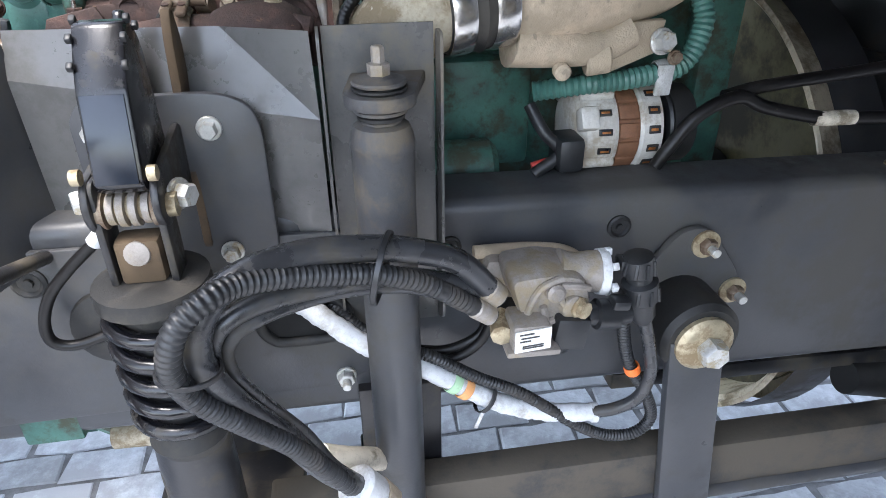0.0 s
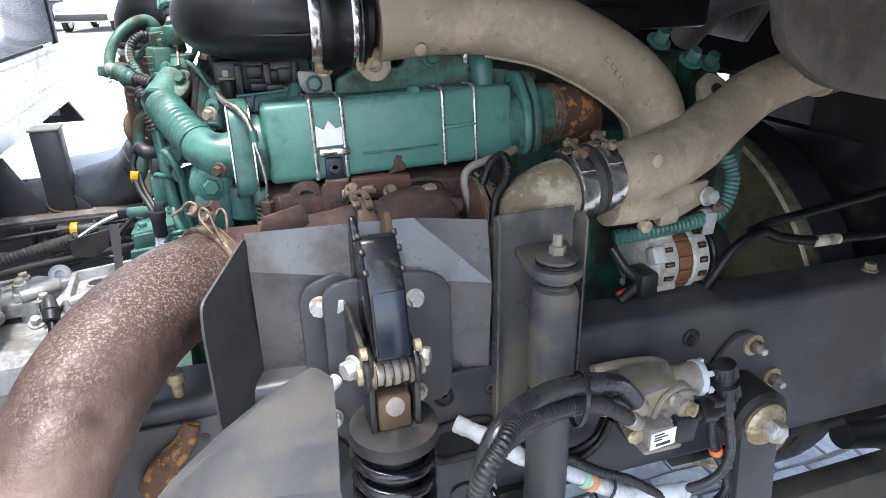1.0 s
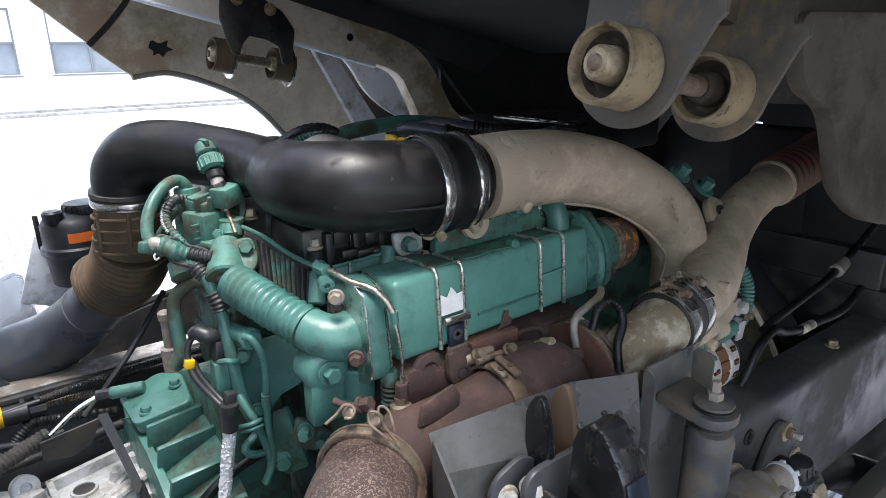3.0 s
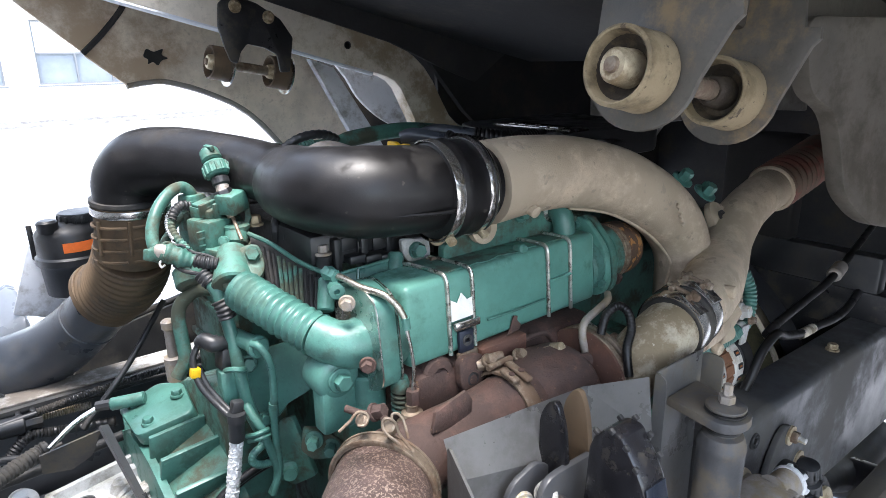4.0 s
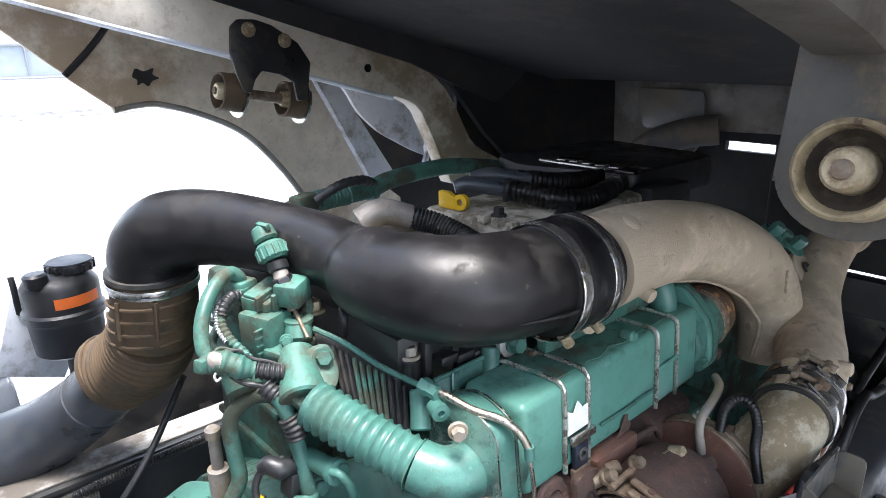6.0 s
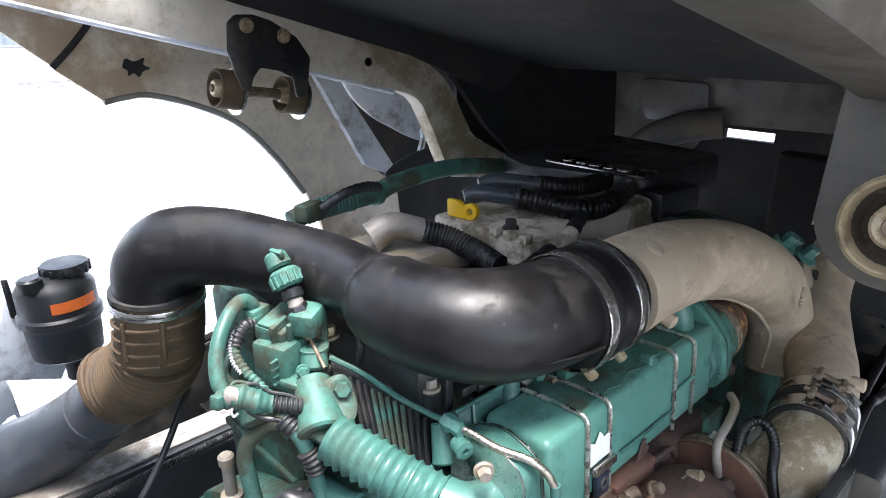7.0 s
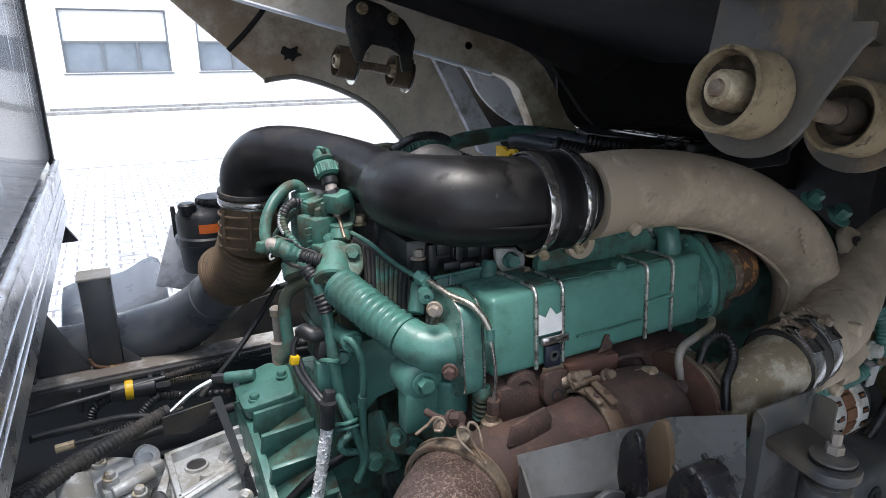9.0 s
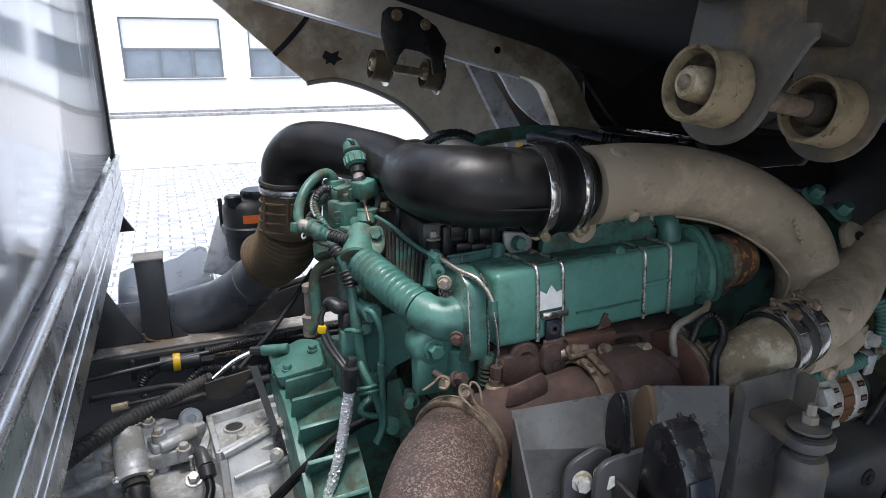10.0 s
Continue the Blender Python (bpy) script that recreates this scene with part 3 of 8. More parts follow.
# Same sheet as above; its shaded side is put in as the darker FRAME.
part("side_flange", plate([(-0.0585, -0.1350, 0.915), (-0.0585, -0.1350, 1.150), (-0.1095, -0.2670, 1.130), (-0.1115, -0.2720, 1.10), (-0.1115, -0.2720, 0.935), (-0.10, -0.2420, 0.915)], 0.003, rounded=0.012), FRAME, shield)
shield2 = thing("heat_shield", "grey folded sheet shield behind the damper", "heat shield", (0.31, -0.18, 0.80))
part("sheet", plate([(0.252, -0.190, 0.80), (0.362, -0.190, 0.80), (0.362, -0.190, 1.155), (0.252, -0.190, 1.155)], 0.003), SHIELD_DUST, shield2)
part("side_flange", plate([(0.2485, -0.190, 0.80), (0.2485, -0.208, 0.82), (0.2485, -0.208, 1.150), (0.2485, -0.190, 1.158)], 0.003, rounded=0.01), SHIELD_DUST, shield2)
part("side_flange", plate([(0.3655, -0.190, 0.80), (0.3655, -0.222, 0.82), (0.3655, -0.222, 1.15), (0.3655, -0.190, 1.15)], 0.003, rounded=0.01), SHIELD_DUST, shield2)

bracket = thing("cab_mount_bracket", "black painted cab suspension bracket bolted to the frame", "bracket", (0.08, -0.2, 0.93))
for x, m_ in ((0.069, BLACK_GLOSS), (0.111, BELLOWS)):
    part("gusset", plate([(x, -0.155, 0.92), (x, -0.155, 1.148), (x, -0.168, 1.172), (x, -0.181, 1.175), (x, -0.192, 1.145), (x, -0.200, 1.08), (x, -0.205, 0.93)], 0.009, 0.002, rounded=0.012), m_, bracket)
for x in (0.0485, 0.1045):
    part("pivot_lug", plate([(x, -0.200, 1.075), (x, -0.318, 1.060), (x, -0.327, 1.035), (x, -0.315, 1.012), (x, -0.200, 1.0)], 0.007, 0.002, rounded=0.012), FRAME_DARK, bracket)
cap = part("cap", plate([(0.079, -0.228, 1.062), (0.079, -0.233, 1.148), (0.079, -0.240, 1.166), (0.079, -0.254, 1.179), (0.079, -0.272, 1.179), (0.079, -0.290, 1.154), (0.079, -0.303, 1.131), (0.079, -0.321, 1.058), (0.079, -0.313, 1.048), (0.079, -0.250, 1.052)], 0.041, 0.004, rounded=0.005), BLACK_GLOSS, bracket, "glossy black lever block with notched edges")
part("front_face", plate([(0.062, -0.3045, 1.1300), (0.096, -0.3045, 1.1300), (0.096, -0.3222, 1.0600), (0.062, -0.3222, 1.0600)], 0.002, 0.0006), BLACK_BLUE, cap)
for x_ in (0.0585, 0.0995):
    for y_, z_ in ((-0.243, 1.171), (-0.262, 1.180), (-0.281, 1.169), (-0.294, 1.150)):
        part("edge_tooth", box((x_, y_, z_), (0.0055, 0.007, 0.006), (35, 0, 0), 0.0015), PLASTIC, cap)
part("base_plate", plate([(0.02, -0.197, 0.90), (0.185, -0.197, 0.90), (0.185, -0.197, 1.08), (0.15, -0.197, 1.10), (0.02, -0.197, 1.10)], 0.01, 0.003, rounded=0.03), FRAME, bracket)
for x, z in ((0.135, 1.065), (0.135, 0.925), (0.02, 0.91)):
    part("bolt", hexbolt((x, -0.203, z), (0, -1, 0), 0.016, 0.011, 0.0125), ZINC, bracket, "bright zinc bolt")
part("side_plate", plate([(-0.005, -0.168, 0.93), (0.07, -0.168, 0.93), (0.07, -0.168, 1.085), (0.045, -0.168, 1.100), (0.008, -0.168, 1.088), (-0.005, -0.168, 1.070)], 0.008, 0.002, rounded=0.01), FRAME, bracket)
part("bolt", hexbolt((0.020, -0.172, 1.058), (-0.3, -0.95, 0), 0.018, 0.012, 0.0145), ZINC, bracket, "bright zinc bolt")
part("bolt", hexbolt((0.046, -0.188, 1.068), (-0.55, -0.83, 0.1), 0.020, 0.013, 0.0165), ZINC, bracket, "bright zinc bolt")
part("bolt", hexbolt((0.113, -0.285, 1.033), (0.9, -0.45, 0), 0.020, 0.013, 0.0150), ZINC, bracket)
part("bolt", hexbolt((0.041, -0.285, 1.033), (-0.9, -0.45, 0), 0.020, 0.013, 0.0150), ZINC, bracket)
part("pivot", cyl((0.040, -0.300, 1.030), (0.116, -0.300, 1.030), 0.011), ZINC_YELLOW, bracket)
for x_, r_ in ((0.055, 0.017), (0.063, 0.014), (0.072, 0.016), (0.082, 0.016), (0.092, 0.014), (0.100, 0.017)):
    part("spacer", cyl((x_ - 0.003, -0.302, 1.030), (x_ + 0.003, -0.302, 1.030), r_), ALLOY_DARK if r_ < 0.0165 else TARNISH, bracket)
for x_ in (0.0455, 0.1065):
    part("rivet", lathe((x_, -0.315, 1.066), (-1 if x_ < 0.07 else 1, 0, 0), [(-0.004, 0.007), (0.003, 0.007), (0.004, 0.004)], 12), ZINC_YELLOW, bracket)

strut = thing("spring_strut", "black cab suspension spring strut", "spring strut", (0.075, -0.30, 0.55))
part("clevis", box((0.077, -0.302, 0.982), (0.040, 0.030, 0.045), (0, 0, 0), 0.006), BELLOWS, strut)
part("clevis_pin", lathe((0.077, -0.315, 0.992), (0, -1, 0.25), [(0, 0.012), (0.004, 0.011), (0.005, 0.006)], 16), ALLOY_DARK, strut)
for x in (0.052, 0.104):
    part("clevis_arm", plate([(x, -0.282, 0.955), (x, -0.318, 0.955), (x, -0.318, 1.06), (x, -0.282, 1.06)], 0.007, 0.002, rounded=0.012), FRAME_DARK, strut)
part("spring_seat", lathe((0.078, -0.30, 0.962), (0, 0, -1), [(0, 0.030), (0.004, 0.052), (0.020, 0.053), (0.024, 0.045)], 28), RUBBER_MATT, strut)
helix = [(0.076 + 0.044 * math.cos(a), -0.298 + 0.044 * math.sin(a), 0.935 - 0.155 * a / (11 * math.pi)) for a in (i * math.pi / 5 for i in range(56))]
part("spring", tube(helix, 0.0085, 10, 2), BLACK_GLOSS, strut)
part("damper_body", lathe((0.075, -0.298, 0.94), (0, 0, -1), [(0, 0.034), (0.15, 0.034), (0.155, 0.036), (0.175, 0.042), (0.19, 0.036)], 24), RUBBER_MATT, strut)
part("lower_tube", lathe((0.073, -0.296, 0.76), (0, 0, -1), [(0, 0.039), (0.05, 0.041), (0.22, 0.041), (0.23, 0.034)], 24), FRAME_DARK, strut)

damper = thing("shock_absorber", "grey painted shock absorber standing beside the frame", "shock absorber", (0.31, -0.26, 0.45))
dx, dy = 0.301, -0.262
part("stud", lathe((dx, dy, 1.128), (0, 0, 1), [(-0.010, 0.0105), (0.006, 0.0105), (0.007, 0.0062), (0.020, 0.0062), (0.0215, 0.005)], 6), ALLOY_DARK, damper)
part("washer", lathe((dx, dy, 1.116), (0, 0, 1), [(0, 0.0248), (0.002, 0.0258), (0.004, 0.0248), (0.0065, 0.013), (0.008, 0.010)], 30), FRAME_DUST, damper)
part("washer", lathe((dx, dy, 1.110), (0, 0, 1), [(0, 0.0235), (0.002, 0.0262), (0.004, 0.0262), (0.005, 0.023)], 30), RUBBER_MATT, damper)
mp = [(dx - 0.024, -0.192, 1.103), (dx + 0.052, -0.192, 1.103), (dx + 0.034, dy + 0.004, 1.103)]
mp += [(dx + 0.034 * math.cos(a_), dy - 0.032 * math.sin(a_), 1.103) for a_ in (math.pi * j / 12 for j in range(1, 12))] + [(dx - 0.034, dy + 0.004, 1.103)]
part("mount_arm", plate(mp, 0.013, 0.0025), FRAME_DUST, damper)
for z_, r_ in ((1.092, 0.0255), (1.086, 0.0225), (1.081, 0.019)):
    part("rubber_disc", lathe((dx, dy, z_), (0, 0, 1), [(-0.002, r_ * 0.85), (-0.001, r_), (0.002, r_), (0.004, r_ * 0.85)], 28), FRAME_DUST if r_ != 0.0225 else RUBBER_MATT, damper)
part("dust_cover", lathe((dx, dy, 1.082), (0, 0, -1), [(0, 0.016), (0.004, 0.026), (0.010, 0.0285), (0.018, 0.0305), (0.022, 0.0315), (0.026, 0.0305), (0.030, 0.0302), (0.14, 0.0302), (0.142, 0.031)], 32), FRAME_DUST, damper)
part("body", lathe((dx, dy - 0.001, 0.945), (0, 0, -1), [(0, 0.030), (0.42, 0.030), (0.43, 0.025)], 28), FRAME, damper)

# lower brackets of the strut and the damper
part("lower_bracket", plate([(-0.02, -0.30, 0.545), (0.17, -0.30, 0.545), (0.17, -0.10, 0.545), (-0.02, -0.10, 0.545)], 0.03, 0.004), FRAME_DARK, strut)
part("hanger", box((0.075, -0.135, 0.60), (0.15, 0.02, 0.11), edge=0.003), FRAME_DARK, strut)
part("lower_bracket", plate([(0.25, -0.29, 0.51), (0.37, -0.29, 0.51), (0.37, -0.10, 0.51), (0.25, -0.10, 0.51)], 0.03, 0.004), FRAME_DARK, damper)
part("hanger", box((0.31, -0.150, 0.60), (0.11, 0.09, 0.19), edge=0.003), FRAME_DARK, damper)
part("lower_casting", tube([(-0.09, -0.12, 0.60), (-0.03, -0.12, 0.602), (0.03, -0.12, 0.595), (0.06, -0.12, 0.56)], [0.018, 0.022, 0.026, 0.024], 14), ALLOY_CRUST, strut, "muddy pale casting")

# ---------------------------------------------------------------- engine
engine = thing("engine", "green painted diesel truck engine", "engine", (0.25, 0.36, 0.62))
part("block", box((0.39, 0.30, 0.93), (0.85, 0.40, 0.50), edge=0.02), GREEN_DIRTY, engine)
part("cylinder_head", box((0.39, 0.31, 1.235), (0.74, 0.34, 0.12), edge=0.01), GREEN_DIRTY, engine)
part("rear_housing", box((-0.025, 0.485, 1.135), (0.16, 0.25, 0.36), edge=0.025), GREEN_DIRTY, engine)
part("rear_cover", box((-0.015, 0.49, 1.322), (0.13, 0.20, 0.025), edge=0.006), PLASTIC, engine)
for z_ in (1.06, 1.14, 1.22):
    part("rear_rib", box((-0.106, 0.485, z_), (0.012, 0.22, 0.012), edge=0.003), GREEN_DIRTY, engine)
part("coolant_casting", box((0.125, 0.405, 1.343), (0.22, 0.15, 0.045), (0, 0, -6), 0.012), ALLOY_DARK, engine, "grimy alloy coolant casting")
part("oil_sump", box((0.33, 0.27, 0.60), (0.80, 0.36, 0.20), edge=0.03), GREEN_DIRTY, engine)
part("cam_housing", box((0.10, 0.27, 1.305), (0.34, 0.26, 0.05), edge=0.008), PLASTIC, engine, "black finned valve cover")
part("valve_cover", box((0.435, 0.36, 1.328), (0.37, 0.22, 0.084), edge=0.010), CREAM, engine, "dusty cream alloy valve cover")
part("engine_cover", plate([(0.545, 0.515, 1.368), (0.615, 0.275, 1.368), (0.93, 0.27, 1.368), (0.98, 0.60, 1.368), (0.60, 0.63, 1.368)], 0.07, 0.012, rounded=0.03), PLASTIC, engine, "glossy black plastic engine cover")

egr = thing("exhaust_gas_cooler", "green painted box-shaped exhaust gas cooler with steel straps", "engine cooler", (0.17, 0.05, 1.17))
CASE = pose(0.172, 0.047, 1.2265, -3, -1.0, 0)
part("case", box((0.172, 0.047, 1.2265), (0.372, 0.092, 0.111), (-3, -1.0, 0), 0.010, steps=4), GREEN_PALE, egr)
part("end_flange", plate([(-0.045, -0.012, 1.165), (-0.045, 0.02, 1.150), (-0.045, 0.095, 1.165), (-0.045, 0.10, 1.27), (-0.045, 0.05, 1.29), (-0.045, 0.0, 1.275)], 0.028, 0.004, rounded=0.02), GREEN, egr)
for fx in (0.381, 0.398):
    part("end_flange", plate([(fx, -0.012, 1.196), (fx, 0.006, 1.172), (fx, 0.050, 1.172), (fx, 0.090, 1.205), (fx, 0.094, 1.262), (fx, 0.066, 1.300), (fx, 0.042, 1.300), (fx, -0.004, 1.256)], 0.013, 0.003, rounded=0.022), GREEN_PALE if fx < 0.39 else GREEN_DIRTY, egr)
part("outlet_neck", cyl((0.352, 0.04, 1.222), (0.378, 0.04, 1.224), 0.046, edge=0.004), GREEN, egr)
part("inlet_neck", cyl((-0.032, 0.04, 1.216), (-0.012, 0.04, 1.217), 0.048, edge=0.004), GREEN, egr)
part("elbow_collar", lathe((0.404, 0.045, 1.230), (1, 0.05, 0), [(0, 0.040), (0.004, 0.049), (0.022, 0.050), (0.028, 0.046)], 30), GREEN_DIRTY, egr)
part("rusty_elbow", tube([(0.420, 0.045, 1.230), (0.452, 0.048, 1.230), (0.486, 0.058, 1.224), (0.52, 0.085, 1.205)], [0.045, 0.048, 0.048, 0.044], 28), RUST_ORANGE, egr, "orange rusted elbow")
for k in range(3):
    part("elbow_ring", band((0.426 + 0.007 * k, 0.045, 1.230), (1, 0.1, -0.05), 0.0455, 0.005, 0.002, 28), TARNISH, egr)
for y_, z_ in ((0.054, 1.288), (0.082, 1.240), (-0.004, 1.200), (0.070, 1.182)):
    part("flange_bolt", hexbolt((0.405, y_, z_), (1, 0, 0), 0.013, 0.009, 0.010), RUST, egr)
    part("flange_bolt", hexbolt((0.374, y_, z_), (-1, 0, 0), 0.012, 0.008), GREEN, egr)
part("coolant_stub", tube([(0.322, 0.040, 1.265), (0.322, 0.040, 1.300), (0.322, 0.055, 1.320), (0.322, 0.11, 1.325)], [0.019, 0.0175, 0.017, 0.017], 18), GREEN, egr)
part("hose_ring", band((0.322, 0.064, 1.321), (0, 1, 0.15), 0.0185, 0.014, 0.004, 22), STRAP, egr)
for x in (-0.120, -0.077, 0.072, 0.122):
    run = [(x, -0.0485, -0.054), (x, -0.0485, 0.0), (x, -0.0485, 0.040), (x, -0.0470, 0.0520), (x, -0.0415, 0.0575), (x, -0.030, 0.0585), (x, 0.0, 0.0585), (x - 0.002, 0.044, 0.0575)]
    part("strap", tube([CASE @ V(p) for p in run], 0.0031, 8, 6), STRAP, egr, "steel strap with flaking paint")
for x, w_ in ((-0.0985, 0.040), (0.097, 0.047)):
    bb = box((x, 0.004, 0.0560), (w_, 0.076, 0.0035), edge=0.001)
    bb.transform(CASE)
    part("strap_web", bb, GREEN_DIRTY, egr)
part("strap_tie", tube([CASE @ V((0.072, -0.049, 0.001)), CASE @ V((0.097, -0.0495, 0.002)), CASE @ V((0.122, -0.049, 0.003))], 0.0028, 8, 4), GREEN_PALE, egr)
soot = [(-0.070, -0.034), (-0.052, -0.030), (-0.040, -0.037), (-0.022, -0.033), (-0.004, -0.026), (0.012, -0.034), (0.030, -0.036), (0.048, -0.030), (0.066, -0.033), (0.066, 0.040), (-0.070, 0.040)]
part("soot_film", plate([CASE @ V((p[0], p[1], 0.0560)) for p in soot], 0.0012, rounded=0.006), GREEN_DIRTY, egr, "dark oily film on the paint")
part("stub_pad", cyl((0.205, 0.030, 1.284), (0.205, 0.010, 1.287), 0.0085, seg=16, edge=0.003), GREEN_DIRTY, egr)
part("press_line", tube([(0.12, -0.0035, 1.205), (0.17, -0.0035, 1.205), (0.235, -0.0035, 1.207)], 0.002, 6, 2), GREEN, egr)
part("label_plate", plate([(0.055, -0.0035, 1.220), (0.092, -0.0035, 1.221), (0.092, -0.0015, 1.246), (0.084, -0.001, 1.244), (0.074, -0.0012, 1.256), (0.067, -0.0015, 1.243), (0.055, -0.0015, 1.250)], 0.002), WHITE, egr, "torn white label")
part("clasp_bar", box((0.079, -0.007, 1.212), (0.044, 0.007, 0.011), (-3, 0, 0), 0.002), CLAMP, egr)
part("clasp", box((0.077, -0.006, 1.188), (0.026, 0.007, 0.032), (-3, 0, 0), 0.003), BLUE_DARK, egr)
part("clasp_eye", lathe((0.077, -0.0095, 1.190), (0, -1, 0), [(0, 0.008), (0.002, 0.008), (0.002, 0.004), (0, 0.004)], 16), FRAME, egr)
part("clasp_foot", box((0.079, -0.007, 1.168), (0.034, 0.007, 0.010), (-3, 0, 0), 0.002), TARNISH, egr)
part("scorched_patch", plate([(0.170, -0.0040, 1.198), (0.177, -0.0040, 1.196), (0.176, -0.0044, 1.190), (0.183, -0.0050, 1.182), (0.181, -0.0052, 1.175), (0.154, -0.0055, 1.172), (0.163, -0.0045, 1.180), (0.166, -0.0045, 1.190)], 0.002), RUST, egr, "scorched bare patch")
part("lug", plate([(0.047, 0.101, 1.314), (0.097, 0.101, 1.307), (0.100, 0.101, 1.282), (0.091, 0.101, 1.267), (0.066, 0.101, 1.272), (0.051, 0.101, 1.288)], 0.008, 0.002, rounded=0.008), ALLOY_CLEAN, egr, "bare alloy lug")
part("lug_foot", box((0.083, 0.095, 1.269), (0.034, 0.026, 0.010), (0, 8, 0), 0.003), ALLOY_CLEAN, egr)
part("lug_bolt", hexbolt((0.072, 0.096, 1.294), (-0.1, -1, 0.1), 0.019, 0.012, 0.0122), GREEN, egr)
part("lug_nut", hexbolt((0.087, 0.083, 1.274), (0, -0.8, 0.5), 0.012, 0.010, 0.009), TARNISH, egr)
part("lug_post", cyl((0.074, 0.129, 1.297), (0.061, 0.113, 1.263), 0.0065, seg=12), TARNISH, egr)
for dx_ in (-0.0305, -0.0595):
    part("gasket", plate([(dx_, -0.0135, 1.165), (dx_, 0.02, 1.1485), (dx_, 0.0965, 1.1635), (dx_, 0.1015, 1.27), (dx_, 0.05, 1.2915), (dx_, -0.0015, 1.2765)], 0.002, rounded=0.02), STEEL, egr, "bright gasket edge")

corr = thing("corrugated_pipe", "green painted corrugated steel exhaust gas pipe", "pipe", (-0.1, 0.1, 1.2))
part("elbow", tube([(-0.056, 0.042, 1.210), (-0.072, 0.042, 1.211), (-0.090, 0.052, 1.215), (-0.103, 0.073, 1.222)], [0.033, 0.031, 0.029, 0.0275], 26), GREEN, corr)
part("bellows", tube([(-0.103, 0.073, 1.222), (-0.128, 0.128, 1.242), (-0.152, 0.19, 1.262)], 0.0272, 28, 44, wave=lambda s: 1 + 0.085 * (1 - 2 * abs(math.sin(math.pi * s / 0.0112)) ** 0.7)), GREEN, corr)

# ---------------------------------------------------------------- alloy charge air pipes
charge = thing("charge_air_pipe", "dusty cast alloy intake pipe arching over the engine", "pipe", (0.4, 0.0, 1.18))
CP = [(0.160, 0.05, 1.385), (0.24, 0.046, 1.388), (0.33, 0.036, 1.382), (0.425, 0.022, 1.358), (0.517, 0.012, 1.312), (0.594, 0.014, 1.256), (0.618, 0.004, 1.196), (0.606, -0.004, 1.12)]
CR = [0.060, 0.058, 0.055, 0.054, 0.054, 0.054, 0.051, 0.048]
part("pipe", tube(CP, CR, 32, 10), ALLOY, charge)
lip = []
for a_, b_, p_, r_ in zip(CP[1:], CP[3:], CP[2:], CR[2:]):
    t_ = V((b_[0] - a_[0], 0, b_[2] - a_[2])).normalized()
    lip.append(V(p_) + V((t_.z, -0.12, -t_.x)) * (r_ * 0.98))
lip.append(V((0.556, 0.0, 1.140)))
part("lip", tube(lip, 0.0038, 10, 8), ALLOY, charge)
part("boss", lathe((0.192, 0.022, 1.435), (0, -0.55, 0.8), [(-0.02, 0.014), (0.004, 0.012), (0.006, 0.008)], 16), ALLOY, charge)
part("boss", lathe((0.212, 0.0, 1.345), (0, -0.9, -0.3), [(-0.02, 0.010), (0.004, 0.009), (0.006, 0.006)], 16), ALLOY, charge)
for k in range(6):
    part("casting_mark", box((0.232 + 0.0095 * k, -0.0085 - 0.0005 * k, 1.398), (0.0062, 0.004, 0.0075), (-14, 4, -6), 0.001), ALLOY, charge)
for k in range(5):
    part("casting_mark", box((0.478 + 0.010 * k, -0.062 + 0.003 * k, 1.322 - 0.010 * k), (0.007, 0.004, 0.008), (-20, 42, -10), 0.001), ALLOY, charge)
lower = thing("charge_air_pipe", "dusty cast alloy pipe rising past the alternator", "pipe", (0.6, -0.05, 1.1))
part("pipe", tube([(0.430, -0.118, 1.163), (0.50, -0.105, 1.163), (0.58, -0.078, 1.166), (0.66, -0.045, 1.180), (0.735, -0.018, 1.210), (0.81, -0.005, 1.246), (0.89, 0.002, 1.268), (0.955, 0.006, 1.278)], [0.044, 0.048, 0.052, 0.052, 0.047, 0.044, 0.043, 0.044], 28, 8), ALLOY, lower)
part("end_bead", band((0.950, 0.006, 1.277), (1, 0.05, 0.15), 0.044, 0.016, 0.004, 28), ALLOY, lower)
lg = plate([(0.690, -0.010, 1.235), (0.760, -0.010, 1.235), (0.750, 0.012, 1.268), (0.722, 0.022, 1.280), (0.700, 0.012, 1.268)], 0.016, 0.003, rounded=0.012)
part("lug", lg, ALLOY, lower)
part("lug_hole", lathe((0.725, -0.008, 1.256), (0, -0.8, 0.5), [(0, 0.011), (0.003, 0.011), (0.003, 0.006), (0.001, 0.005)], 16), FRAME_DARK, lower)
for bx_, by_, bz_ in ((0.515, -0.150, 1.190), (0.545, -0.118, 1.128), (0.60, -0.095, 1.120)):
    part("boss", lathe((bx_, by_, bz_), (0.1, -1, 0.1), [(-0.02, 0.011), (0.003, 0.010), (0.005, 0.006)], 14), ALLOY, lower)
part("bracket", tube([(0.46, -0.118, 1.118), (0.52, -0.112, 1.108), (0.575, -0.105, 1.105), (0.61, -0.10, 1.12)], [0.03, 0.024, 0.020, 0.022], 18), ALLOY, lower)
part("bolt", hexbolt((0.655, -0.10, 1.105), (0.1, -1, 0.2), 0.022, 0.014, 0.016), ZINC, lower)
part("clip", box((0.662, -0.108, 1.060), (0.022, 0.006, 0.04), (5, 0, 0), 0.003), ALLOY_CLEAN, lower)
part("rubber_sleeve", tube([(0.945, 0.006, 1.277), (1.02, 0.010, 1.288), (1.12, 0.018, 1.300), (1.24, 0.03, 1.315)], 0.050, 24, 24, wave=ribs(0.026, 0.06)), RED_HOSE, lower, "red-brown ribbed rubber sleeve")
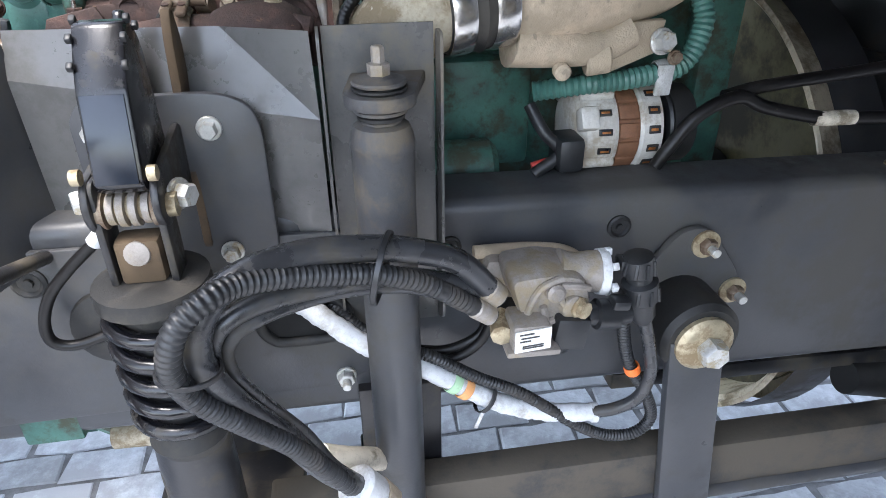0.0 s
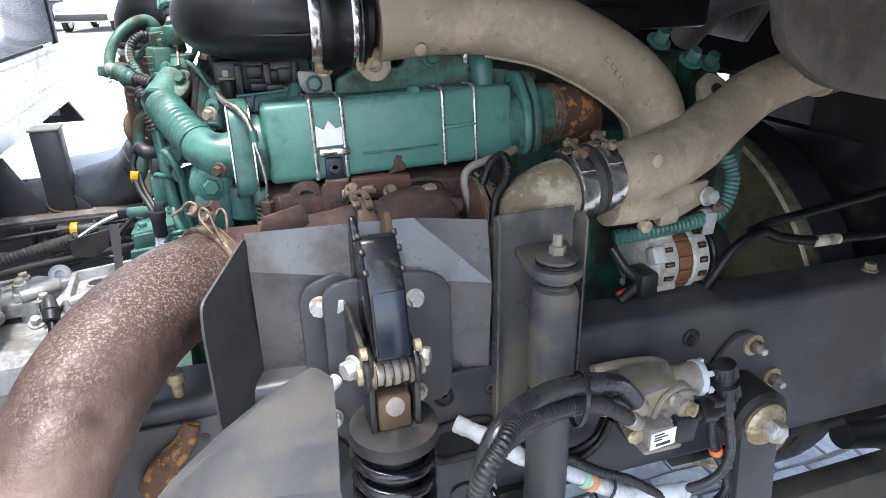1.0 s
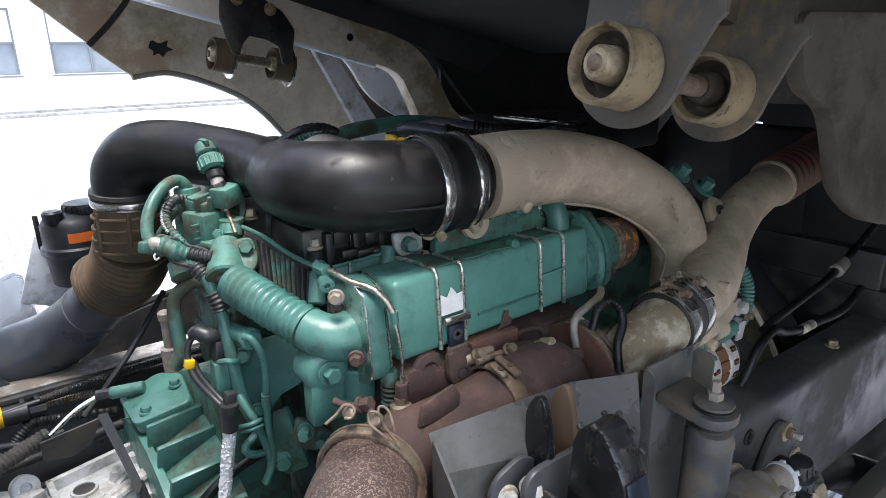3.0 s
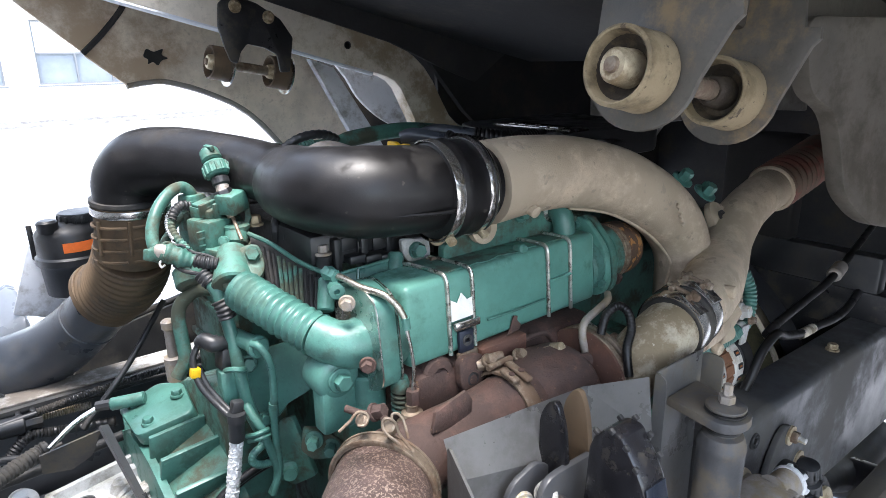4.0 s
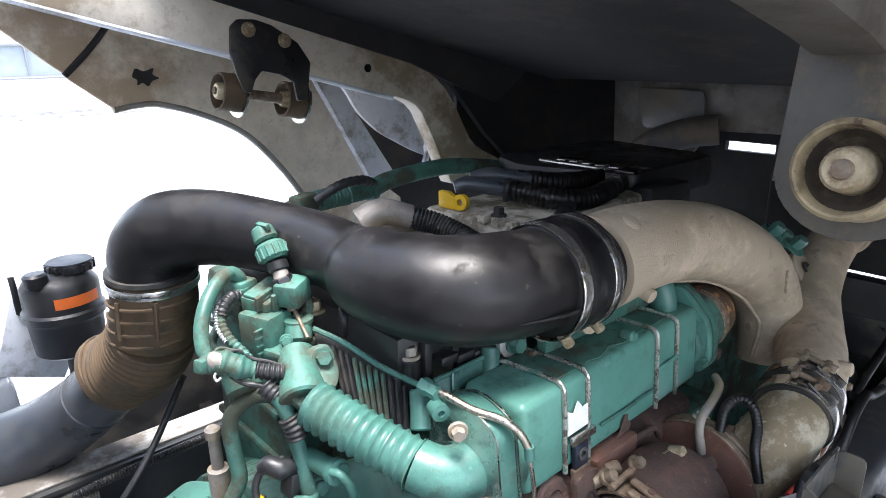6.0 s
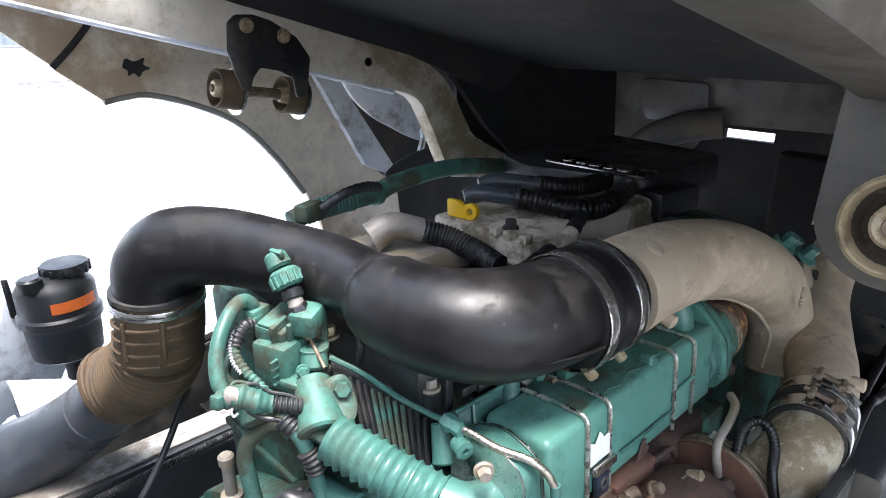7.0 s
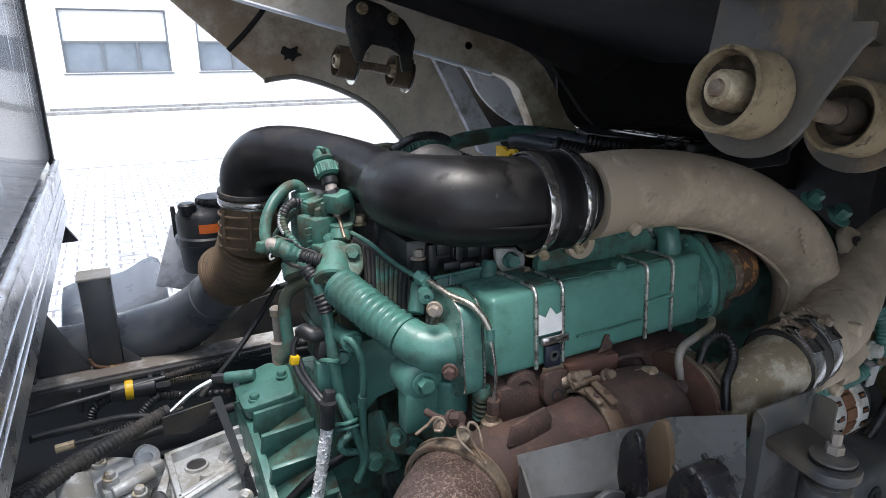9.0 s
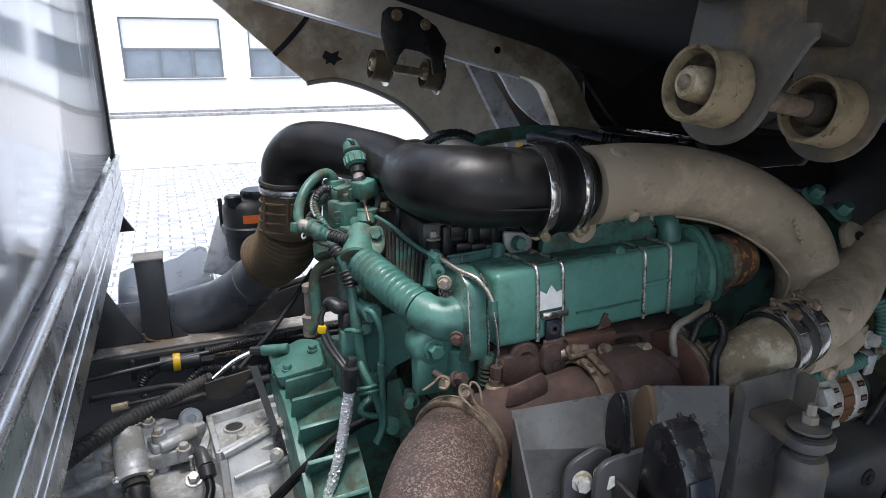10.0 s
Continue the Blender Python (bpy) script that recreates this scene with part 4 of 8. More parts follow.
elbow = thing("turbo_outlet_elbow", "dusty cast alloy elbow on the turbocharger", "pipe", (0.34, -0.1, 1.05))
part("pipe", tube([(0.408, -0.122, 1.160), (0.36, -0.128, 1.152), (0.325, -0.118, 1.125), (0.31, -0.095, 1.08), (0.31, -0.07, 1.03)], [0.044, 0.046, 0.047, 0.046, 0.045], 26), ALLOY_CRUST, elbow)
part("rim_bead", band((0.31, -0.07, 1.035), (0, 0.45, -0.9), 0.045, 0.012, 0.003, 26), ALLOY_CRUST, elbow)
coupler = thing("hose_coupler", "black rubber hose joined with two steel clamps", "hose", (0.415, -0.12, 1.16))
ax = Vector((0.985, 0.14, 0.1)).normalized()
cc = Vector((0.415, -0.120, 1.162))
part("sleeve", lathe(cc - ax * 0.038, ax, [(0, 0.049), (0.003, 0.051), (0.030, 0.051), (0.038, 0.055), (0.046, 0.051), (0.073, 0.051), (0.076, 0.049)], 32), RUBBER_MATT, coupler)
for d in (-0.024, 0.024):
    cl = part("clamp", band(cc + ax * d, ax, 0.0512, 0.026, 0.0016), CLAMP, coupler, "steel T-bolt clamp")
    up = Vector((0, -0.20, 0.98)).normalized()
    w_ = Vector((0, 0.98, 0.20)).normalized()
    q = cc + ax * d + up * 0.060
    part("clamp_bolt", cyl(q - w_ * 0.020, q + w_ * 0.026, 0.0036, seg=10), TARNISH, cl)
    for k_ in (-0.014, 0.016):
        part("trunnion", cyl(q + w_ * k_ - ax * 0.011, q + w_ * k_ + ax * 0.011, 0.0048, seg=14, edge=0.001), TARNISH, cl)
    lug_c = cc + ax * d + Vector((0, -math.sin(0.62), math.cos(0.62))) * 0.0555
    part("clamp_lug", box(lug_c, (0.023, 0.040, 0.003), (math.degrees(0.62), 0, 0), 0.001), CLAMP, cl)
    part("lug_slot", box(lug_c + Vector((0, -math.sin(0.62), math.cos(0.62))) * 0.0012, (0.007, 0.016, 0.002), (math.degrees(0.62), 0, 0), 0.0006), RUBBER_MATT, cl)
    part("nut", hexbolt(q - w_ * 0.018, -w_, 0.011, 0.008), TARNISH, cl)

# ---------------------------------------------------------------- black intake hose, bellows and duct
hose = thing("intake_hose", "shiny black moulded rubber air intake hose", "hose", (0, 0.3, 1.32))
part("hose", tube([(0.152, 0.052, 1.385), (0.09, 0.056, 1.388), (0.03, 0.062, 1.391), (-0.020, 0.078, 1.393), (-0.050, 0.113, 1.394), (-0.060, 0.160, 1.393), (-0.058, 0.200, 1.393), (-0.056, 0.222, 1.394), (-0.057, 0.246, 1.395), (-0.064, 0.312, 1.399), (-0.090, 0.395, 1.402), (-0.128, 0.482, 1.403), (-0.166, 0.538, 1.393), (-0.186, 0.562, 1.365), (-0.190, 0.566, 1.325)], [0.058, 0.061, 0.0625, 0.0635, 0.061, 0.058, 0.0565, 0.049, 0.0465, 0.048, 0.051, 0.056, 0.062, 0.062, 0.060], 48, 14, flat=(0.93, 1.0)), RUBBER, hose)
part("seam", tube([(0.078, -0.0055, 1.371), (0.05, -0.0040, 1.370), (0.010, 0.0065, 1.371), (-0.040, 0.026, 1.373), (-0.085, 0.066, 1.377), (-0.110, 0.118, 1.382)], 0.0024, 8), RUBBER, hose)
ha = Vector((1, -0.05, 0)).normalized()
part("cuff", lathe(Vector((0.064, 0.057, 1.385)), ha, [(0, 0.060), (0.003, 0.065), (0.014, 0.0655), (0.02, 0.068), (0.030, 0.0685), (0.036, 0.066), (0.060, 0.066), (0.066, 0.069), (0.072, 0.066), (0.078, 0.062)], 34), RUBBER, hose)
for d in (0.071, 0.128):
    cl = part("clamp", band((d, 0.055, 1.385), ha, 0.0668, 0.0145, 0.0012, 40), CLAMP, hose, "steel hose clamp")
    part("clamp_screw", box((d, 0.018, 1.327), (0.012, 0.022, 0.010), (35, 0, 0), 0.003), ZINC_YELLOW, cl)
bel = thing("air_bellows", "brown dusty ribbed rubber air bellows", "bellows", (-0.2, 0.66, 1.03))
part("upper_sleeve", tube([(-0.190, 0.566, 1.332), (-0.190, 0.573, 1.285), (-0.194, 0.592, 1.232)], [0.061, 0.061, 0.063], 28, 14), BELLOWS, bel)
for k in range(4):
    zc, yc = 1.294 - 0.021 * k, 0.572 + 0.006 * k
    for a0, a1 in ((2.75, 3.45), (3.62, 4.35), (4.5, 5.3)):
        arc = [(-0.1905 - 0.001 * k + 0.0630 * math.cos(a), yc + 0.0630 * math.sin(a), zc) for a in (a0 + (a1 - a0) * i / 5 for i in range(6))]
        part("rib", tube(arc, 0.0028, 6, 2), BELLOWS, bel)
for a in (3.53, 4.42):
    part("rib", tube([(-0.1905 + 0.0625 * math.cos(a), 0.570 + 0.0625 * math.sin(a), 1.305), (-0.192 + 0.0625 * math.cos(a), 0.580 + 0.0625 * math.sin(a), 1.245)], 0.0035, 6, 1), BELLOWS, bel)
part("lip", lathe((-0.190, 0.567, 1.328), (0, 0.1, -1), [(-0.012, 0.058), (-0.010, 0.0635), (-0.004, 0.0645), (0.0, 0.061)], 32, cap=False), RUBBER_MATT, bel)
part("end_ring", band((-0.228, 0.722, 1.122), (-0.50, 0.62, -0.60), 0.0655, 0.014, 0.003, 30), BELLOWS, bel)
part("bellows", tube([(-0.193, 0.590, 1.236), (-0.196, 0.625, 1.195), (-0.206, 0.672, 1.155), (-0.230, 0.724, 1.120)], [0.0635, 0.0665, 0.067, 0.0645], 32, 40, wave=ribs(0.0145, 0.035)), BELLOWS, bel)
part("clamp", band((-0.190, 0.568, 1.320), (0, 0.1, -1), 0.0625, 0.013, 0.0014, 30), CLAMP, bel, "steel hose clamp")
duct = thing("air_duct", "blue-black plastic air duct leading rearward", "duct", (-0.4, 0.95, 0.9))
part("duct", tube([(-0.222, 0.714, 1.124), (-0.254, 0.772, 1.064), (-0.310, 0.850, 0.992), (-0.385, 0.900, 0.950), (-0.55, 0.945, 0.912), (-0.80, 1.02, 0.90)], [0.055, 0.057, 0.064, 0.069, 0.070, 0.070], 28), DUCT, duct)

part("collar", band((-0.258, 0.778, 1.058), (-0.40, 0.60, -0.60), 0.0570, 0.008, 0.0015, 30), DUCT, duct)
res = thing("coolant_reservoir", "black plastic fluid reservoir with an orange label", "reservoir", (-0.23, 1.08, 1.0))
part("tank", lathe((-0.215, 1.16, 0.98), (0, 0, 1), [(0.02, 0.056), (0.03, 0.070), (0.10, 0.075), (0.11, 0.083), (0.125, 0.083), (0.13, 0.077), (0.18, 0.077), (0.197, 0.066), (0.21, 0.03)], 30), PLASTIC, res)
part("cap", lathe((-0.188, 1.16, 1.185), (0, 0, 1), [(0, 0.045), (0.012, 0.048), (0.022, 0.045), (0.024, 0.03)], 18), PLASTIC, res)
part("cap", lathe((-0.262, 1.125, 1.172), (0, 0, 1), [(0, 0.022), (0.025, 0.024), (0.03, 0.018)], 16), PLASTIC, res)
for k in range(16):
    a = 2 * math.pi * k / 16
    part("cap_ridge", box((-0.188 + 0.047 * math.cos(a), 1.16 + 0.047 * math.sin(a), 1.194), (0.006, 0.008, 0.018), (0, 0, math.degrees(a)), 0.002), PLASTIC, res)
part("foot", cyl((-0.20, 1.16, 0.94), (-0.20, 1.16, 0.99), 0.03), PLASTIC, res)
part("bracket", plate([(-0.30, 1.25, 1.12), (-0.24, 1.25, 1.10), (-0.19, 1.25, 0.97), (-0.23, 1.25, 0.90), (-0.36, 1.25, 0.95)], 0.01, 0.002), CAB_LIGHT, res, "pale painted mounting bracket")
part("hook", plate([(-0.297, 1.24, 1.172), (-0.285, 1.24, 1.172), (-0.280, 1.24, 1.10), (-0.286, 1.24, 1.075), (-0.296, 1.24, 1.085)], 0.008, 0.002), PLASTIC, res)
lb = bmesh.new()
lathe((-0.215, 1.16, 1.124), (0, 0, 1), [(0, 0.0782), (0.024, 0.0782)], 30, lb, cap=False)
bmesh.ops.delete(lb, geom=[f for f in lb.faces if f.calc_center_median().y > 1.115 or f.calc_center_median().x < -0.250], context="FACES")
part("label", lb, ORANGE, res, "orange warning label")

# ---------------------------------------------------------------- turbocharger and exhaust
turbo = thing("turbocharger", "brown rusted cast iron turbocharger and manifold", "turbocharger", (0.15, -0.02, 1.05))
part("manifold", box((0.16, 0.04, 1.115), (0.38, 0.10, 0.09), edge=0.02), RUST, turbo)
part("v_clamp", band((0.100, -0.064, 1.096), (1, 0.03, -0.02), 0.0560, 0.024, 0.003, 40), TARNISH, turbo, "tarnished V-band clamp")
part("manifold_cover", plate([(0.098, 0.0, 1.170), (0.104, 0.0, 1.139), (0.188, 0.0, 1.138), (0.187, 0.0, 1.170)], 0.030, 0.003), RUST_RED, turbo, "flat red-brown manifold cover")
part("port", lathe((0.036, 0.045, 1.143), (-0.05, -1, 0.1), [(0, 0.026), (0.045, 0.026), (0.050, 0.022), (0.052, 0.012), (0.046, 0.010)], 24), RUST, turbo, "dark round exhaust port")
part("port_flange", plate([(0.055, -0.014, 1.172), (0.098, -0.014, 1.168), (0.096, -0.022, 1.122), (0.070, -0.026, 1.114), (0.052, -0.020, 1.131)], 0.012, 0.002, rounded=0.012), RUST, turbo)
part("port_bore", lathe((0.074, -0.024, 1.138), (0, -1, 0.15), [(0, 0.010), (0.002, 0.010), (0.0025, 0.007), (0.0, 0.006)], 16), RUBBER_MATT, turbo)
part("downpipe", tube([(-0.100, -0.066, 1.079), (-0.075, -0.056, 1.080), (-0.03, -0.056, 1.086), (0.02, -0.060, 1.094), (0.06, -0.064, 1.098), (0.095, -0.066, 1.098), (0.125, -0.064, 1.094)], [0.058, 0.054, 0.047, 0.044, 0.046, 0.052, 0.056], 30), RUST, turbo)
part("turbine_barrel", lathe((0.125, -0.062, 1.092), (1, 0, -0.05), [(0, 0.052), (0.006, 0.060), (0.022, 0.068), (0.055, 0.074), (0.085, 0.072), (0.102, 0.064), (0.110, 0.050)], 36), RUST, turbo)
part("handle", tube([(0.179, -0.004, 1.145), (0.186, -0.010, 1.157), (0.205, -0.012, 1.159), (0.232, -0.012, 1.155), (0.249, -0.012, 1.135)], 0.0042, 10), RUST, turbo)
part("heat_tab", plate([(-0.040, -0.080, 1.128), (-0.032, -0.076, 1.152), (0.018, -0.074, 1.163), (0.026, -0.076, 1.148), (0.020, -0.080, 1.122)], 0.006, 0.0015), RUST, turbo)
for x_, y_, z_ in ((0.185, -0.05, 1.150), (0.095, -0.032, 1.160), (0.150, -0.035, 1.152)):
    part("manifold_stud", hexbolt((x_, y_, z_), (0, -0.7, 0.7), 0.014, 0.010, 0.011), TARNISH, turbo)
part("casting_rib", tube([(0.172, -0.125, 1.11), (0.178, -0.105, 1.135), (0.186, -0.075, 1.150)], 0.004, 8, 6), RUST_RED, turbo)
exh = thing("exhaust_elbow", "heat-stained brown exhaust pipe with speckled surface", "exhaust pipe", (-0.2, -0.25, 0.8))
part("pipe", tube([(-0.097, -0.064, 1.079), (-0.112, -0.078, 1.079), (-0.150, -0.122, 1.080), (-0.194, -0.192, 1.075), (-0.232, -0.268, 1.052), (-0.264, -0.338, 1.004), (-0.288, -0.395, 0.938), (-0.304, -0.435, 0.86), (-0.32, -0.46, 0.70), (-0.325, -0.46, 0.45)], [0.0585, 0.060, 0.063, 0.063, 0.062, 0.060, 0.058, 0.057, 0.057, 0.057], 40, 12), EXHAUST, exh)
part("rust_patch", tube([(-0.075, -0.095, 1.068), (-0.11, -0.130, 1.062), (-0.14, -0.165, 1.062)], [0.030, 0.034, 0.030], 20, 8), RUST_ORANGE, exh, "orange rusted weld seam")
part("hanger", box((-0.315, -0.3255, 0.70), (0.03, 0.290, 0.03), edge=0.003), FRAME_DARK, exh)
vb = part("clamp", band((-0.100, -0.066, 1.079), (0.80, 0.58, 0.08), 0.0605, 0.018, 0.0030, 44), TARNISH, exh, "tarnished V-band clamp")
part("clamp_loop", tube([(-0.145, -0.048, 1.158), (-0.131, -0.05, 1.167), (-0.122, -0.051, 1.175), (-0.114, -0.054, 1.173), (-0.112, -0.058, 1.168), (-0.118, -0.06, 1.162), (-0.125, -0.056, 1.162)], 0.0018, 8, 5), TARNISH, vb)
part("clamp_loop", tube([(-0.085, -0.106, 1.137), (-0.093, -0.092, 1.155), (-0.097, -0.087, 1.171), (-0.104, -0.082, 1.175), (-0.108, -0.081, 1.169), (-0.107, -0.086, 1.16), (-0.095, -0.098, 1.145)], 0.0018, 8, 5), TARNISH, vb)
part("clamp_loop", tube([(-0.078, -0.087, 1.141), (-0.077, -0.077, 1.159), (-0.08, -0.071, 1.166), (-0.085, -0.067, 1.166), (-0.089, -0.07, 1.161)], 0.0018, 8, 5), TARNISH, vb)
part("clamp_rim", band((-0.106, -0.0705, 1.0785), (0.80, 0.58, 0.08), 0.0640, 0.004, 0.002, 44), TARNISH, vb)
part("clamp_rim", band((-0.094, -0.0615, 1.0795), (0.80, 0.58, 0.08), 0.0640, 0.004, 0.002, 44), TARNISH, vb)
part("clamp_barrel", cyl((-0.103, -0.084, 1.166), (-0.093, -0.079, 1.157), 0.008, seg=14, edge=0.002), TARNISH, vb)
part("clamp_barrel", cyl((-0.12, -0.053, 1.166), (-0.113, -0.051, 1.161), 0.008, seg=14, edge=0.002), TARNISH, vb)
part("clamp_bolt", tube([(-0.115, -0.012, 1.16), (-0.105, -0.028, 1.157), (-0.091, -0.046, 1.157), (-0.094, -0.075, 1.162)], 0.0045, 10), RUST, vb)
part("clamp_nut", hexbolt((-0.095, -0.041, 1.16), (0.4, -0.8, 0.4), 0.016, 0.014, 0.011), RUST, vb)
# ---------------------------------------------------------------- alternator
alt = thing("alternator", "alloy alternator with copper windings showing", "alternator", (0.63, -0.04, 0.9))
aa = Vector((1, 0.0, 0))
A0 = Vector((0.560, -0.052, 0.985))
part("rear_housing", lathe(A0, aa, [(0, 0.034), (0.003, 0.050), (0.010, 0.057), (0.046, 0.060), (0.052, 0.058)], 36), ALTERNATOR, alt)
part("stator", lathe(A0 + aa * 0.052, aa, [(0, 0.0555), (0.030, 0.0555)], 36), BROWN_STEEL, alt)
part("front_housing", lathe(A0 + aa * 0.082, aa, [(0, 0.057), (0.004, 0.060), (0.030, 0.059), (0.037, 0.045), (0.042, 0.02)], 36), ALTERNATOR, alt)
part("pulley", lathe(A0 + aa * 0.124, aa, [(0, 0.03), (0.002, 0.050), (0.006, 0.052), (0.008, 0.046), (0.012, 0.050), (0.016, 0.046), (0.020, 0.050), (0.040, 0.050), (0.042, 0.02)], 30), PLASTIC, alt)
for k in range(15):
    a = 2 * math.pi * k / 15
    def ring_box(dx_, r_, size, m_, nm):
        part(nm, box(A0 + Vector((dx_, r_ * math.cos(a), r_ * math.sin(a))), size, (math.degrees(a), 0, 0), min(size) * 0.3), m_, alt)
    ring_box(0.067, 0.0560, (0.027, 0.006, 0.019), BROWN_STEEL, "lamination")
    # Dark boxes paint the shade inside the vent openings.
    ring_box(0.034, 0.0592, (0.018, 0.004, 0.0085), FRAME_DARK, "vent_slot")
    ring_box(0.034, 0.0604, (0.012, 0.003, 0.003), COPPER, "winding")
    ring_box(0.100, 0.0590, (0.016, 0.004, 0.0105), FRAME_DARK, "vent_slot")
    ring_box(0.099, 0.0602, (0.010, 0.003, 0.004), COPPER, "winding")
for k in range(4):
    a = 2 * math.pi * k / 4 + 0.5
    part("boss", cyl(A0 + Vector((0.004, 0.060 * math.cos(a), 0.060 * math.sin(a))), A0 + Vector((0.050, 0.060 * math.cos(a), 0.060 * math.sin(a))), 0.007, seg=12, edge=0.002), ALTERNATOR, alt)
part("rear_cap", box(A0 + Vector((0.012, -0.048, 0.028)), (0.026, 0.024, 0.03), (-30, 0, 0), 0.005), ALTERNATOR, alt)

# ---------------------------------------------------------------- fan shroud and radiator
shroud = thing("fan_shroud", "dark olive radiator fan shroud with a dull metal ring", "fan shroud", (1.1, 0.36, 0.4))
part("ring", lathe((1.00, 0.37, 0.66), (1, 0, 0), [(-0.012, 0.470), (-0.014, 0.464), (0.0, 0.456), (0.004, 0.446), (0.05, 0.432), (0.10, 0.430), (0.10, 0.465)], 72, cap=False), RIM, shroud)
part("ring_bead", lathe((0.988, 0.37, 0.66), (1, 0, 0), [(0, 0.458), (-0.003, 0.461), (0, 0.464)], 72, cap=False), RIM, shroud)
part("housing", lathe((1.02, 0.37, 0.66), (1, 0, 0), [(0, 0.470), (0.02, 0.476), (0.08, 0.476)], 64, cap=False), PLASTIC, shroud)
part("backing", lathe((1.085, 0.37, 0.66), (1, 0, 0), [(0, 0.432), (0.008, 0.432)], 64), FAN_BROWN, shroud, "olive disc behind the ring")
part("radiator", box((1.27, 0.36, 0.84), (0.05, 1.0, 0.5), edge=0.01), PLASTIC, shroud)
# Added box, placed to block the bright firewall slot from the lower viewpoints.
part("header_box", box((1.28, 0.1775, 1.219), (0.06, 0.195, 0.278), edge=0.012, steps=3), SHADED_BLACK, shroud, "made-up black box that partly hides the bright slot")
part("support", box((1.27, 0.36, 0.9510), (0.06, 1.10, 0.10), edge=0.004), FRAME_DARK, shroud)
# ---------------------------------------------------------------- clutch housing and gearbox
bell = thing("clutch_housing", "green painted flywheel and clutch housing with ribs", "gearbox housing", (-0.2, 0.4, 0.65))
part("flywheel_housing", plate([(-0.13, 0.218, 0.70), (-0.13, 0.222, 1.05), (-0.13, 0.26, 1.10), (-0.13, 0.36, 1.07), (-0.13, 0.56, 0.98), (-0.13, 0.66, 0.86), (-0.13, 0.60, 0.66), (-0.13, 0.25, 0.60)], 0.09, 0.008, rounded=0.06), GREEN_DIRTY, bell)
BC = Vector((0, 0.38, 0.62))
part("bell", lathe((-0.172, BC.y, BC.z), (-1, 0, 0), [(0, 0.372), (0.008, 0.370), (0.085, 0.330), (0.088, 0.0)], 56), GREEN_DIRTY, bell)
part("bell_flange", lathe((-0.256, BC.y, BC.z), (-1, 0, 0), [(0, 0.335), (0.002, 0.343), (0.014, 0.343), (0.016, 0.335)], 64), GREEN, bell)
for deg in (62, 73, 94, 103, 113, 123, 133, 144, 155):
    a = math.radians(deg)
    yy, zz = math.cos(a), math.sin(a)
    part("rib", plate([(-0.176, BC.y + 0.355 * yy, BC.z + 0.355 * zz), (-0.176, BC.y + 0.388 * yy, BC.z + 0.388 * zz), (-0.262, BC.y + 0.380 * yy, BC.z + 0.380 * zz), (-0.266, BC.y + 0.325 * yy, BC.z + 0.325 * zz)], 0.008, 0.0015), GREEN, bell)
part("top_pad", plate([(-0.270, 0.515, 0.968), (-0.270, 0.385, 0.978), (-0.180, 0.375, 0.995), (-0.172, 0.455, 1.012), (-0.200, 0.515, 0.995)], 0.026, 0.004, rounded=0.015), GREEN, bell)
part("housing_mount", box((-0.13, 0.025, 0.697), (0.07, 0.412, 0.080), edge=0.004), GREEN_DIRTY, bell)
part("fitting", cyl((-0.285, 0.50, 1.000), (-0.235, 0.475, 1.006), 0.011, edge=0.002), GREEN, bell)
part("fitting", cyl((-0.305, 0.512, 0.998), (-0.280, 0.50, 1.000), 0.009, seg=8), PLASTIC, bell)
for x, y, z in ((-0.252, 0.49, 0.984), (-0.195, 0.43, 1.014), (-0.25, 0.405, 0.994)):
    part("bolt", hexbolt((x, y, z), (0, 0, 1), 0.015, 0.009, 0.011), GREEN, bell)

gear = thing("gearbox", "grey cast alloy truck gearbox beside the clutch housing", "gearbox", (-0.6, 0.40, 0.6))
part("case", box((-0.52, 0.40, 0.735), (0.42, 0.34, 0.19), edge=0.02), ALLOY_CLEAN, gear)
part("front_case", plate([(-0.402, 0.455, 0.80), (-0.245, 0.495, 0.80), (-0.243, 0.36, 0.80), (-0.275, 0.345, 0.80), (-0.388, 0.315, 0.80), (-0.405, 0.34, 0.80)], 0.168, 0.006), ALLOY_CLEAN, gear)
for a_, b_ in (((-0.400, 0.452), (-0.247, 0.490)), ((-0.400, 0.452), (-0.392, 0.322)), ((-0.392, 0.322), (-0.262, 0.395)), ((-0.262, 0.395), (-0.247, 0.490))):
    m_, d_ = Vector(((a_[0] + b_[0]) / 2, (a_[1] + b_[1]) / 2, 0.892)), Vector((b_[0] - a_[0], b_[1] - a_[1], 0))
    part("rim", box(m_, (d_.length + 0.010, 0.011, 0.024), (0, 0, math.degrees(math.atan2(d_.y, d_.x))), 0.003), ALLOY_CLEAN, gear)
part("face", plate([(-0.386, 0.318, 0.896), (-0.258, 0.385, 0.900), (-0.225, 0.235, 0.69), (-0.385, 0.205, 0.69)], 0.014, 0.003), ALLOY_CLEAN, gear)
for a_, b_, w_ in (((-0.386, 0.309, 0.892), (-0.385, 0.200, 0.70), 0.008), ((-0.386, 0.312, 0.898), (-0.258, 0.380, 0.902), 0.008), ((-0.256, 0.378, 0.898), (-0.224, 0.230, 0.70), 0.011), ((-0.372, 0.290, 0.862), (-0.270, 0.330, 0.862), 0.004)):
    part("face_edge", tube([a_, b_], w_, 8, 1), ALLOY_CLEAN, gear)
part("bore", lathe((-0.357, 0.420, 0.885), (0, 0, 1), [(0, 0.021), (0.0035, 0.020), (0.004, 0.0165), (0.0, 0.0160)], 24, cap=False), ALLOY_CLEAN, gear, "round bore")
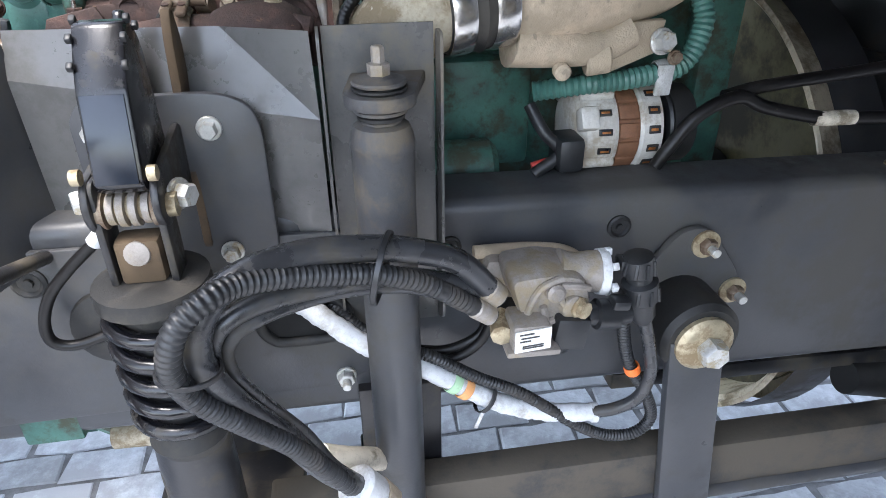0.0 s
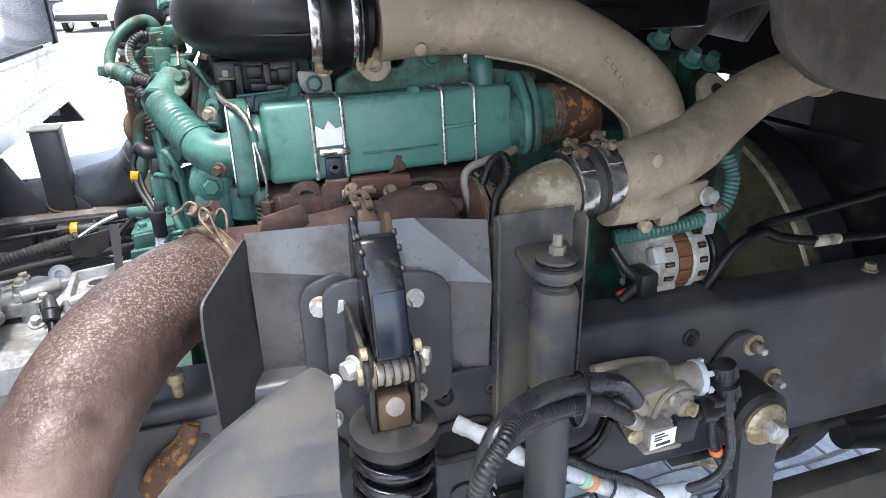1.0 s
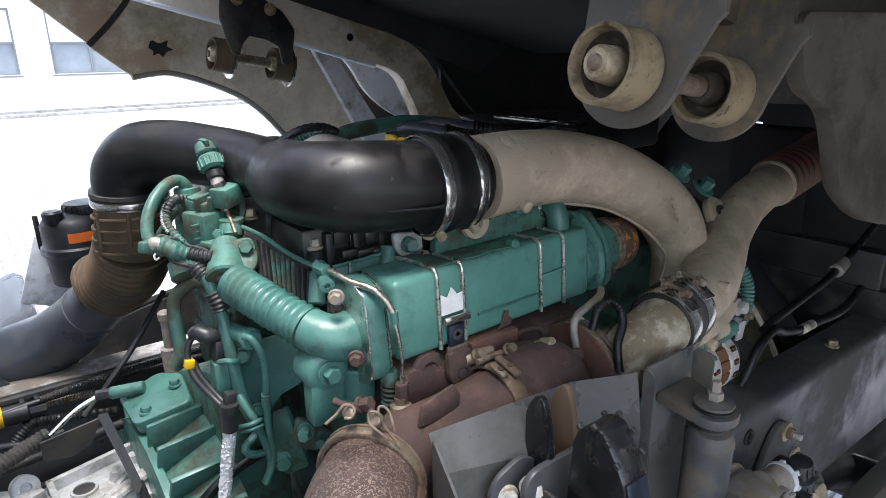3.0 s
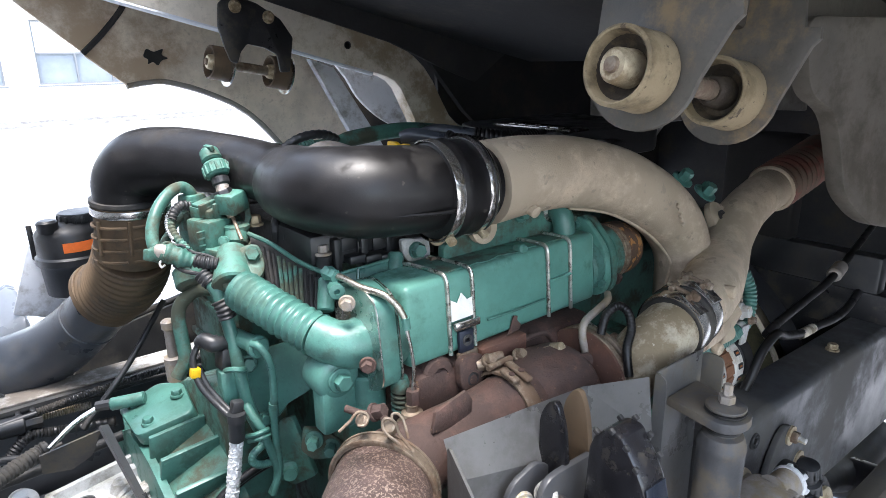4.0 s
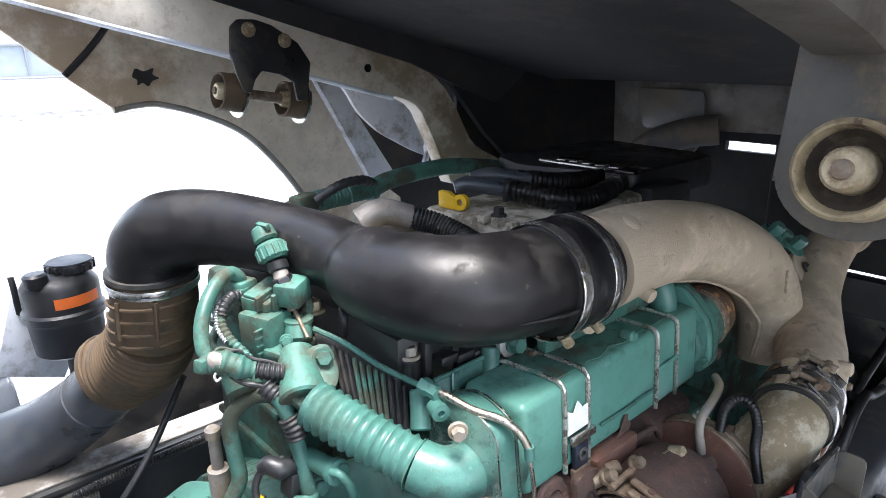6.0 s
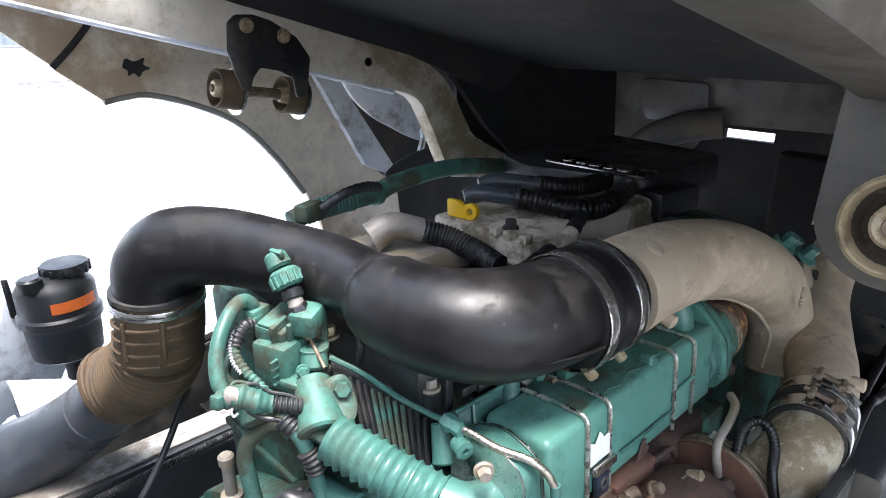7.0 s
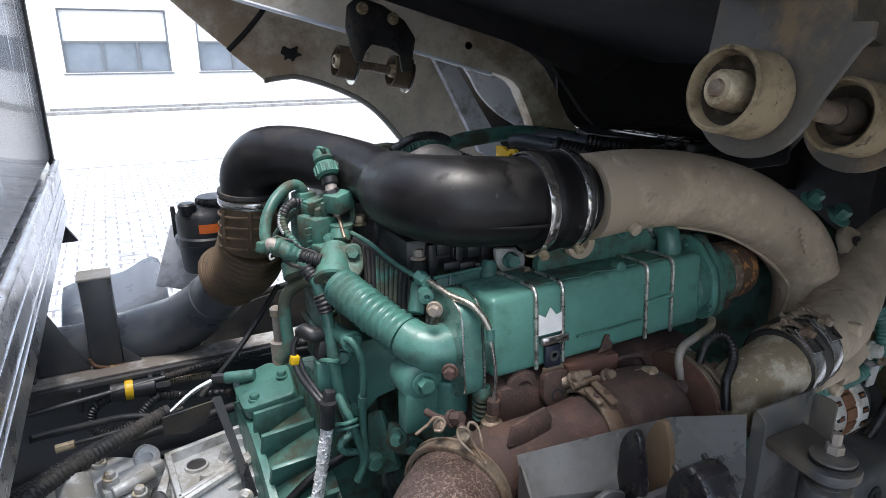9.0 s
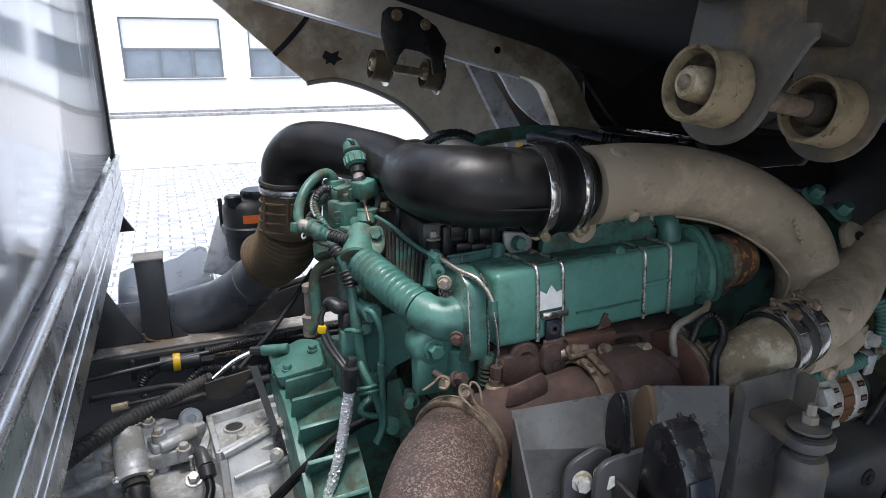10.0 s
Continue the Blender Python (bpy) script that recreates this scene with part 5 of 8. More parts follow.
# The casting is grey throughout; this disc paints the bore's inner shadow.
part("bore_floor", lathe((-0.357, 0.420, 0.8865), (0, 0, 1), [(0, 0.0158), (0.0006, 0.0158)], 24), RUBBER_MATT, gear, "black disc standing for the shade inside the bore")
for x, y, r_ in ((-0.345, 0.372, 0.011), (-0.300, 0.425, 0.016), (-0.275, 0.455, 0.010)):
    part("boss", lathe((x, y, 0.882), (0, 0, 1), [(0, r_ * 1.3), (0.012, r_), (0.016, r_ * 0.9)], 18), ALLOY_CLEAN, gear)
part("web", plate([(-0.352, 0.352, 0.885), (-0.285, 0.405, 0.885), (-0.285, 0.405, 0.905), (-0.352, 0.352, 0.892)], 0.008, 0.001), ALLOY_CLEAN, gear)
part("valve_plate", plate([(-0.635, 0.40, 0.855), (-0.44, 0.40, 0.860), (-0.42, 0.49, 0.862), (-0.50, 0.545, 0.860), (-0.61, 0.53, 0.856)], 0.030, 0.005, rounded=0.02), ALLOY_CLEAN, gear)
part("valve_block", box((-0.467, 0.435, 0.875), (0.085, 0.045, 0.035), (0, -3, 16), 0.006), ALLOY_CLEAN, gear)
part("valve_spool", cyl((-0.49, 0.405, 0.885), (-0.425, 0.43, 0.888), 0.011, edge=0.002), ALLOY_CLEAN, gear)
part("valve_lug", lathe((-0.433, 0.476, 0.892), (0.15, -0.9, 0.4), [(-0.015, 0.021), (0.008, 0.021), (0.010, 0.017), (0.010, 0.009), (0.0, 0.008)], 22), ALLOY_CLEAN, gear)
part("lug_web", box((-0.425, 0.468, 0.872), (0.03, 0.03, 0.03), (0, 0, 20), 0.005), ALLOY_CLEAN, gear)
for x, y, z, h_ in ((-0.601, 0.490, 0.88, 0.02), (-0.580, 0.515, 0.88, 0.02), (-0.511, 0.515, 0.88, 0.02), (-0.490, 0.420, 0.905, 0.11), (-0.572, 0.385, 0.90, 0.11), (-0.612, 0.43, 0.875, 0.02), (-0.45, 0.40, 0.875, 0.02)):
    part("column", cyl((x, y, z - h_), (x, y, z), 0.014, 0.0125, 16, edge=0.002), ALLOY_CLEAN, gear)
    part("bolt", hexbolt((x, y, z), (0.05, -0.1, 1), 0.016, 0.010, 0.0125), ZINC, gear)
sd = Vector((0.10, -0.80, -0.60))
sq = Vector((-0.535, 0.365, 0.905))
part("solenoid", lathe(sq, sd, [(-0.045, 0.026), (0.0, 0.027), (0.035, 0.027), (0.036, 0.031), (0.044, 0.031), (0.045, 0.022)], 24), ALLOY_CLEAN, gear)
part("solenoid_cap", lathe(sq + sd * 0.045, sd, [(0, 0.021), (0.012, 0.023), (0.013, 0.018), (0.02, 0.018), (0.021, 0.022), (0.042, 0.020), (0.05, 0.015)], 20), PLASTIC, gear, "black screw connector")
for k in range(3):
    a_ = 2.1 * k + 0.5
    off = Vector((math.cos(a_), -0.6 * math.sin(a_), 0.8 * math.sin(a_))) * 0.030
    part("screw", hexbolt(sq + sd * 0.040 + off, sd, 0.010, 0.006, 0.008), ZINC, gear)
part("elbow_fitting", tube([(-0.425, 0.36, 0.86), (-0.424, 0.345, 0.895), (-0.420, 0.325, 0.905), (-0.416, 0.305, 0.892)], [0.009, 0.009, 0.010, 0.013], 14), FRAME, gear)
part("cable_gland", cyl((-0.416, 0.306, 0.892), (-0.414, 0.288, 0.876), 0.0145, edge=0.003), PLASTIC, gear)
part("lead", tube([(-0.414, 0.290, 0.878), (-0.413, 0.272, 0.862), (-0.425, 0.25, 0.845), (-0.45, 0.22, 0.82)], 0.008, 12), RUBBER, gear)
part("rod", cyl((-0.437, 0.325, 0.85), (-0.438, 0.322, 0.905), 0.004, seg=10), STEEL, gear)
part("bolt", hexbolt((-0.437, 0.29, 0.878), (0, -0.4, 1), 0.017, 0.012, 0.015), ZINC, gear)
part("strip", plate([(-0.405, 0.44, 0.885), (-0.395, 0.435, 0.885), (-0.415, 0.36, 0.872), (-0.432, 0.37, 0.872)], 0.008, 0.002), ALLOY_CLEAN, gear)
part("brass_union", cyl((-0.575, 0.555, 0.905), (-0.545, 0.553, 0.908), 0.008, seg=8), ZINC_YELLOW, gear)
part("thin_line", tube([(-0.545, 0.553, 0.908), (-0.50, 0.55, 0.912), (-0.43, 0.555, 0.915), (-0.36, 0.57, 0.92)], 0.004, 10), PLASTIC, gear)
part("side_pipe", cyl((-0.66, 0.345, 0.865), (-0.565, 0.37, 0.868), 0.011), ALLOY_CLEAN, gear)

cb = thing("cable_bracket", "dark steel cable bracket on the gearbox", "bracket", (-0.32, 0.36, 0.93))
part("upright", plate([(-0.296, 0.300, 0.925), (-0.288, 0.318, 0.925), (-0.302, 0.452, 0.990), (-0.315, 0.440, 0.998)], 0.005), FRAME, cb)
part("foot_plate", plate([(-0.300, 0.285, 0.885), (-0.278, 0.290, 0.885), (-0.285, 0.322, 0.930), (-0.298, 0.318, 0.930)], 0.006, 0.001), FRAME_DARK, cb)
part("plate", plate([(-0.312, 0.445, 0.990), (-0.40, 0.47, 0.965), (-0.40, 0.475, 0.93), (-0.36, 0.468, 0.925), (-0.33, 0.455, 0.945)], 0.004), FRAME_DARK, cb)
part("bolt", hexbolt((-0.296, 0.288, 0.892), (-0.5, -0.8, 0.2), 0.018, 0.012, 0.013), ZINC, cb)


def cable(name, label, pts, r, material=None, category="cable", ribbed=0.0, sub=8, seg=12):
    m = material or RUBBER_MATT
    w = ribs(max(0.0048, r * 0.6), ribbed) if ribbed else None
    length = sum((V(a) - V(b)).length for a, b in zip(pts, pts[1:]))
    if ribbed:
        sub = max(8, int(length / max(1, len(pts) - 1) / (max(0.0048, r * 0.6) * 0.25)))
    return solid(name, tube(pts, r, seg, sub, wave=w), m, label, category)


cable("shift_cable", "thick ribbed dark grey gearbox conduit", [(-0.66, 0.27, 0.945), (-0.567, 0.372, 0.955), (-0.491, 0.429, 0.957), (-0.409, 0.487, 0.958), (-0.385, 0.495, 0.962)], 0.0128, RUBBER_MATT, "cable", 0.07)
cable("shift_cable", "second ribbed conduit beside the gearbox cable", [(-0.68, 0.32, 0.915), (-0.615, 0.40, 0.925), (-0.55, 0.455, 0.930), (-0.46, 0.51, 0.93), (-0.40, 0.53, 0.93)], 0.010, RUBBER_MATT, "cable", 0.06)
cable("shift_cable", "bare steel end of a gearbox cable", [(-0.385, 0.485, 0.964), (-0.34, 0.505, 0.985), (-0.295, 0.512, 0.998)], 0.0045, STEEL)
cable("corrugated_conduit", "black corrugated cable conduit looped beside the gearbox", [(-0.488, 0.745, 0.889), (-0.516, 0.74, 0.877), (-0.530, 0.735, 0.854), (-0.525, 0.73, 0.829), (-0.504, 0.725, 0.817), (-0.469, 0.725, 0.820), (-0.438, 0.73, 0.838), (-0.418, 0.735, 0.856), (-0.393, 0.74, 0.867), (-0.346, 0.74, 0.857), (-0.25, 0.73, 0.845)], 0.010, PLASTIC, "conduit", 0.12)
cable("air_line", "thin black air line along the far rail", [(-0.75, 0.70, 0.90), (-0.55, 0.73, 0.90), (-0.35, 0.75, 0.905), (-0.1, 0.76, 0.90), (0.1, 0.76, 0.88)], 0.006, PLASTIC)
cable("air_line", "ribbed black conduit along the far rail", [(-0.38, 0.71, 0.925), (-0.25, 0.72, 0.93), (-0.05, 0.73, 0.93)], 0.007, PLASTIC, "conduit", 0.12)
cable("air_line", "black hose crossing above the gearbox", [(-0.70, 0.40, 0.90), (-0.60, 0.47, 0.90), (-0.48, 0.54, 0.895), (-0.38, 0.545, 0.90), (-0.27, 0.53, 0.92)], 0.009, RUBBER_MATT)
cable("air_line", "black hose dropping behind the gearbox", [(-0.62, 0.62, 0.90), (-0.54, 0.66, 0.88), (-0.45, 0.69, 0.86), (-0.35, 0.68, 0.83)], 0.008, PLASTIC)
cable("control_rod", "slim black rod leaning against the far rail", [(-0.14, 0.66, 1.105), (-0.23, 0.60, 1.02), (-0.325, 0.57, 0.935)], 0.0055, PLASTIC)
conn = thing("cable_connector", "black cable connector with a yellow ring", "connector", (-0.45, 0.75, 0.875))
part("body", cyl((-0.490, 0.750, 0.894), (-0.400, 0.750, 0.890), 0.019, edge=0.003), PLASTIC, conn)
part("ring", band((-0.452, 0.750, 0.8925), (1, 0, -0.04), 0.0192, 0.016, 0.001, 20), YELLOW, conn, "yellow ring")
part("nut", cyl((-0.400, 0.750, 0.890), (-0.372, 0.750, 0.888), 0.014, seg=8), PLASTIC, conn)
part("spiral_sleeve", tube([(-0.372, 0.758, 0.889), (-0.33, 0.760, 0.886), (-0.285, 0.760, 0.883)], 0.007, 10, 60, wave=ribs(0.0045, 0.18)), ALLOY_DARK, conn, "pale spiral sleeve")
for x_ in (-0.545, -0.41, -0.385):
    part("clip", box((x_, 0.765, 0.885), (0.010, 0.022, 0.050), (0, 4, 0), 0.003), PLASTIC, conn)
bolts_in_rail = [(-0.455, 0.80), (-0.30, 0.79)]
for x, z in bolts_in_rail:
    solid("frame_bolt", hexbolt((x, 0.888, z), (0, -1, 0), 0.022, 0.012, 0.017), ZINC, "dull bolt inside the far frame rail", "bolt")

# ---------------------------------------------------------------- body of the truck
body = thing("box_body", "grey aluminium panelled truck box body", "truck body", (-1.5, 0.36, 1.05))
bx = -0.585
part("front_wall", box((bx - 0.025, 0.36, 2.12), (0.04, 2.58, 1.70), edge=0.004), BODY_ALU, body)
part("lower_trim", box((bx - 0.012, 0.36, 1.165), (0.05, 2.60, 0.17), edge=0.006), BODY_TRIM, body)
for z in (1.135, 1.155, 1.20):
    part("groove", box((bx + 0.0135, 0.36, z), (0.003, 2.59, 0.004), edge=0.001), BODY_ALU, body)
part("trim_lip", cyl((bx + 0.010, -0.94, 1.258), (bx + 0.010, 1.66, 1.258), 0.009, seg=12), BODY_TRIM, body)
part("corner_seal", box((bx - 0.004, 1.664, 2.11), (0.016, 0.036, 1.72), edge=0.004), RUBBER_MATT, body, "black corner seal")
part("under_bracket", plate([(bx - 0.02, 1.660, 1.09), (bx + 0.03, 1.660, 1.00), (bx - 0.10, 1.660, 1.00), (bx - 0.12, 1.660, 1.09)], 0.02), RUBBER_MATT, body)
part("side_wall", box((-3.6, 1.66, 2.0), (5.95, 0.025, 1.95)), BODY_ALU, body)
part("side_wall", box((-3.6, -0.94, 2.0), (5.95, 0.025, 1.95)), BODY_ALU, body)
part("roof", box((-3.6, 0.36, 2.99), (6.0, 2.62, 0.03)), BODY_ALU, body)
part("floor", box((-3.6, 0.36, 1.10), (5.95, 2.5, 0.04)), BODY_ALU, body)
sub_frame = thing("sub_frame", "dark grey body sub-frame lying on the chassis rails", "truck frame", (-1.2, 0.36, 0.95))
part("bearer", box((-1.15, 0.835, 0.979), (1.06, 0.06, 0.119), edge=0.005), FRAME, sub_frame)
part("bearer", box((-1.15, -0.14, 0.995), (1.06, 0.06, 0.085), edge=0.005), FRAME, sub_frame)
part("end_plate", plate([(-0.62, 0.835, 0.921), (-0.52, 0.835, 0.921), (-0.585, 0.835, 1.065), (-0.62, 0.835, 1.065)], 0.008, 0.002), FRAME, sub_frame)
part("cross_bearer", box((-0.72, 0.36, 1.06), (0.06, 2.3, 0.045), edge=0.004), FRAME, sub_frame)

post = thing("frame_post", "grey square steel post standing on the frame", "post", (-0.48, 0.86, 0.948))
part("post", box((-0.487, 0.862, 1.019), (0.062, 0.062, 0.204), edge=0.006), FRAME, post)
part("cap", box((-0.487, 0.862, 1.1225), (0.066, 0.066, 0.006), edge=0.002), CAB_STEEL, post)
part("rust_weld", tube([(-0.520, 0.829, 0.945), (-0.512, 0.828, 0.928), (-0.490, 0.827, 0.920), (-0.455, 0.828, 0.919)], [0.003, 0.004, 0.003, 0.002], 8, 5), RUST_ORANGE, post, "rusted weld at its foot")
part("foot", plate([(-0.455, 0.834, 0.921), (-0.42, 0.834, 0.921), (-0.455, 0.834, 0.96)], 0.008, 0.001), FRAME, post)
tank = thing("mudguard", "rounded grey plastic mudguard behind the far rail", "mudguard", (-0.45, 1.4, 0.7))
mg_back = [(-0.612, 0.880), (-0.605, 0.907), (-0.575, 0.917), (-0.484, 0.923), (-0.429, 0.935), (-0.383, 0.961), (-0.355, 0.969), (-0.336, 0.957), (-0.325, 0.915), (-0.322, 0.870)]
mg_front = [(-0.602, 0.880), (-0.594, 0.918), (-0.557, 0.922), (-0.480, 0.886), (-0.420, 0.894), (-0.380, 0.919), (-0.352, 0.939), (-0.338, 0.942), (-0.330, 0.915), (-0.328, 0.866)]
gs = bmesh.new()
grid = []
for k in range(11):
    u = k / 10
    hump = 0.006 * math.sin(math.pi * u)
    grid.append([gs.verts.new((a[0] * u + b[0] * (1 - u), 1.235 + 0.245 * u, a[1] * u + b[1] * (1 - u) + hump)) for a, b in zip(mg_back, mg_front)])
    if k == 0:
        grid.insert(0, [gs.verts.new((b[0], 1.222, b[1] - 0.016)) for b in mg_front])
        grid.insert(0, [gs.verts.new((b[0], 1.218, b[1] - 0.075)) for b in mg_front])
grid.append([gs.verts.new((a[0], 1.49, a[1] - 0.12)) for a in mg_back])
for A_, B_ in zip(grid, grid[1:]):
    for q in range(len(A_) - 1):
        gs.faces.new((A_[q], A_[q + 1], B_[q + 1], B_[q]))
bmesh.ops.solidify(gs, geom=gs.faces[:], thickness=0.006)
part("shell", gs, MUD, tank, angle=60)

part("stay", box((-0.45, 1.062, 0.86), (0.03, 0.414, 0.03), edge=0.003), FRAME_DARK, tank)

# ---------------------------------------------------------------- raised cab
cab = thing("truck_cab", "underside of a raised grey truck cab with black insulation", "truck cab", (0.9, 0.36, 1.5))
beam = [(-0.34, 1.753), (-0.127, 1.696), (0.094, 1.639), (0.356, 1.570), (0.55, 1.520), (0.590, 1.508), (0.615, 1.495), (0.635, 1.475), (0.656, 1.436), (0.680, 1.39), (0.707, 1.33), (0.74, 1.27), (1.05, 1.22), (1.05, 1.275), (1.016, 1.288), (0.95, 1.308), (0.90, 1.334), (0.85, 1.355), (0.813, 1.389), (0.785, 1.435), (0.753, 1.492), (0.722, 1.532), (0.687, 1.562), (0.645, 1.587), (0.599, 1.603), (0.392, 1.662), (0.239, 1.709), (-0.34, 1.868)]
part("side_beam", plate([(x, 0.955, z) for x, z in beam], 0.05, 0.004), BEAM, cab)
part("beam_lip", tube([(-0.34, 0.935, 1.750), (-0.127, 0.935, 1.693), (0.094, 0.935, 1.636), (0.326, 0.935, 1.575), (0.545, 0.935, 1.517)], 0.006, 8), CAB_LIGHT, cab)
# A rusty bolt in the beam, drawn as a dark disc.
part("beam_hole", lathe((0.469, 0.929, 1.592), (0, -1, 0), [(0, 0.010), (0.002, 0.010), (0.0, 0.007)], 16), CAB_DARK, cab)
arch_in = [(-0.30, 1.80), (-0.20, 1.716), (-0.126, 1.647), (-0.056, 1.585), (-0.052, 1.575), (0.044, 1.494), (0.10, 1.502), (0.164, 1.501), (0.23, 1.487), (0.289, 1.46), (0.35, 1.435), (0.406, 1.395), (0.46, 1.35), (0.511, 1.282), (0.56, 1.215), (0.605, 1.145), (0.655, 1.03), (0.69, 0.82), (1.02, 0.82), (0.99, 1.10), (0.864, 1.20), (0.774, 1.335), (0.670, 1.56), (0.317, 1.66), (0.024, 1.74), (-0.10, 1.82)]
part("wheel_arch", plate([(x, 1.50, z) for x, z in arch_in], 0.02, 0.003), CAB_DIRTY, cab, "pale wheel arch panel stained with road dirt")
# Mirrored near-side arch, out of view; it blocks light from that side.
part("wheel_arch", plate([(x, -0.80, z) for x, z in arch_in], 0.02, 0.003), CAB_DIRTY, cab)
part("arch_seam", tube([(-0.060, 1.485, 1.583), (-0.001, 1.485, 1.638), (0.058, 1.485, 1.705), (0.08, 1.485, 1.75)], 0.008, 8), CAB_DARK, cab)
part("stain", plate([(0.098, 1.487, 1.573), (0.110, 1.487, 1.598), (0.130, 1.487, 1.586), (0.160, 1.487, 1.597), (0.150, 1.487, 1.578), (0.172, 1.487, 1.568), (0.148, 1.487, 1.562), (0.138, 1.487, 1.545), (0.126, 1.487, 1.560), (0.108, 1.487, 1.550), (0.114, 1.487, 1.566)], 0.004, rounded=0.008), RUBBER_MATT, cab, "black tar stain")
part("arch_rim", tube([(0.044, 1.50, 1.494), (0.10, 1.50, 1.502), (0.164, 1.50, 1.501), (0.289, 1.50, 1.46), (0.406, 1.50, 1.395), (0.511, 1.50, 1.282), (0.605, 1.50, 1.145)], 0.012, 8), CAB_STEEL, cab)
part("step_strut", plate([(0.590, 1.40, 1.560), (0.680, 1.40, 1.530), (0.896, 1.40, 1.208), (0.860, 1.40, 1.185), (0.778, 1.40, 1.225)], 0.030, 0.004), CAB_LIGHT, cab, "pale grey strut")
fender = [(0.76, 1.62), (0.985, 1.560), (1.15, 1.47), (1.24, 1.38), (1.293, 1.321), (1.331, 1.22), (1.27, 1.20), (1.174, 1.239), (1.090, 1.285), (1.018, 1.324), (0.955, 1.375), (0.913, 1.42), (0.876, 1.484)]
part("fender", plate([(x, 1.65, z) for x, z in fender], 0.02, 0.004, rounded=0.03), CAB_LIGHT, cab, "silver painted fender seen from inside")
part("fender_stay", tube([(1.20, 1.58, 1.258), (1.185, 1.56, 1.235), (1.160, 1.55, 1.19), (1.125, 1.55, 1.10), (1.10, 1.55, 1.02)], 0.036, 14, flat=(1.0, 0.35)), CAB_LIGHT, cab)
# Added plate: makes the gap between strut and fender dark.
part("arch_lining", plate([(0.66, 1.72, 1.58), (1.45, 1.72, 1.45), (1.50, 1.72, 0.80), (0.90, 1.72, 0.80)], 0.02), CAB_DARK, cab, "added black plate filling the gap behind the fender")
part("floor_panel", plate([(-0.02, -0.16, 1.802), (1.15, -0.16, 1.555), (1.15, 0.93, 1.555), (-0.02, 0.93, 1.812)], 0.03), SHADED_BLACK, cab, "black insulated cab floor")
part("tunnel_side", plate([(0.72, 0.945, 1.575), (0.86, 0.925, 1.40), (1.02, 0.92, 1.26), (1.95, 0.92, 1.05), (1.95, 0.92, 1.66), (1.1, 0.93, 1.62)], 0.02), SHADED_BLACK, cab)
part("tunnel_panel", plate([(0.80, 0.99, 1.64), (0.815, 0.99, 1.43), (0.87, 0.99, 1.365), (0.95, 0.99, 1.32), (1.03, 0.99, 1.20), (1.7, 0.99, 1.10), (1.7, 0.99, 1.66)], 0.012), CAB_DARK, cab)
part("front_panel", plate([(1.29, 0.10, 1.555), (1.30, 0.785, 1.568), (1.30, 0.770, 1.280), (1.29, 0.56, 1.265), (1.29, 0.46, 1.405), (1.29, 0.10, 1.415)], 0.02, 0.003), FILM, cab, "dull grey sheet panel under the cab")
part("heater_pipe", tube([(1.20, 0.70, 1.270), (1.20, 0.651, 1.312), (1.21, 0.579, 1.368), (1.24, 0.501, 1.400), (1.27, 0.43, 1.412)], 0.042, 18, 8), FRAME_DUST, cab, "dull dusty pipe")
part("inner_sheet", plate([(1.27, 0.69, 1.515), (1.27, 0.48, 1.513), (1.27, 0.47, 1.41), (1.27, 0.665, 1.40)], 0.008, 0.002, rounded=0.02), SHIELD_DUST, cab, "dull silver sheet")
# Added plates that stop sky showing through gaps under the cab.
part("upper_closing", plate([(0.95, -0.2, 1.80), (2.2, -0.2, 1.80), (2.2, 1.78, 1.80), (0.95, 1.78, 1.80)], 0.02), CAB_DARK, cab)
part("side_closing", plate([(1.25, 1.76, 1.25), (2.2, 1.76, 1.25), (2.2, 1.76, 1.80), (0.95, 1.76, 1.80), (1.0, 1.76, 1.60)], 0.02), CAB_DARK, cab)
# Added plate that hides the bright yard below the strut.
part("lower_lining", plate([(0.93, 1.52, 0.92), (1.90, 1.52, 0.92), (1.90, 1.52, 1.26), (1.10, 1.52, 1.20), (0.96, 1.52, 1.16)], 0.02), CAB_DARK, cab)
fw = bmesh.new()
ys, zs = (-0.6, 0.520, 0.700, 1.3), (0.9, 1.255, 1.290, 1.70)
gv = [[[fw.verts.new((x_, y_, z_)) for z_ in zs] for y_ in ys] for x_ in (1.915, 1.945)]
for i_ in range(3):
    for k_ in range(3):
        if (i_, k_) != (1, 1):
            for s_ in (0, 1):
                fw.faces.new((gv[s_][i_][k_], gv[s_][i_ + 1][k_], gv[s_][i_ + 1][k_ + 1], gv[s_][i_][k_ + 1]))
ring = [(1, 1), (2, 1), (2, 2), (1, 2)]
for (a0, b0), (a1, b1) in zip(ring, ring[1:] + ring[:1]):
    fw.faces.new((gv[0][a0][b0], gv[0][a1][b1], gv[1][a1][b1], gv[1][a0][b0]))
bmesh.ops.recalc_face_normals(fw, faces=fw.faces[:])
part("firewall", fw, CAB_DARK, cab)
part("floor_front", plate([(1.13, -0.16, 1.562), (1.95, -0.16, 1.64), (1.95, 0.93, 1.64), (1.13, 0.93, 1.562)], 0.03), CAB_DARK, cab)
part("outer_floor", plate([(-0.02, -0.16, 1.79), (1.9, -0.16, 1.40), (1.9, -0.85, 1.45), (-0.02, -0.80, 1.84)], 0.03), CAB_DARK, cab)
part("outer_floor", plate([(-0.30, 0.93, 1.871), (1.15, 0.93, 1.515), (1.9, 0.93, 1.45), (1.9, 1.62, 1.45), (-0.30, 1.62, 1.871)], 0.03), CAB_DARK, cab)
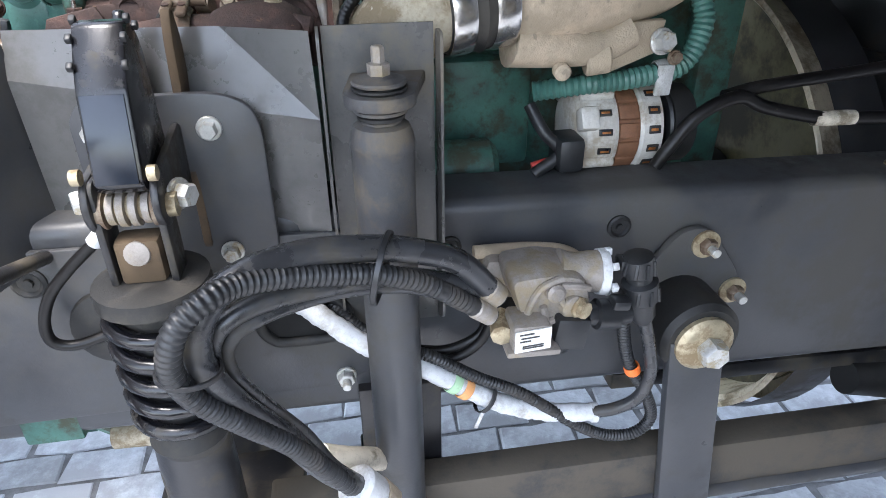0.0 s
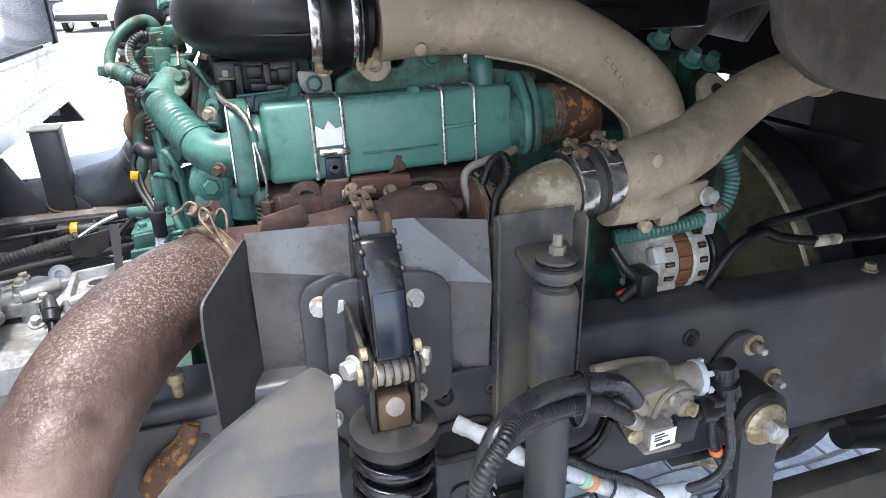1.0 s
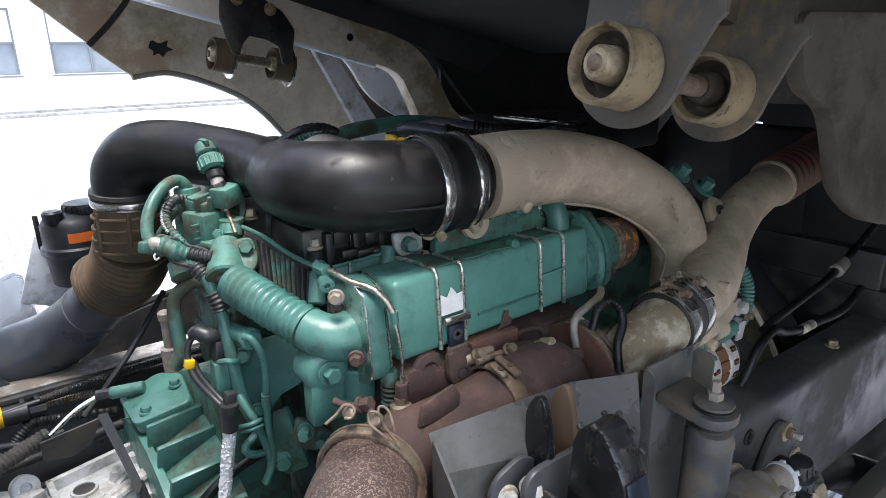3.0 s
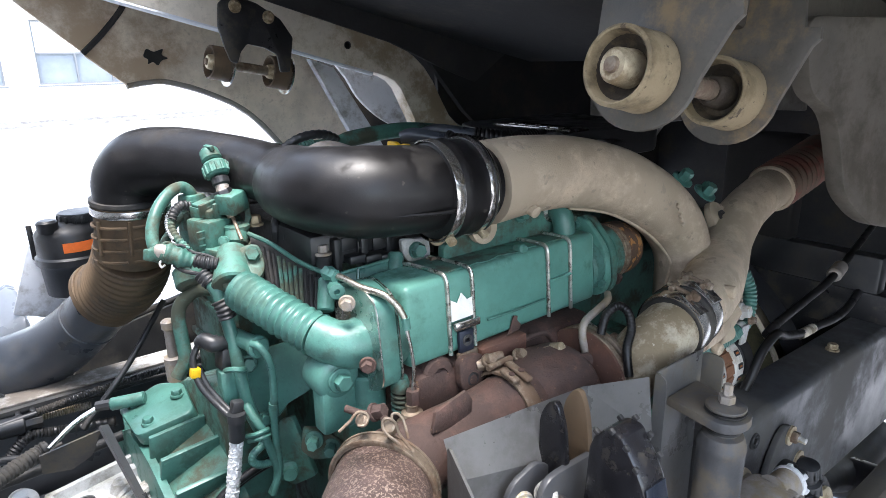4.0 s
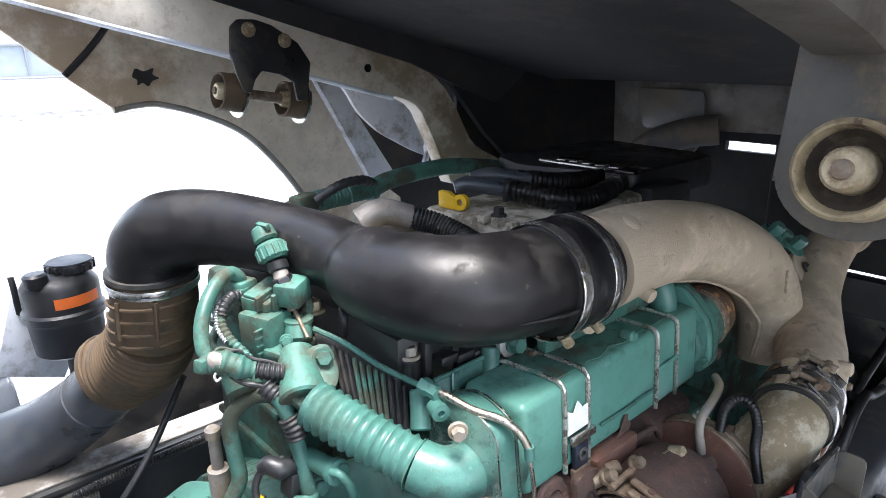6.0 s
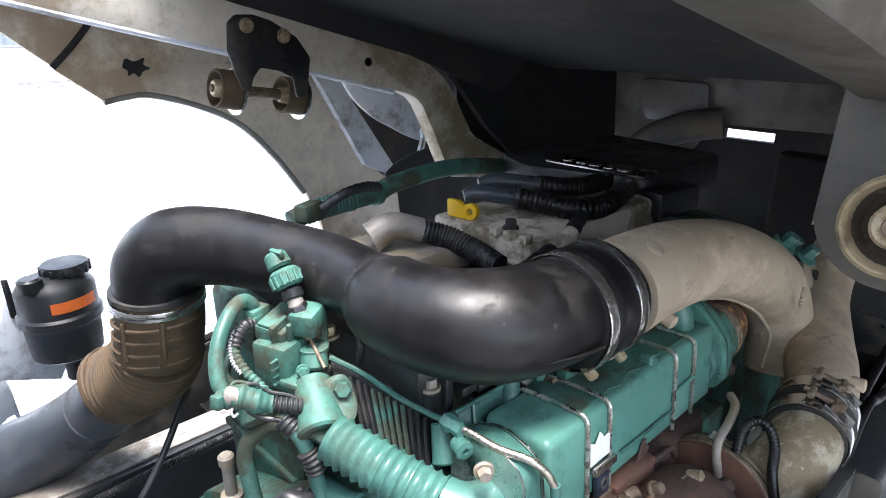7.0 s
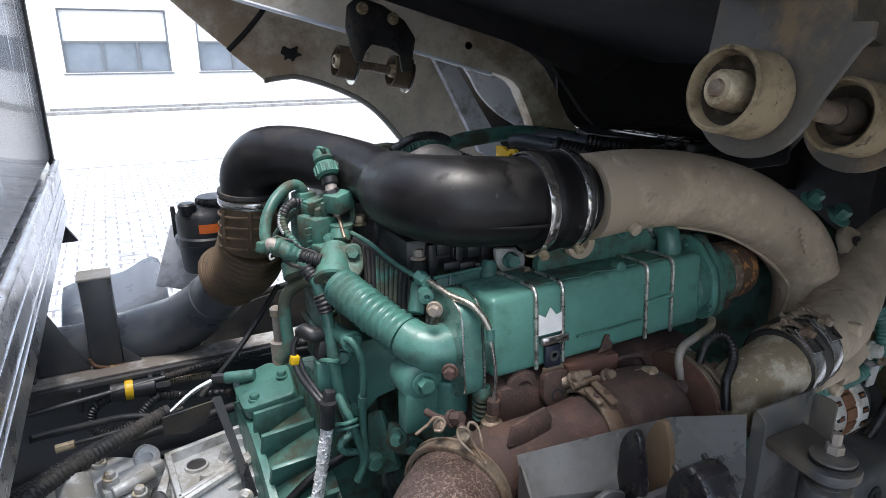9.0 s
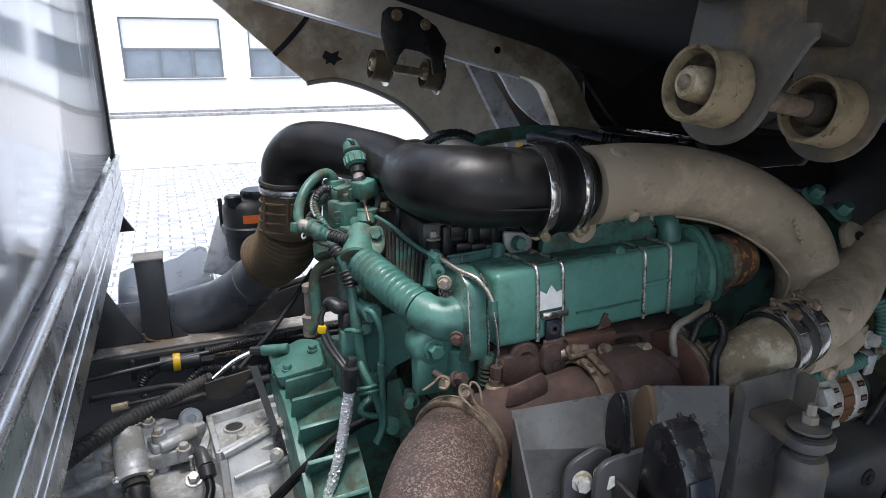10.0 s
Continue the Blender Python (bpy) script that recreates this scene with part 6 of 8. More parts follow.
part("inner_lining", plate([(-0.30, 0.925, 1.84), (0.60, 0.925, 1.60), (0.80, 0.925, 1.52), (1.15, 0.925, 1.40), (1.15, 0.925, 1.60), (-0.30, 0.925, 1.95)], 0.012), CAB_DARK, cab)
part("back_wall", box((0.13, 0.36, 2.30), (0.04, 2.3, 1.0), (0, 15, 0), 0.01), CAB_LIGHT, cab)
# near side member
part("near_beam", plate([(-0.34, -0.19, 1.735), (0.10, -0.19, 1.640), (0.42, -0.19, 1.555), (0.60, -0.19, 1.525), (1.9, -0.19, 1.40), (1.9, -0.19, 1.52), (-0.34, -0.19, 1.87)], 0.06, 0.006), NEAR_SHADED, cab)
part("near_side", plate([(0.46, -0.215, 1.60), (0.50, -0.215, 1.50), (0.57, -0.225, 1.472), (0.60, -0.232, 1.40), (0.605, -0.240, 1.35), (0.66, -0.262, 1.30), (0.80, -0.30, 1.27), (1.7, -0.45, 1.22), (1.7, -0.45, 1.60)], 0.03, 0.004, rounded=0.03), NEAR_SHADED, cab)


def mount(cx, y, z, far):
    """Two rubber bushes on one long bolt, each in its own rounded plate."""
    m = thing("cab_mount", "two dusty rubber cab mount bushes on one bolt" if not far else "black cab mount bracket with two worn rubber bushes", "cab mount", (cx, y, z + 0.1), "cab mounts")
    d = Vector((0.985, 0.0, -0.17)).normalized()
    c = Vector((cx, y, z))
    r = 0.039 if not far else 0.040
    gap = 0.180 if not far else 0.152
    for k in (0, 1):
        q = c + d * (gap * k)
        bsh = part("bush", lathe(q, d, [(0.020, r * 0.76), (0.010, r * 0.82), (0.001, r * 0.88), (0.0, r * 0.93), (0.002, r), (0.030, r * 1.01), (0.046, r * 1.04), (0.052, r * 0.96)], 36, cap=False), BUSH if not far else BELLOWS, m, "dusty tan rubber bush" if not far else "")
        part("inner_rubber", lathe(q, d, [(0.016, r * 0.2), (0.024, r * 0.5), (0.022, r * 0.66), (0.012, r * 0.82)], 32, cap=False), BUSH_DARK, bsh, "dark worn rubber core")
        part("inner_sleeve", lathe(q, d, [(-0.004, 0.0), (-0.004, r * 0.36), (0.0, r * 0.44), (0.026, r * 0.50)], 22, cap=False), ZINC_YELLOW if far or k == 0 else BUSH_DARK, bsh)
        part("sleeve_bolt", lathe(q, d, [(-0.008, 0.0), (-0.008, r * 0.18), (-0.003, r * 0.22)], 16, cap=False), TARNISH, bsh)
    part("bolt", cyl(c + d * 0.03, c + d * (gap + 0.03), r * 0.30), TARNISH, m)
    if not far:
        for k, (yy, w) in ((0, (-0.215, 0.062)), (1, (-0.213, 0.060))):
            x0 = cx + 0.050 + gap * k
            ring = [(yy + w, 1.66), (yy + w, 1.520 - 0.03 * k)]
            ring += [(yy + w * math.cos(a), 1.535 - 0.03 * k - 0.055 * math.sin(a)) for a in (math.pi * j / 18 for j in range(1, 18))]
            ring += [(yy - w, 1.530 - 0.03 * k), (yy - w * 1.40, 1.580 - 0.02 * k), (yy - w * 1.52, 1.588 - 0.02 * k), (yy - w * 1.50, 1.600 - 0.02 * k), (yy - w * 1.22, 1.600 - 0.02 * k), (yy - w * 1.0, 1.66)]
            part("mount_plate", plate([(x0 - (z_ - 1.5) * 0.17 * -1, y_, z_) for y_, z_ in ring], 0.007, 0.002), MOUNT_GREY, m)
        part("plate_hole", lathe((cx + 0.045, -0.222, 1.570), (-1, 0, 0), [(0, 0.006), (0.002, 0.006), (0.0022, 0.004)], 14), RUBBER_MATT, m)
    else:
        out = [(0.133, 1.684), (0.150, 1.698), (0.188, 1.698), (0.225, 1.687), (0.283, 1.652), (0.312, 1.61), (0.297, 1.528), (0.272, 1.528), (0.266, 1.570), (0.236, 1.586), (0.193, 1.595), (0.176, 1.577), (0.165, 1.550), (0.148, 1.556), (0.137, 1.588), (0.127, 1.633)]
        part("plate", plate([(x_, 0.928, z_) for x_, z_ in out], 0.008, 0.002, rounded=0.005), FRAME_DARK, m)
        for k in (0, 1):
            q = c + d * (gap * k + 0.045)
            part("washer", lathe(q, d, [(0, r * 1.30), (0.004, r * 1.30)], 28), CLAMP, m, "bright steel washer")
        for x_, z_ in ((0.170, 1.678), (0.250, 1.656)):
            part("bolt", hexbolt((x_, 0.922, z_), (0, -1, 0), 0.019, 0.010, 0.015), ZINC_YELLOW, m, "rusty bolt")
    return m


mount(0.080, -0.222, 1.546, False)
mount(0.118, 0.990, 1.556, True)

# ---------------------------------------------------------------- engine dressing
for i in range(9):
    part("cover_rib", box((-0.035 + 0.042 * i, 0.136, 1.297), (0.011, 0.018, 0.052), edge=0.002), PLASTIC, engine)
part("cover_step", box((0.12, 0.165, 1.335), (0.26, 0.05, 0.025), edge=0.004), PLASTIC, engine)
part("cover_box", box((0.03, 0.185, 1.345), (0.09, 0.08, 0.03), edge=0.006), PLASTIC, engine)
part("stud", cyl((-0.0515, 0.1415, 1.255), (-0.0515, 0.1415, 1.302), 0.012, edge=0.002), PLASTIC, engine)
part("bolt", hexbolt((-0.0515, 0.1415, 1.302), (0, 0, 1), 0.015, 0.011, 0.012), ALLOY_DARK, engine, "dusty steel bolt on the valve cover")
part("bolt", hexbolt((-0.08, 0.30, 1.318), (0, 0, 1), 0.018, 0.012, 0.015), ZINC_YELLOW, engine)
part("head_wall", box((0.02, 0.125, 1.252), (0.13, 0.012, 0.026), edge=0.003), GREEN, engine)
# Flat black sheet; the shade of a deep cavity is put into its colour.
part("recess", plate([(-0.103, 0.264, 1.318), (-0.051, 0.148, 1.278), (-0.074, 0.117, 1.22), (-0.119, 0.208, 1.247)], 0.004), PLASTIC, engine, "black sheet standing for the shaded cavity beside the cylinder head")
for k in range(11):
    u_ = k / 10
    top_ = Vector((-0.101, 0.225, 1.303)).lerp(Vector((-0.065, 0.136, 1.273)), u_)
    low_ = Vector((-0.111, 0.19, 1.25)).lerp(Vector((-0.081, 0.114, 1.23)), u_)
    part("recess_rib", tube([top_, low_], 0.0028, 6, 1), GREEN_DIRTY if 2 < k < 8 else PLASTIC, engine)
part("head_pipe", tube([(-0.11, 0.25, 1.32), (-0.095, 0.21, 1.311), (-0.082, 0.161, 1.296), (-0.071, 0.119, 1.289), (-0.069, 0.095, 1.291)], 0.0034, 8, 8), GREEN, engine)
part("ledge", plate([(-0.037, 0.114, 1.278), (0.036, 0.11, 1.282), (0.029, 0.102, 1.259), (-0.043, 0.105, 1.255)], 0.006, 0.001), GREEN, engine)
part("ledge_edge", tube([(-0.042, 0.112, 1.28), (-0.005, 0.11, 1.282), (0.037, 0.108, 1.285)], 0.0028, 8, 4), GREEN, engine)
part("ledge_rib", tube([(-0.017, 0.108, 1.282), (-0.023, 0.1, 1.261)], 0.0022, 6, 1), GREEN, engine)
part("ledge_post", cyl((0.047, 0.11, 1.292), (0.033, 0.095, 1.256), 0.0115, edge=0.002), GREEN, engine)
for k in range(4):
    c_ = Vector((-0.011, 0.14, 1.31)).lerp(Vector((0.059, 0.13, 1.302)), k / 3)
    part("cover_step", box(c_ + Vector((0, 0.012, -0.004 * (k % 2))), (0.026, 0.030, 0.020), (0, 0, 0), 0.003), PLASTIC, engine)
    part("cover_step", box(c_ + Vector((0.004, -0.004, -0.020)), (0.027, 0.030, 0.012), (0, 0, 0), 0.003), PLASTIC, engine)
for k in range(4):
    c_ = Vector((-0.069, 0.25, 1.328)).lerp(Vector((-0.045, 0.18, 1.315)), k / 3)
    part("cover_loop", tube([c_ + Vector((0, 0, -0.03)), c_ + Vector((-0.003, -0.006, -0.004)), c_ + Vector((0.010, 0.012, 0.006))], 0.0065, 10, 5), PLASTIC, engine)
part("guide_tube", cyl((-0.063, 0.112, 1.278), (-0.078, 0.093, 1.241), 0.0115, edge=0.002), GREEN, engine)
part("manifold_flange", plate([(0.10, 0.075, 1.262), (0.40, 0.065, 1.262), (0.39, 0.065, 1.300), (0.31, 0.068, 1.310), (0.27, 0.068, 1.345), (0.22, 0.069, 1.345), (0.20, 0.07, 1.312), (0.17, 0.071, 1.318), (0.13, 0.072, 1.318), (0.11, 0.073, 1.305), (0.10, 0.075, 1.300)], 0.016, 0.003, rounded=0.012), GREEN_DIRTY, engine)
for x, z, m in ((0.152, 1.322, ZINC_YELLOW), (0.083, 1.320, ZINC_YELLOW), (0.245, 1.325, GREEN)):
    part("bolt", hexbolt((x, 0.062, z), (0, -1, 0.2), 0.018, 0.012, 0.014), m, engine)
part("eyelet", lathe((0.155, 0.052, 1.322), (0, -1, 0.1), [(0, 0.024), (0.010, 0.024), (0.012, 0.020), (0.012, 0.011), (0.004, 0.010)], 22), ALLOY, engine, "dusty alloy lifting eyelet")
part("lifting_eye", plate([(0.262, 0.440, 1.372), (0.266, 0.400, 1.372), (0.266, 0.400, 1.392), (0.264, 0.418, 1.402), (0.262, 0.440, 1.402)], 0.010, 0.002, rounded=0.004), YELLOW, engine, "yellow lifting eye")
part("lifting_ring", lathe((0.268, 0.393, 1.386), (-1, -0.2, 0.1), [(-0.005, 0.014), (-0.005, 0.006), (0.005, 0.006), (0.005, 0.014), (-0.005, 0.014)], 20, cap=False), YELLOW, engine)
part("cover_fitting", tube([(0.268, 0.410, 1.410), (0.290, 0.395, 1.414), (0.345, 0.360, 1.402)], [0.010, 0.0145, 0.0145], 16, 6), DUCT, engine)
part("cover_hose", tube([(0.343, 0.361, 1.402), (0.372, 0.315, 1.394), (0.392, 0.275, 1.389), (0.425, 0.258, 1.387), (0.480, 0.262, 1.387), (0.60, 0.30, 1.384)], 0.018, 18, 20, wave=ribs(0.0085, 0.06)), RUBBER, engine, "black ribbed breather hose")
part("hose_clip", band((0.345, 0.357, 1.401), (0.5, -0.8, -0.15), 0.0185, 0.008, 0.0015, 22), PLASTIC, engine)
part("cover_fitting", tube([(0.35, 0.455, 1.408), (0.38, 0.435, 1.412), (0.44, 0.39, 1.402)], [0.010, 0.0145, 0.0145], 16, 6), DUCT, engine)
part("cover_hose", tube([(0.44, 0.39, 1.402), (0.475, 0.36, 1.396), (0.53, 0.345, 1.392), (0.60, 0.35, 1.390)], 0.017, 18, 16, wave=ribs(0.0085, 0.06)), RUBBER, engine)
part("vent_hose", tube([(0.395, 0.262, 1.382), (0.31, 0.228, 1.370), (0.215, 0.210, 1.362), (0.16, 0.215, 1.345)], 0.0125, 16, 16, wave=ribs(0.007, 0.06)), PLASTIC, engine)
part("hose_label", tube([(0.325, 0.232, 1.3715), (0.29, 0.222, 1.368), (0.255, 0.215, 1.365)], 0.0142, 14, 4), CREAM, engine, "cream paper label")
part("badge", plate([(0.588, 0.485, 1.4055), (0.596, 0.267, 1.4055), (0.660, 0.270, 1.4055), (0.665, 0.490, 1.4055)], 0.005, 0.001), BLACK_GLOSS, engine)
part("badge_edge", tube([(0.586, 0.487, 1.4080), (0.592, 0.265, 1.4080)], 0.0028, 6, 1), CLAMP, engine, "bright line along the cover")
for k in range(5):
    part("badge_mark", box((0.622 - 0.001 * k, 0.455 - 0.033 * k, 1.4085), (0.022, 0.020, 0.003), (0, 0, 8), 0.001), CLAMP, engine, "bright raised mark")
part("cover_step", box((0.66, 0.245, 1.358), (0.12, 0.05, 0.05), (0, 0, -8), 0.008), PLASTIC, engine)
for k in range(3):
    part("cover_tooth", box((0.252, 0.262 + 0.030 * k, 1.374), (0.018, 0.016, 0.014), edge=0.002), CREAM, engine)
part("cover_bolt", hexbolt((0.262, 0.300, 1.380), (0, 0, 1), 0.017, 0.012, 0.013), PLASTIC, engine)
part("cover_rim", box((0.250, 0.36, 1.325), (0.012, 0.225, 0.020), edge=0.003), CREAM, engine)
part("coolant_hose", tube([(0.138, 0.374, 1.390), (0.168, 0.342, 1.377), (0.184, 0.30, 1.362), (0.186, 0.255, 1.350)], 0.0175, 18, 24, wave=ribs(0.006, 0.06)), PLASTIC, engine, "black corrugated hose")
part("coolant_neck", tube([(0.07, 0.405, 1.385), (0.10, 0.392, 1.400), (0.140, 0.372, 1.389)], [0.024, 0.021, 0.019], 16), ALLOY_DARK, engine)
part("pipe_boss", cyl((0.236, 0.62, 1.378), (0.25, 0.62, 1.379), 0.022), GREEN_DIRTY, engine)
part("pipe_sleeve", tube([(0.09, 0.62, 1.372), (0.14, 0.62, 1.376), (0.19, 0.62, 1.377)], 0.019, 14, 20, wave=ribs(0.008, 0.08)), GREEN_DIRTY, engine)
part("return_pipe", tube([(0.06, 0.62, 1.365), (0.112, 0.62, 1.375), (0.236, 0.62, 1.378), (0.291, 0.62, 1.390), (0.425, 0.62, 1.397), (0.56, 0.62, 1.38), (0.68, 0.62, 1.355)], 0.0175, 14), GREEN_DIRTY, engine)
part("wiring_tube", tube([(0.10, 0.585, 1.385), (0.14, 0.57, 1.408), (0.19, 0.575, 1.41), (0.235, 0.60, 1.395)], 0.009, 12, 12, wave=ribs(0.006, 0.08)), PLASTIC, engine)
part("plug_connector", box((0.085, 0.60, 1.382), (0.05, 0.03, 0.03), (0, 0, 20), 0.006), GREEN_DIRTY, engine)

# sensor cluster at the rear of the engine
valve_unit = thing("gas_valve", "green painted exhaust gas valve with sensors", "valve", (-0.1300, 0.2850, 1.2570))
part("flange", plate([(-0.167, 0.218, 1.291), (-0.149, 0.233, 1.298), (-0.123, 0.235, 1.306), (-0.107, 0.227, 1.307), (-0.105, 0.216, 1.294), (-0.112, 0.195, 1.276), (-0.137, 0.182, 1.263), (-0.161, 0.19, 1.252), (-0.173, 0.205, 1.266)], 0.014, 0.003, rounded=0.012), GREEN_DIRTY, valve_unit)
part("flange_bolt", hexbolt((-0.12, 0.216, 1.298), (-0.35, -0.85, 0.4), 0.017, 0.010, 0.013), GREEN_DIRTY, valve_unit)
part("neck", cyl((-0.158, 0.199, 1.264), (-0.134, 0.254, 1.297), 0.028, 0.022, edge=0.003), GREEN_DIRTY, valve_unit)
part("body", box((-0.147, 0.298, 1.313), (0.044, 0.050, 0.056), (0, 0, 20), 0.005), GREEN_DIRTY, valve_unit)
for k in range(4):
    part("body_rib", box(Vector((-0.157, 0.28, 1.327)) + Vector((0.001, 0.001, -0.010)) * k, (0.036, 0.004, 0.003), (0, 0, 20), 0.001), GREEN_DIRTY, valve_unit)
part("spool", cyl((-0.125, 0.262, 1.303), (-0.117, 0.274, 1.325), 0.0165, edge=0.003), GREEN_DIRTY, valve_unit)
part("spool_cap", lathe((-0.117, 0.274, 1.324), (0, 0, 1), [(0, 0.0185), (0.005, 0.0185), (0.007, 0.014), (0.007, 0.006), (0.010, 0.005)], 18), GREEN_DIRTY, valve_unit)
part("foot", box((-0.132, 0.266, 1.298), (0.062, 0.036, 0.012), (0, 0, 18), 0.003), GREEN_DIRTY, valve_unit)
part("screw", hexbolt((-0.143, 0.258, 1.313), (-0.4, -0.8, 0.2), 0.011, 0.006, 0.008), GREEN_DIRTY, valve_unit)
part("plug_housing", box((-0.138, 0.312, 1.344), (0.046, 0.040, 0.030), (8, -8, 24), 0.004), GREEN_DIRTY, valve_unit)
part("plug_frame", box((-0.148, 0.295, 1.355), (0.030, 0.006, 0.020), (8, -8, 24), 0.002), GREEN_DIRTY, valve_unit)
part("plug_latch", box((-0.14, 0.284, 1.35), (0.010, 0.006, 0.028), (8, -8, 24), 0.002), GREEN_DIRTY, valve_unit)
part("plug_lip", box((-0.136, 0.312, 1.36), (0.050, 0.030, 0.006), (8, -8, 24), 0.002), GREEN_DIRTY, valve_unit)
part("sensor_block", box((-0.118, 0.279, 1.3623), (0.036, 0.032, 0.030), (0, -8, 30), 0.004), GREEN_DIRTY, valve_unit)
part("sensor_nut", hexbolt((-0.1238, 0.2858, 1.369), (-0.25, 0.25, 1), 0.022, 0.012), FRAME_DARK, valve_unit)
part("sensor_stem", cyl((-0.1248, 0.2887, 1.3729), (-0.1238, 0.2955, 1.3855), 0.0095, edge=0.001), ALLOY_DARK, valve_unit, "bright sensor stem")
part("sensor_collar", cyl((-0.1238, 0.2955, 1.3846), (-0.1238, 0.3023, 1.3962), 0.0125, edge=0.002), PLASTIC, valve_unit)
part("sensor_cap", cyl((-0.1238, 0.3033, 1.3972), (-0.1248, 0.3159, 1.4156), 0.0185, edge=0.004), GREEN_DIRTY, valve_unit)
cu, cv = Vector((-0.1238, 0.3033, 1.3972)), Vector((-0.1248, 0.3159, 1.4156))
ca = (cv - cu).normalized()
cs = ca.orthogonal().normalized()
for k in range(14):
    o_ = Matrix.Rotation(2 * math.pi * k / 14, 3, ca) @ cs * 0.0182
    part("cap_ridge", cyl(cu + o_ + ca * 0.003, cv + o_ - ca * 0.006, 0.0020, seg=6), GREEN_DIRTY, valve_unit)
part("cap_top", cyl((-0.1258, 0.3169, 1.4175), (-0.1267, 0.3295, 1.4331), 0.0150, 0.0135, edge=0.003), GREEN_DIRTY, valve_unit)
part("cap_slot", box((-0.1287, 0.3178, 1.4369), (0.006, 0.020, 0.008), (0, -20, 10), 0.001), GREEN_DIRTY, valve_unit)
part("strap_plate", plate([(-0.096, 0.306, 1.369), (-0.088, 0.301, 1.371), (-0.088, 0.295, 1.364), (-0.092, 0.279, 1.335), (-0.106, 0.271, 1.312), (-0.11, 0.276, 1.316), (-0.098, 0.285, 1.335), (-0.094, 0.299, 1.361)], 0.006, 0.001), GREEN_DIRTY, valve_unit)
part("probe", cyl((-0.123, 0.243, 1.315), (-0.122, 0.272, 1.342), 0.0026, seg=10), TARNISH, valve_unit, "bright steel probe")
part("probe_nut", hexbolt((-0.123, 0.273, 1.342), (-0.3, 0.2, 1), 0.010, 0.008), TARNISH, valve_unit)
part("rear_block", box((-0.154, 0.343, 1.345), (0.030, 0.030, 0.05), (0, 0, 20), 0.004), GREEN_DIRTY, valve_unit)
part("rear_clip", box((-0.16, 0.329, 1.354), (0.020, 0.010, 0.018), (0, 0, 20), 0.002), GREEN_DIRTY, valve_unit)
part("rear_tower", box((-0.156, 0.345, 1.311), (0.034, 0.034, 0.07), (0, 0, 15), 0.006), GREEN_DIRTY, valve_unit)
part("lower_lobe", cyl((-0.182, 0.316, 1.27), (-0.184, 0.293, 1.243), 0.022, edge=0.006), GREEN_DIRTY, valve_unit)

loom = thing("wiring_loom", "green overpainted wiring loom looped at the rear of the engine", "wiring loom", (-0.2200, 0.2750, 1.2070))
part("loop", tube([(-0.151, 0.345, 1.357), (-0.157, 0.34, 1.374), (-0.168, 0.339, 1.382), (-0.186, 0.329, 1.379), (-0.208, 0.314, 1.364), (-0.223, 0.3, 1.343), (-0.229, 0.288, 1.322), (-0.227, 0.279, 1.309)], 0.0085, 14, 12), GREEN_DIRTY, loom)
part("inner_loop", tube([(-0.163, 0.328, 1.355), (-0.179, 0.324, 1.357), (-0.192, 0.317, 1.348), (-0.198, 0.307, 1.334), (-0.196, 0.293, 1.32), (-0.189, 0.279, 1.307), (-0.184, 0.268, 1.296)], 0.0058, 14, 26, wave=ribs(0.006, 0.10)), GREEN_DIRTY, loom)
part("black_sleeve", tube([(-0.165, 0.325, 1.356), (-0.177, 0.321, 1.359), (-0.189, 0.316, 1.352), (-0.195, 0.312, 1.343)], 0.0068, 14, 22, wave=ribs(0.0055, 0.09)), PLASTIC, loom)
part("spiral_wire", tube([(-0.172, 0.324, 1.359), (-0.189, 0.319, 1.357), (-0.2, 0.313, 1.346), (-0.204, 0.304, 1.332), (-0.201, 0.291, 1.319)], 0.0026, 8, 30, wave=ribs(0.0035, 0.25)), ALLOY_CLEAN, loom, "pale spiral wire")
part("third_loop", tube([(-0.152, 0.343, 1.333), (-0.173, 0.342, 1.337), (-0.193, 0.332, 1.321), (-0.208, 0.318, 1.308), (-0.203, 0.297, 1.299)], 0.0055, 12, 10), GREEN_DIRTY, loom)
part("junction", tube([(-0.238, 0.275, 1.309), (-0.228, 0.271, 1.309), (-0.215, 0.263, 1.308), (-0.204, 0.254, 1.302), (-0.191, 0.247, 1.296)], [0.0085, 0.0125, 0.0135, 0.013, 0.010], 14, 10, wave=lambda s: 1 + 0.07 * math.sin(s * 330) + 0.05 * math.sin(s * 760 + 1)), GREEN_DIRTY, loom)
part("tape_wrap", tube([(-0.228, 0.269, 1.312), (-0.224, 0.265, 1.313), (-0.216, 0.261, 1.309)], 0.0100, 14, 10, wave=lambda s: 1 + 0.06 * math.sin(s * 700)), ALLOY_DARK, loom, "silver tape wrapped round the loom")
part("end_clip", box((-0.239, 0.27, 1.31), (0.014, 0.014, 0.016), (0, 10, 20), 0.003), GREEN_DIRTY, loom)
part("tie_tail", tube([(-0.226, 0.261, 1.304), (-0.231, 0.259, 1.299), (-0.23, 0.256, 1.294), (-0.226, 0.254, 1.297)], 0.0016, 6, 5), ALLOY_CLEAN, loom)
part("side_sleeve", tube([(-0.191, 0.24, 1.299), (-0.181, 0.233, 1.296), (-0.166, 0.225, 1.292)], 0.0088, 14, 26, wave=ribs(0.0055, 0.10)), PLASTIC, loom, "black corrugated sleeve")
part("thin_wire", tube([(-0.212, 0.271, 1.316), (-0.198, 0.266, 1.316), (-0.188, 0.254, 1.307), (-0.175, 0.242, 1.303), (-0.164, 0.231, 1.297)], 0.0022, 8, 8), PLASTIC, loom)
